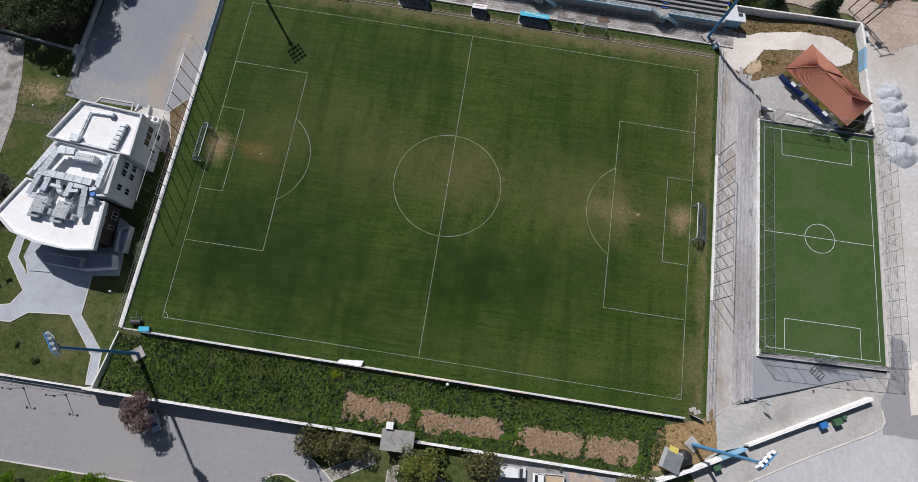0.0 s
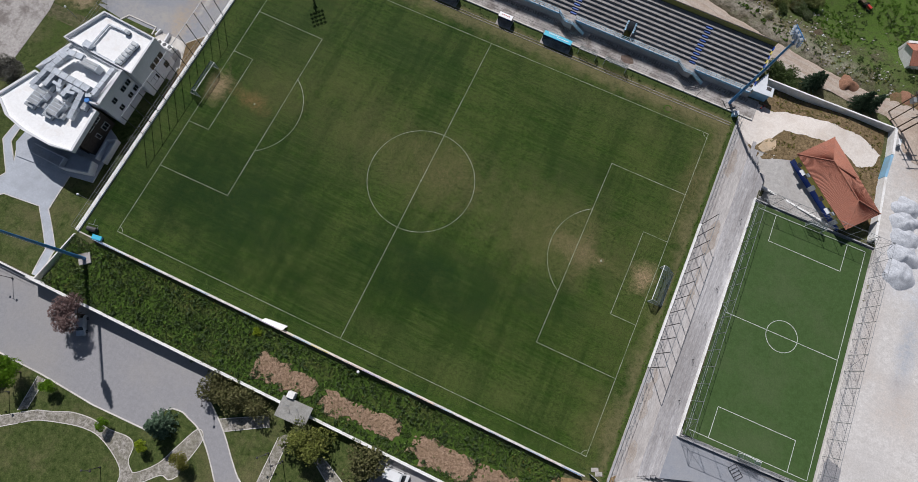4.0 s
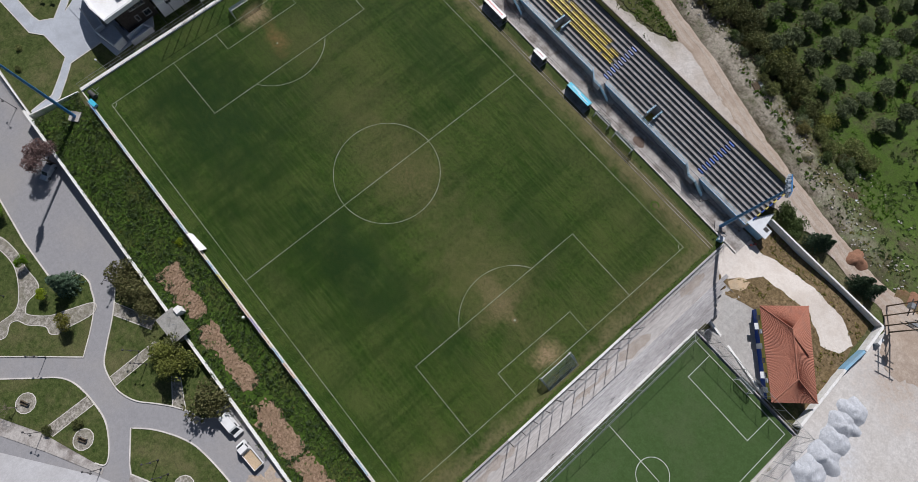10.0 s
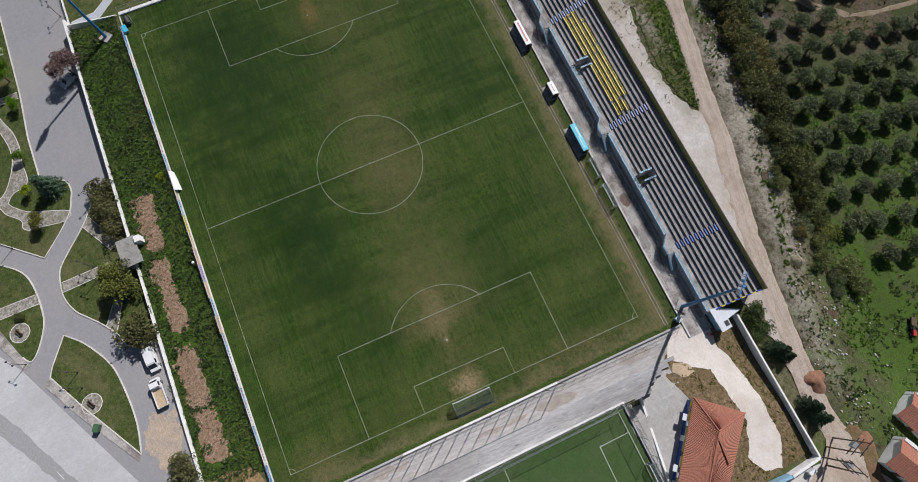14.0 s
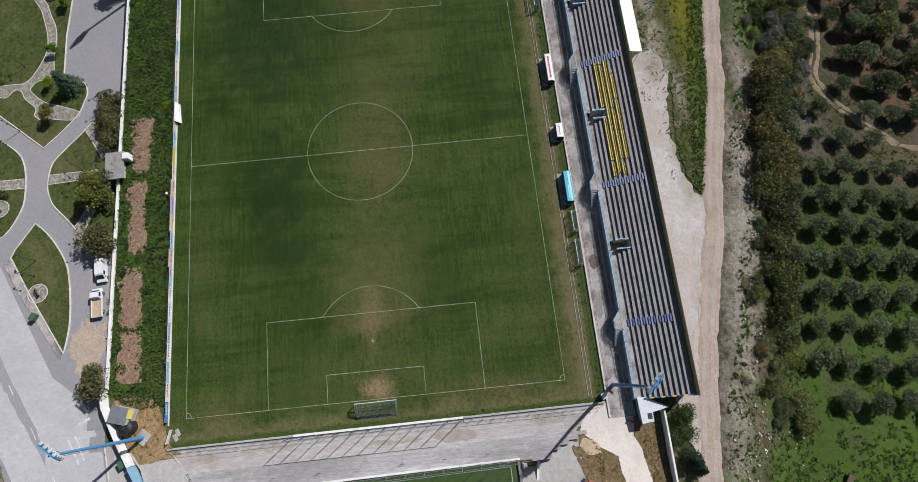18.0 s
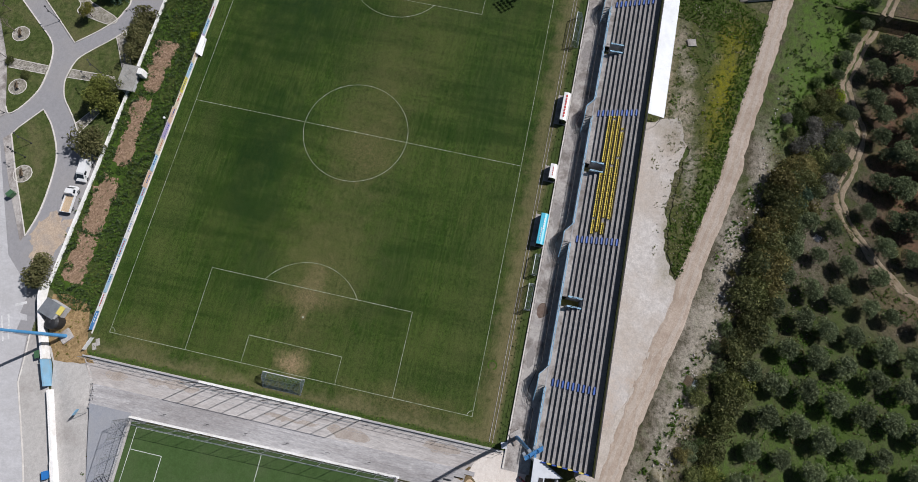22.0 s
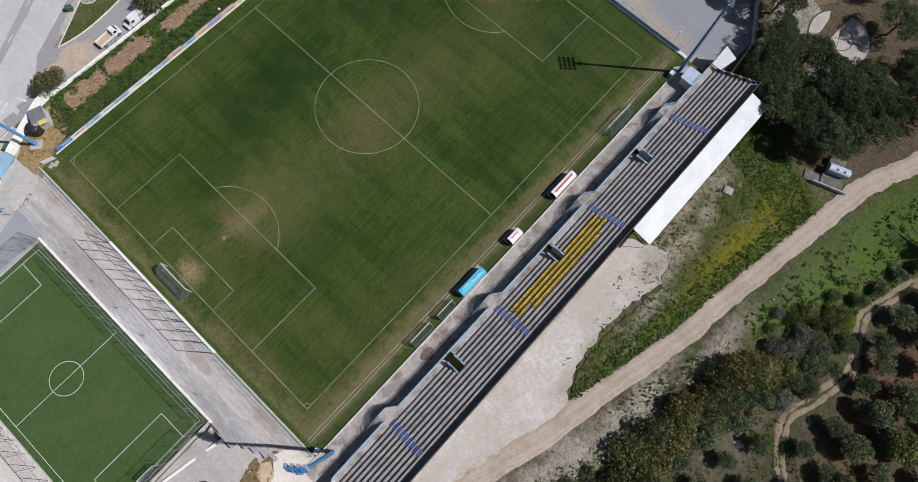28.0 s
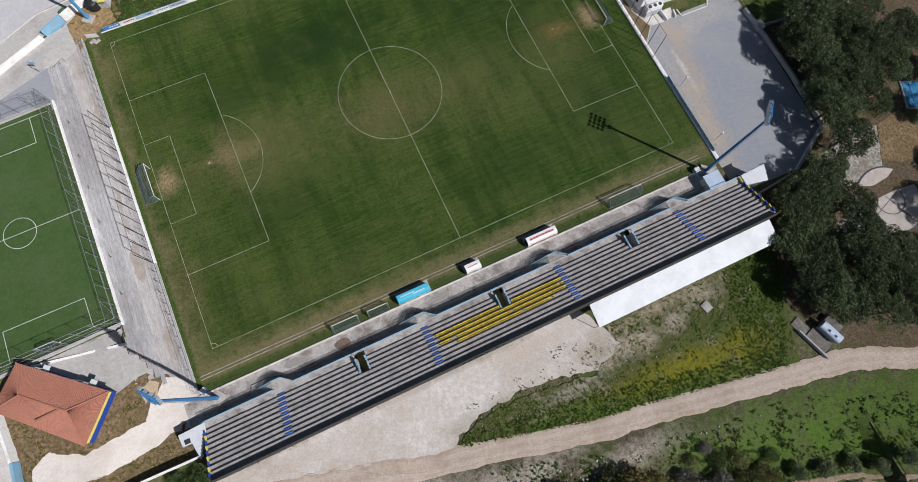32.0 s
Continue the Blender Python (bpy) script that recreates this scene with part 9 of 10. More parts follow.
plan = [(12.4 + (x - 12.4) * 0.935, 59.3 + (y - 59.3) * 0.935) for x, y in plan]
for x, y in ((-87.6, 11.3), (-88.2, 16.9), (-87.6, 23.0), (-89.2, 29.1), (-87.6, 35.2), (-88.1, 40.8), (-93.8, 18.9), (-94.8, 26.0), (-95.9, 33.2), (-93.8, 39.3), (-76.6, 54.6), (-71, 57), (-102.1, 27.0), (-103.1, 35.2), (-100.0, 12.7), (-60.6, 66.3), (-59.8, 74.6), (-85.4, 13.8), (-85.5, 20.5), (-85.8, 27.6), (-85.2, 34.2), (-85.5, 41.3), (-80.8, 49.1), (-74.9, 54.2), (-68.0, 56.1), (-64.2, 58.7), (-62.6, 63.7), (-77.0, 73.7), (-74.2, 81.2), (-72.1, 72.7), (-64.6, 77.2), (-62.8, 74.1), (-68.7, 80.8)):
    if all(math.hypot(x - a, y - b) > 2.6 for a, b in plan):
        plan.append((x, y))
plan += [(-100.0, 22.2), (-105.5, 23.6), (-90.4, 21.9)]
for i, (x, y) in enumerate(plan):
    if math.hypot(x + 87.3, y - 64.3) < 5.5 or (x > -81.5 and y < 49) or y < 21.5:
        continue
    plant("pine", x, y, rng.uniform(0.78, 1.05), PINE, i % 4, "pine_tree", "dark green spreading pine tree", "pines behind the stand", rng.uniform(0.85, 1.1))
for x, y in ((-86.6, -16.6), (-89.4, -15.4)):
    plant("round", x, y, 1.7, SCRUB_GREY, 1, "broadleaf_tree", "grey-green spreading tree in the garden", "garden trees", 0.85)
for x, y, s in ((-58.9, -17.0, 0.5), (-58.2, -19.4, 0.45), (-57.7, -22.2, 0.7), (-58.0, -24.3, 0.75), (-58.0, -26.4, 0.5), (-58.5, 48.7, 0.45), (-59.2, 47.3, 0.5)):
    plant("bush", x, y, s, OLIVE, 1, "fence_shrub", "thin grey-green shrub along the fence", "fence shrubs")
for x, y in ((-76, -44), (-71, -46.5), (-83, -46)):
    plant("bush", x, y, 0.35, SCRUB, 0, "small_shrub", "small dark shrub on the lawn", "lawn shrubs")

# sheds by the track in the north-west
ob = thing("pump_house", (-58.4, 81.7, height(-58.4, 81.7)), -72, "small shed with a rounded pale blue sheet roof and yard wall", "shed")
part("wall", Geo().block(0, 0, 0, 4.0, 1.6, 1.6), WALL_GREY, ob)
geo = Geo()
for k in range(6):
    a0, a1 = math.pi * k / 6, math.pi * (k + 1) / 6
    p = [(0.95 * math.cos(a), 1.6 + 0.5 * math.sin(a)) for a in (a0, a1)]
    geo.quad((-2.2, *p[0]), (2.2, *p[0]), (2.2, *p[1]), (-2.2, *p[1]))
geo.add([(s * 2.2, 0.95 * math.cos(math.pi * k / 6), 1.6 + 0.5 * math.sin(math.pi * k / 6)) for s in (-1, 1) for k in range(7)], [tuple(range(7)), tuple(range(13, 6, -1))])
part("roof", geo, PALE_STEEL, ob, "pale blue rounded sheet roof")
for s in (-0.9, 0.6):
    part("skylight", Geo().block(s, 0.3, 2.02, 0.5, 0.4, 0.1), BLACK, ob)
part("slab", Geo().block(0.2, 2.4, 0, 4.6, 3.0, 0.35), STAINED, ob, "pale concrete slab")
part("yard_wall", Geo().block(0.6, 4.0, 0, 7.2, 0.3, 0.9), WALL_GREY, ob)
part("ramp", Geo().block(4.3, 2.9, 0, 3.2, 2.2, 0.2), STAINED, ob, "pale concrete ramp to the track")
part("tank", Geo().block(0.5, -2.0, 0, 3.4, 1.8, 1.1), STAINED, ob)
ob = thing("stone_slab", (-39.2, 67.3, height(-39.2, 67.3) + 0.05), 15, "flat concrete slab among weeds", "slab")
part("body", Geo().block(0, 0, 0, 1.7, 1.9, 0.3), CONCRETE_W, ob)

# ---- north: conifers, scrub, orchard ----
for x, y, s in ((65.9, 55.8, 0.72), (67.6, 57.0, 0.5), (76.7, 55.4, 0.72), (79.1, 56.1, 0.66)):
    plant("spruce", x, y, s, CONIFER, 2, "conifer", "dark conifer beside the yard wall", "conifers by the wall", 1.1)
for x, y, s in ((58.6, 55.2, 1.0), (60.8, 56.2, 0.9), (57.6, 57.0, 0.8), (61.8, 54.6, 0.8)):
    plant("bush", x, y, s, WEED, 1, "green_bush", "lush green bush behind the kiosk", "bushes behind the kiosk")
rng = random.Random(5)
belt = [(10.0, 86.6), (13.4, 83.3), (18.8, 84.8), (22.9, 82.3), (27.0, 84.2), (31.9, 82.1), (34.6, 79.8), (38.9, 79.8), (46.4, 78.5), (2.4, 84.8), (-0.9, 87.2), (-4.9, 91.3), (-10.6, 89.1), (-12.2, 93.6), (-25.9, 98.2), (-17.2, 101.4), (4.0, 91.5), (15.1, 90.1), (47.8, 81.6), (52.2, 80.2), (58.8, 78.7), (62.1, 77.8), (55.2, 74.3), (37.1, 81.6), (38.1, 86.0), (61.6, 81.1), (15.8, 85.7), (20.9, 84.6), (24.8, 83.8), (29.3, 83.6), (34.3, 82.8), (42.3, 81.7), (44.9, 81.4), (49.6, 78.5), (7.2, 88.2), (-7.7, 91.5), (-15.5, 96.8), (-21.4, 99.6), (43.3, 84.7), (26.5, 87.0), (11.5, 89.6), (55.9, 81.5), (-30.5, 99.8), (-32.9, 97.7)]
for i, (x, y) in enumerate(belt):
    if x > 5 and y > 84.0 - 0.13 * (x - 20):
        continue
    m = (SCRUB, SCRUB, OLIVE, SCRUB_GREY if x < -5 else SCRUB_RUST, SCRUB, TREE_GREEN, SCRUB)[i % 7] if i else LIME
    plant("bush", x + rng.uniform(-0.5, 0.5), y + 1.2 + rng.uniform(-0.4, 0.4), rng.uniform(1.0, 1.35), m, i % 4, "scrub_bush", "dense dark scrub bush on the bank" if m is SCRUB else "yellowish-green scrub bush on the bank" if m is TREE_GREEN else ("rust-tinged scrub bush on the bank" if m is SCRUB_RUST else "bare grey scrub bush on the bank" if m is SCRUB_GREY else "pale scrub bush on the bank"), "scrub belt", rng.uniform(0.9, 1.2))
for i in range(46):
    x = rng.uniform(-34, 64)
    y = 78.5 - 0.14 * (x - 20) + rng.uniform(-2.5, 12) if x < 20 else 78 - 0.1 * (x - 20) + rng.uniform(-2, 4)
    if y < 71 or (x < 12 and y < 85 - 0.25 * x):
        continue
    plant("bush", x, y, rng.uniform(0.4, 0.9), (SCRUB, WEED, SCRUB_RUST, OLIVE)[i % 4], i % 4, "scrub_bush", "low scrub bush on the bank", "low scrub")
for x, y, s, m in ((-25.0, 96.3, 1.2, SCRUB_GREY), (-24.8, 99.6, 1.2, SCRUB_GREY), (-24.8, 89.6, 0.6, SCRUB_GREY), (-19.0, 92.9, 1.0, SCRUB_GREY), (-21.2, 96.2, 1.2, SCRUB_GREY), (-13.9, 94.6, 1.5, SCRUB_RUST), (-33.7, 98.5, 1.1, SCRUB_RUST), (-14.1, 91.3, 1.1, SCRUB_RUST), (-1.8, 90.1, 1.3, SCRUB_RUST), (-7.4, 93.0, 1.3, SPRUCE), (-30.9, 97.9, 1.3, SCRUB), (-29.6, 94.3, 1.0, SCRUB), (-17.0, 96.5, 1.3, SCRUB), (-22.4, 100.9, 1.2, SCRUB), (-10.7, 96.9, 1.2, SCRUB), (-5.4, 95.9, 1.1, SCRUB_RUST), (-28.5, 101.3, 1.0, SCRUB), (-33.7, 101.6, 0.9, LIME), (-28.9, 103.0, 0.5, LIME), (-36.3, 96.2, 0.7, WEED), (-12.2, 100.1, 1.1, SCRUB_GREY), (0.4, 93.2, 1.2, OLIVE), (-26.3, 92.2, 0.8, WEED), (-21.4, 90.8, 0.7, SCRUB)):
    plant("bush", x, y, s, m, int(abs(x)) % 4, "scrub_bush", {"grey_scrub_leaves": "bare grey twiggy bush beside the track", "rusty_scrub_leaves": "yellow-brown bush beside the track", "lime_leaves": "bright yellow-green low bush", "blue_spruce_needles": "blue-grey round bush on the bank"}.get(m.name, "dense dark green bush beside the track"), "scrub belt", 1.1)
for i, (x, y) in enumerate(((24.5, 84.2), (20.6, 85.0), (14.8, 84.9), (16.2, 82.4), (8.6, 87.2), (10.4, 84.4), (4.9, 87.2), (0.4, 89.6), (-2.1, 89.4), (-9.8, 89.4), (-11.7, 92.9), (30.5, 83.8), (34.6, 82.4), (27.6, 82.6), (12.6, 87.0), (18.2, 86.4), (38.4, 81.2), (42.4, 80.6), (-5.4, 88.6), (2.6, 86.2))):
    m = (SCRUB_DARK, SCRUB_DARK, SCRUB, SCRUB_DARK, SCRUB_RUST)[i % 5]
    plant("bush", x, y, rng.uniform(1.35, 1.75), m, i % 4, "scrub_bush", "dense dark scrub bush on the bank" if m is not SCRUB_RUST else "rust-tinged scrub bush on the bank", "scrub belt", rng.uniform(1.0, 1.25))
# olive trees in rows
AX, AY, BX, BY = 0.9, 5.5, 6.7, -1.95
count = 0
for i in range(-9, 6):
    for j in range(-3, 12):
        x, y = 31.3 + i * BX + j * AX + rng.uniform(-0.5, 0.5), 91.0 + i * BY + j * AY + rng.uniform(-0.5, 0.5)
        if y > 150 or x < -40 or y < 83.5 + max(0.0, 0.36 * (12 - x)) or x > 63 or (x > 52 and y > 106 and x > 58):
            continue
        near = min(math.hypot(x - a, y - b) for a, b in densify(ORCHARD_PATH, 2.0, 0.0, False))
        if near < 2.2 or rng.random() < 0.04:
            continue
        plant("olive", x, y, rng.uniform(1.0, 1.28), OLIVE, count % 5, "olive_tree", "grey-green olive tree in the orchard", "olive orchard", rng.uniform(0.9, 1.1))
        count += 1
for x, y, s in ((-22.4, 114.4, 1.5), (-28.8, 116.7, 1.5), (-13.9, 114.2, 1.5), (-43.3, 120.4, 1.5), (-6.4, 117.1, 1.6), (-34.5, 108.7, 1.3), (-42.3, 109.0, 1.3), (-49.3, 111.5, 1.3), (-41.6, 114.2, 1.4), (-36.7, 117.5, 1.4), (-31.1, 111.0, 1.2), (-25.5, 110.5, 1.2), (-39.4, 101.0, 0.8), (-44.6, 102.9, 0.8), (-49.9, 104.5, 0.8), (-54.5, 106.9, 0.9), (-29.9, 104.2, 0.9), (-17.9, 102.4, 1.0), (-23.6, 103.7, 1.0), (-20.2, 120.6, 1.8), (-48.7, 115.3, 1.6), (-30.9, 124.1, 1.7), (-10.6, 124.6, 1.7), (-54.0, 121.7, 1.6), (-43.3, 127.8, 1.7), (-58.1, 126.1, 1.6), (1.0, 122.1, 1.5), (-58.2, 106.5, 0.9)):
    plant("olive", x, y, s, SCRUB if s > 1.65 else OLIVE, count % 5, "olive_tree", "large old olive tree on red soil", "old olive trees", 1.0)
    count += 1

# low growth on banks and verges
def patchy(scale, cut, seed):
    return lambda x, y: noise.noise((x * scale, y * scale, seed)) + 0.5 * noise.noise((x * scale * 3, y * scale * 3, seed + 1)) > cut


def stones(name, ring, n, lo, hi, material, label, seed, keep=None):
    geo, rng = Geo(), random.Random(seed)
    xs, ys = [p[0] for p in ring], [p[1] for p in ring]
    made = 0
    while made < n:
        x, y = rng.uniform(min(xs), max(xs)), rng.uniform(min(ys), max(ys))
        made += 1
        if inside(x, y, ring) and abs(y - along(TRACK_Y, x)) > 1.7 and (keep is None or keep(x, y)):
            s = rng.uniform(lo, hi) * rng.uniform(0.5, 1)
            geo.prism([(x + s * rng.uniform(0.7, 1.2) * math.cos(a + rng.uniform(-0.3, 0.3)), y + s * rng.uniform(0.7, 1.2) * math.sin(a)) for a in (0, 1.26, 2.5, 3.8, 5.0)], height(x, y), height(x, y) + 0.12 + s * 0.6, 0.35)
    return solid(name, geo, material, label, "stones", "stuff")


tufts("verge_weeds", [(16.2, 71.2), (14.3, 68.3), (7.6, 69.6), (-4.4, 71.2), (-14.7, 73.4), (-45.6, 79.6), (-48.8, 84.8), (-29.3, 81.4), (-5.4, 77.2), (6.8, 73.3)], 6.0, 0.24, 0.32, MEADOW_LEAF, "lush green weeds on the verge", 11)
tufts("verge_weeds", [(58.4, 64.4), (46.5, 69.4), (30.0, 73.8), (30.0, 75.8), (46.6, 71.7), (60.4, 66.3)], 8.0, 0.24, 0.28, MEADOW_LEAF, "green weeds along the track", 12, 0, patchy(0.15, -0.15, 3))
tufts("field_weeds", [(-17.9, 62.5), (-19.9, 66.3), (-12.7, 69.3), (-3.4, 67.6), (7.6, 67.0), (13.7, 68.9), (6.6, 73.5), (-29.3, 81.4), (-49.8, 84.8), (-57.2, 66.3), (-58.2, 62.6)], 4.0, 0.2, 0.22, MEADOW_LEAF, "weeds on the waste ground", 13, 0, patchy(0.12, 0.05, 7))
tufts("field_weeds", [(-45.7, 62.5), (-58.2, 62.6), (-57.2, 67.4), (-51.9, 76.6), (-47.7, 83.8), (-41.4, 80.6)], 6.0, 0.24, 0.3, MEADOW_LEAF, "tall green weeds behind the stand", 14)
tufts("yellow_weeds", [(-8.5, 72.8), (-23.0, 75.1), (-45.6, 80.7), (-47.7, 75.6), (-31.4, 71.6), (-16.8, 70.9)], 2.2, 0.22, 0.3, LIME, "yellow flowering weeds", 15, 0, patchy(0.16, -0.05, 9))
tufts("bank_weeds", [(66.3, 61.7), (46.6, 70.7), (30.0, 74.8), (7.7, 79.5), (-21.0, 87.4), (-41.6, 91.0), (-42.7, 97.9), (-1.0, 91.6), (29.7, 82.8), (60.8, 74.8), (84.2, 69.0), (83.9, 61.7)], 1.3, 0.26, 0.26, WEED, "weeds on the stony bank", 16, 0, patchy(0.12, 0.08, 12))
tufts("bank_dry_weeds", [(66.3, 61.7), (46.6, 70.7), (30.0, 74.8), (7.7, 79.5), (-21.0, 87.4), (-41.6, 91.0), (-0.8, 89.2), (29.9, 80.3), (60.7, 73.4), (84.0, 67.8), (83.9, 61.7)], 1.5, 0.22, 0.2, WEED_DRY, "dry straw-coloured weeds on the bank", 17, 0, patchy(0.15, 0.1, 15))
tufts("meadow_weeds", [(50.8, 78.3), (70.4, 69.4), (95.2, 71.1), (111.2, 84.4), (101.3, 105.5), (69.3, 109.7), (63.1, 93.8)], 3.0, 0.28, 0.3, MEADOW_LEAF, "tall meadow grass", 18, 0, patchy(0.1, 0.0, 18))
tufts("meadow_weeds", [(64.3, 65.2), (83.9, 62.7), (95.8, 68.5), (101.2, 92.5), (71.3, 101.6), (61.1, 85.8)], 2.4, 0.3, 0.35, WEED, "darker weeds in the meadow", 61, 0, patchy(0.13, 0.05, 63))
stones("meadow_stones", [(60.5, 69.6), (83.9, 61.7), (88.4, 71.4), (77.2, 83.3), (63.1, 81.7)], 240, 0.1, 0.35, GRAVEL, "pale stones in the meadow", 62, patchy(0.15, 0.1, 65))
tufts("meadow_docks", [(59.0, 80.8), (78.1, 64.8), (86.4, 71.5), (77.2, 85.3), (67.1, 87.6)], 1.6, 0.26, 0.22, WEED_PALE, "pale broad-leaved docks in the meadow", 19, 0, patchy(0.15, 0.05, 22))
tufts("orchard_docks", [(19.1, 92.4), (52.9, 86.0), (63.2, 101.8), (67.4, 126.8), (29.6, 120.2)], 4.5, 0.26, 0.22, WEED_PALE, "pale broad-leaved weeds between the olive trees", 20, 0, patchy(0.11, 0.05, 25))
tufts("orchard_weeds", [(-11.8, 100.5), (19.1, 90.3), (52.9, 85.0), (65.2, 101.8), (67.4, 126.8), (8.9, 128.4)], 2.4, 0.22, 0.2, MEADOW_LEAF, "weeds between the olive trees", 21, 0, patchy(0.1, 0.1, 27))
tufts("west_meadow_grass", [(-25.2, 88.6), (-44.0, 93.7), (-72.8, 102.5), (-72.8, 111.8), (-54.1, 106.9), (-31.0, 101.4), (-15.8, 94.5)], 3.0, 0.26, 0.25, MEADOW_LEAF, "bright meadow grass beside the track", 22, 0, patchy(0.1, -0.2, 30))
tufts("gravel_weeds", [(17.8, 74.3), (14.7, 64.9), (-4.4, 62.6), (-21.0, 59.7), (-20.9, 72.5), (-3.3, 72.2), (14.7, 71.4)], 3.2, 0.17, 0.14, SCRUB, "dark weeds on the gravel edge", 45, 0.06, patchy(0.25, 0.1, 47))
tufts("wall_weeds", [(54, 56.6), (-15, 56.6), (-15.8, 58.3), (54.4, 57.6)], 1.2, 0.16, 0.14, SCRUB_GREY, "grey weeds along the stand's back wall", 46, 0.06, patchy(0.2, 0.0, 49))
tufts("bank_brush", [(70.2, 62.1), (46.6, 71.7), (30.0, 75.8), (7.7, 80.5), (-21.1, 88.0), (-0.8, 89.8), (11.4, 84.7), (29.8, 81.6), (50.8, 78.3), (70.5, 70.7)], 0.5, 0.28, 0.24, SCRUB_RUST, "brown brush on the stony bank", 47, 0, patchy(0.18, 0.02, 51))
tufts("yard_weeds", [(58, 52), (83.0, 50.9), (84.0, 46.0), (71.3, 48.7), (61.8, 47.5)], 1.6, 0.2, 0.12, OLIVE_DRAB, "dry weeds in the brown yard", 23, 0.03, patchy(0.2, 0.0, 33))
tufts("joint_weeds", [(63.0, -33.3), (82.6, -25.9), (84.1, -28.5), (64.7, -31.6)], 0.35, 0.22, 0.18, WEED_DRY, "weeds growing from the concrete joints", 24, 0, patchy(0.3, 0.2, 35))


stones("bank_stones", [(66.3, 61.2), (46.6, 70.1), (30.0, 74.3), (7.7, 79.0), (-41.5, 89.9), (-0.7, 88.0), (29.9, 79.1), (60.6, 72.1), (83.9, 65.7), (83.9, 60.7)], 3200, 0.06, 0.34, GRAVEL, "pale stones on the bank", 31, patchy(0.25, -0.05, 41))
stones("field_stones", [(-17.9, 62.2), (-12.7, 69.3), (7.6, 67.0), (13.7, 68.9), (-29.3, 81.2), (-49.8, 84.8), (-58.2, 62.2)], 500, 0.06, 0.28, STONE, "pale stones on the waste ground", 32, patchy(0.2, 0.0, 43))
stones("gravel_rim_stones", [(16.8, 74.3), (13.7, 66.4), (-4.4, 65.1), (-19.9, 64.3), (-19.9, 70.4), (-3.4, 70.2), (14.7, 70.4)], 500, 0.06, 0.2, STONE, "loose stones at the gravel's edge", 33)
tufts("orchard_scrub", [(-33.2, 107.3), (-9.7, 102.5), (8.7, 94.8), (52.9, 85.0), (65.2, 101.8), (67.4, 126.8), (-1.0, 128.5), (-33.1, 122.1)], 0.9, 0.3, 0.25, SCRUB_RUST, "brown dry weeds between the olive trees", 71, 0, patchy(0.12, 0.05, 73))
stones("orchard_stones", [(-1.2, 93.9), (29.6, 85.3), (52.9, 85.0), (63.2, 101.8), (29.6, 122.3), (-1.1, 121.2)], 450, 0.06, 0.24, STONE, "pale stones between the olive trees", 72, patchy(0.14, 0.05, 75))
tufts("track_edge_weeds", [(16.3, 74.0), (6.6, 77.7), (-5.4, 81.8), (-16.7, 84.7), (-29.2, 86.9), (-40.4, 88.2), (-51.9, 91.6), (-52.0, 93.5), (-29.5, 89.7), (-4.4, 84.8), (7.7, 80.5)], 4.5, 0.26, 0.26, MEADOW_LEAF, "green weeds along the far side of the track", 74, 0, patchy(0.16, 0.05, 77))
tufts("meadow_dark_weeds", [(-18.8, 85.8), (-43.5, 89.9), (-78.0, 101.5), (-72.8, 111.8), (-54.1, 106.9), (-31.0, 101.4), (-15.8, 94.5)], 1.6, 0.34, 0.35, WEED, "darker weeds in the meadow", 76, 0, patchy(0.13, 0.0, 79))
tufts("dry_corner_grass", [(45.2, -44.6), (46, -40.8), (51, -39.2), (55.4, -36.4), (56.2, -43.0), (53.6, -44.8)], 2.2, 0.2, 0.16, WEED_DRY, "tufts of straw-coloured dry grass", 81, 0.04, patchy(0.4, 0.0, 83))
PATH_RING = [(54.6, 41.5), (57.5, 47.2), (60.5, 46.3), (63.7, 47.5), (71.6, 48.5), (79.1, 48.0), (83.9, 45.6), (83.0, 42.4), (80.0, 41.0), (74.6, 43.8), (68.8, 43.3), (64.0, 42.7), (62.0, 39.7), (59.0, 36.8)]
tufts("yard_dry_grass", [(60, 51.8), (83.5, 50.7), (85.3, 32.1), (79.0, 34.1), (71.7, 44.0), (65.8, 37.7), (61.5, 36.8), (59.5, 47)], 4.5, 0.18, 0.15, WEED_DRY, "dry straw-coloured grass in the yard", 82, 0.04, lambda x, y: not inside(x, y, PATH_RING) and patchy(0.3, -0.05, 85)(x, y))
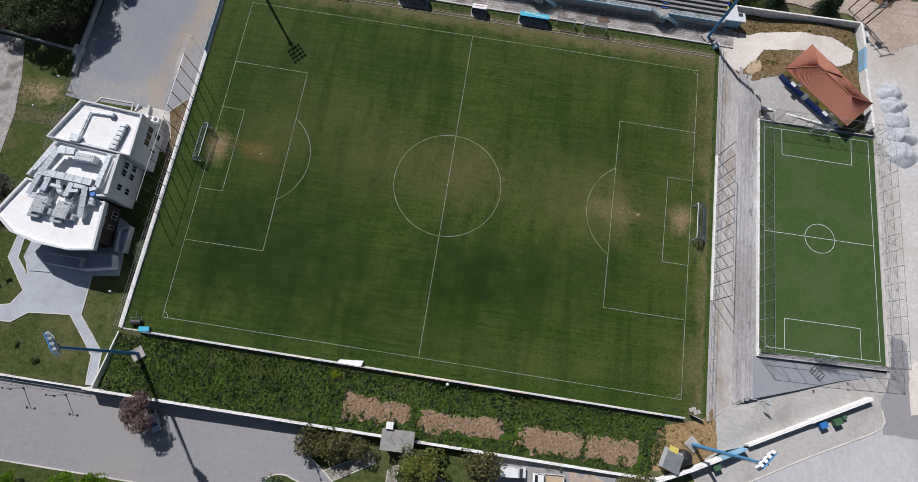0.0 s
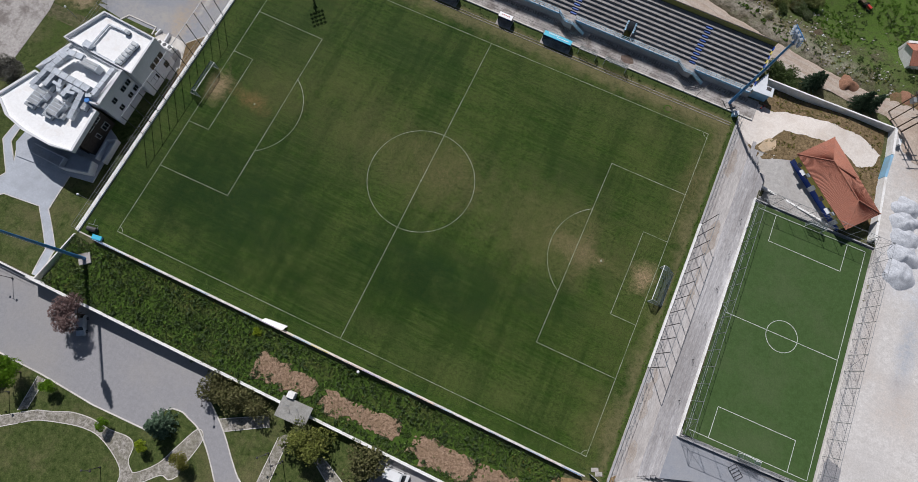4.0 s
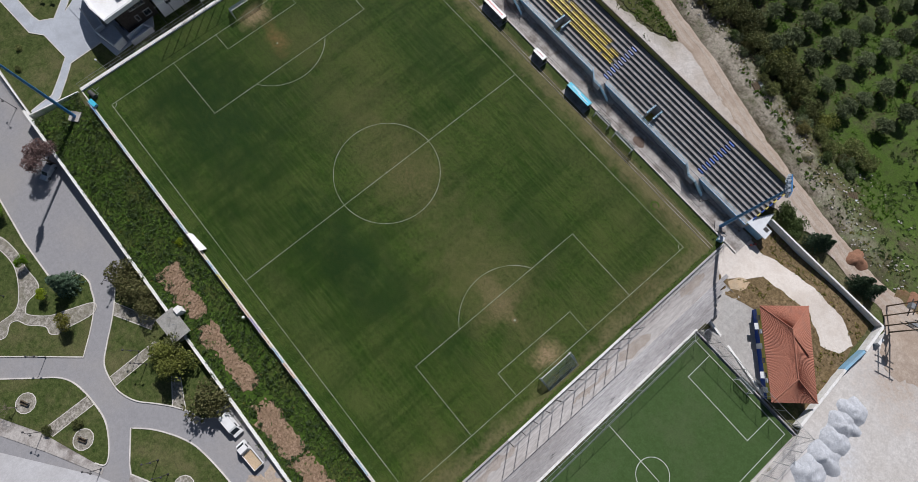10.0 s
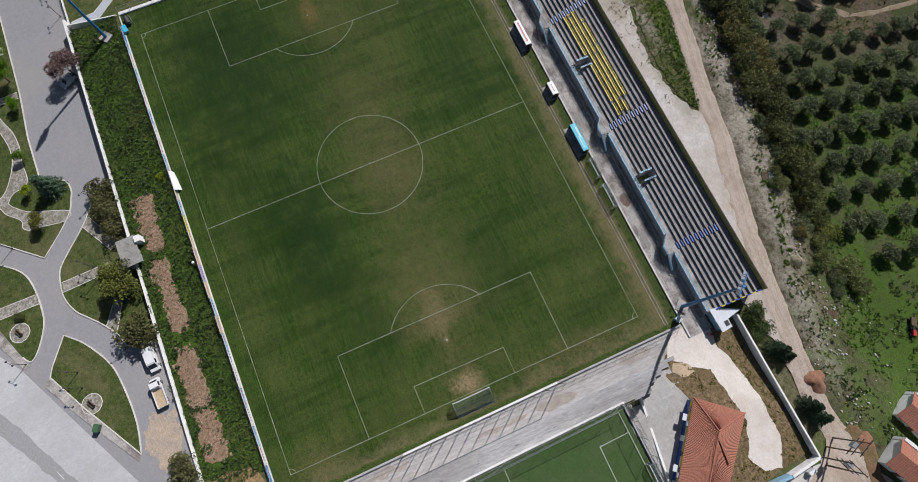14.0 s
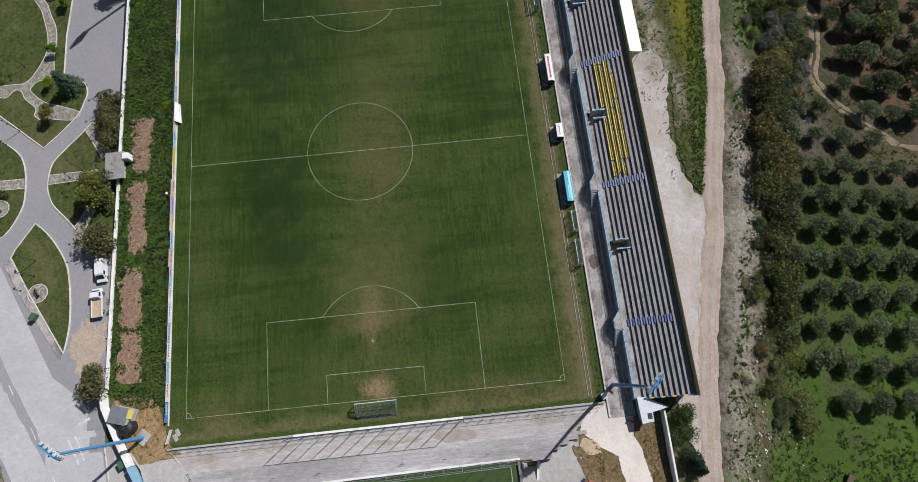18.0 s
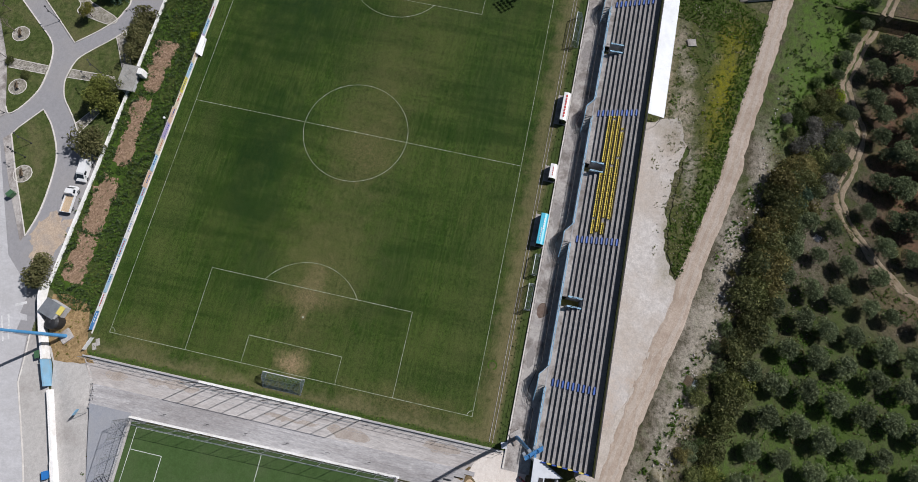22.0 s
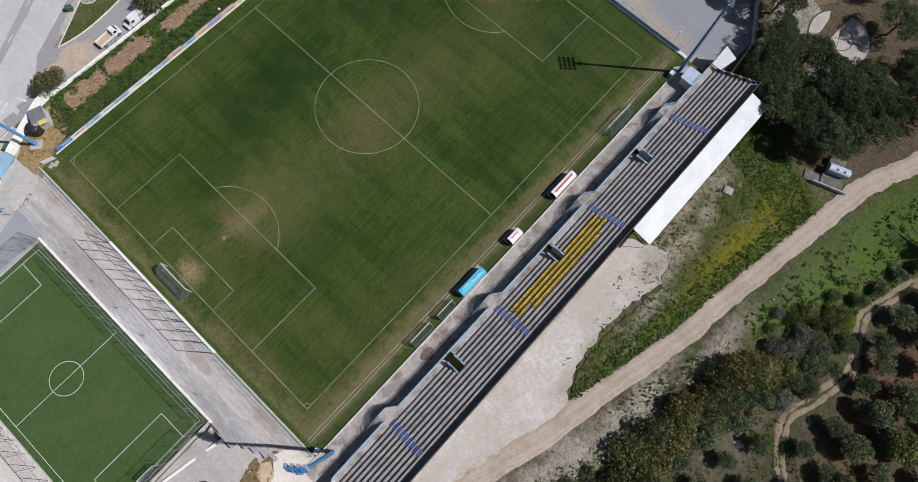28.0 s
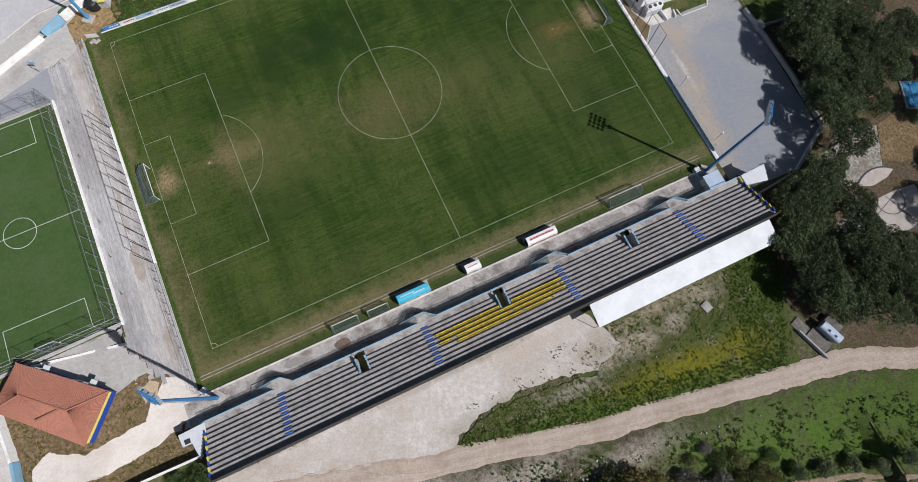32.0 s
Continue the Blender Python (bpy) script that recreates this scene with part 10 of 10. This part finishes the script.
tufts("edge_weeds", [(62.4, 26.0), (61.8, -25.3), (62.0, -25.0), (61.8, 26)], 0.35, 0.16, 0.12, WEED_DRY, "weeds along the low wall", 84, 0.03)
tufts("edge_weeds", [(87.3, 24.1), (87.7, -24.5), (88.3, -24.5), (88.0, 24.1)], 1.2, 0.2, 0.15, WEED_DRY, "weeds along the low wall", 86, 0.03, patchy(0.3, 0.0, 87))
tufts("ledge_weeds", [(63.0, -33.4), (70.2, -30.9), (78.3, -28.0), (84.4, -26.4), (86.0, -26.2), (84.4, -27.4), (78.3, -29.0), (70.2, -31.6)], 1.0, 0.24, 0.22, WEED, "weeds along the yard ledge", 88, 0.03, patchy(0.35, 0.1, 89))
tufts("field_clumps", [(-17.9, 62.5), (-19.9, 66.3), (-12.7, 69.3), (-3.4, 67.6), (7.6, 67.0), (13.7, 68.9), (6.6, 73.5), (-29.3, 81.4), (-49.8, 84.8), (-57.2, 66.3), (-58.2, 62.6)], 1.6, 0.24, 0.22, SCRUB, "olive-brown clumps on the waste ground", 91, 0.03, patchy(0.2, 0.02, 93))
tufts("field_clumps", [(-17.9, 62.5), (-19.9, 66.3), (-12.7, 69.3), (7.6, 67.0), (6.6, 73.5), (-29.3, 81.4), (-49.8, 84.8), (-57.2, 66.3), (-58.2, 62.6)], 0.9, 0.2, 0.16, SCRUB_GREY, "grey dry clumps on the waste ground", 92, 0.03, patchy(0.25, 0.05, 95))
tufts("bank_clumps", [(66.3, 62.2), (46.6, 71.3), (30.0, 75.2), (7.7, 79.9), (-18.9, 86.2), (-0.7, 88.6), (11.5, 84.0), (29.9, 80.3), (50.7, 77.0), (70.4, 69.4)], 1.4, 0.26, 0.22, SCRUB, "olive-green clumps on the stony bank", 94, 0.02, patchy(0.22, 0.0, 97))
tufts("wall_creepers", [(-58.0, -50.5), (42.5, -51.0), (43, -49.7), (-58, -49.7)], 3.5, 0.26, 0.3, WEED, "weeds hanging over the street wall", 98, 0.55, patchy(0.22, 0.22, 99))
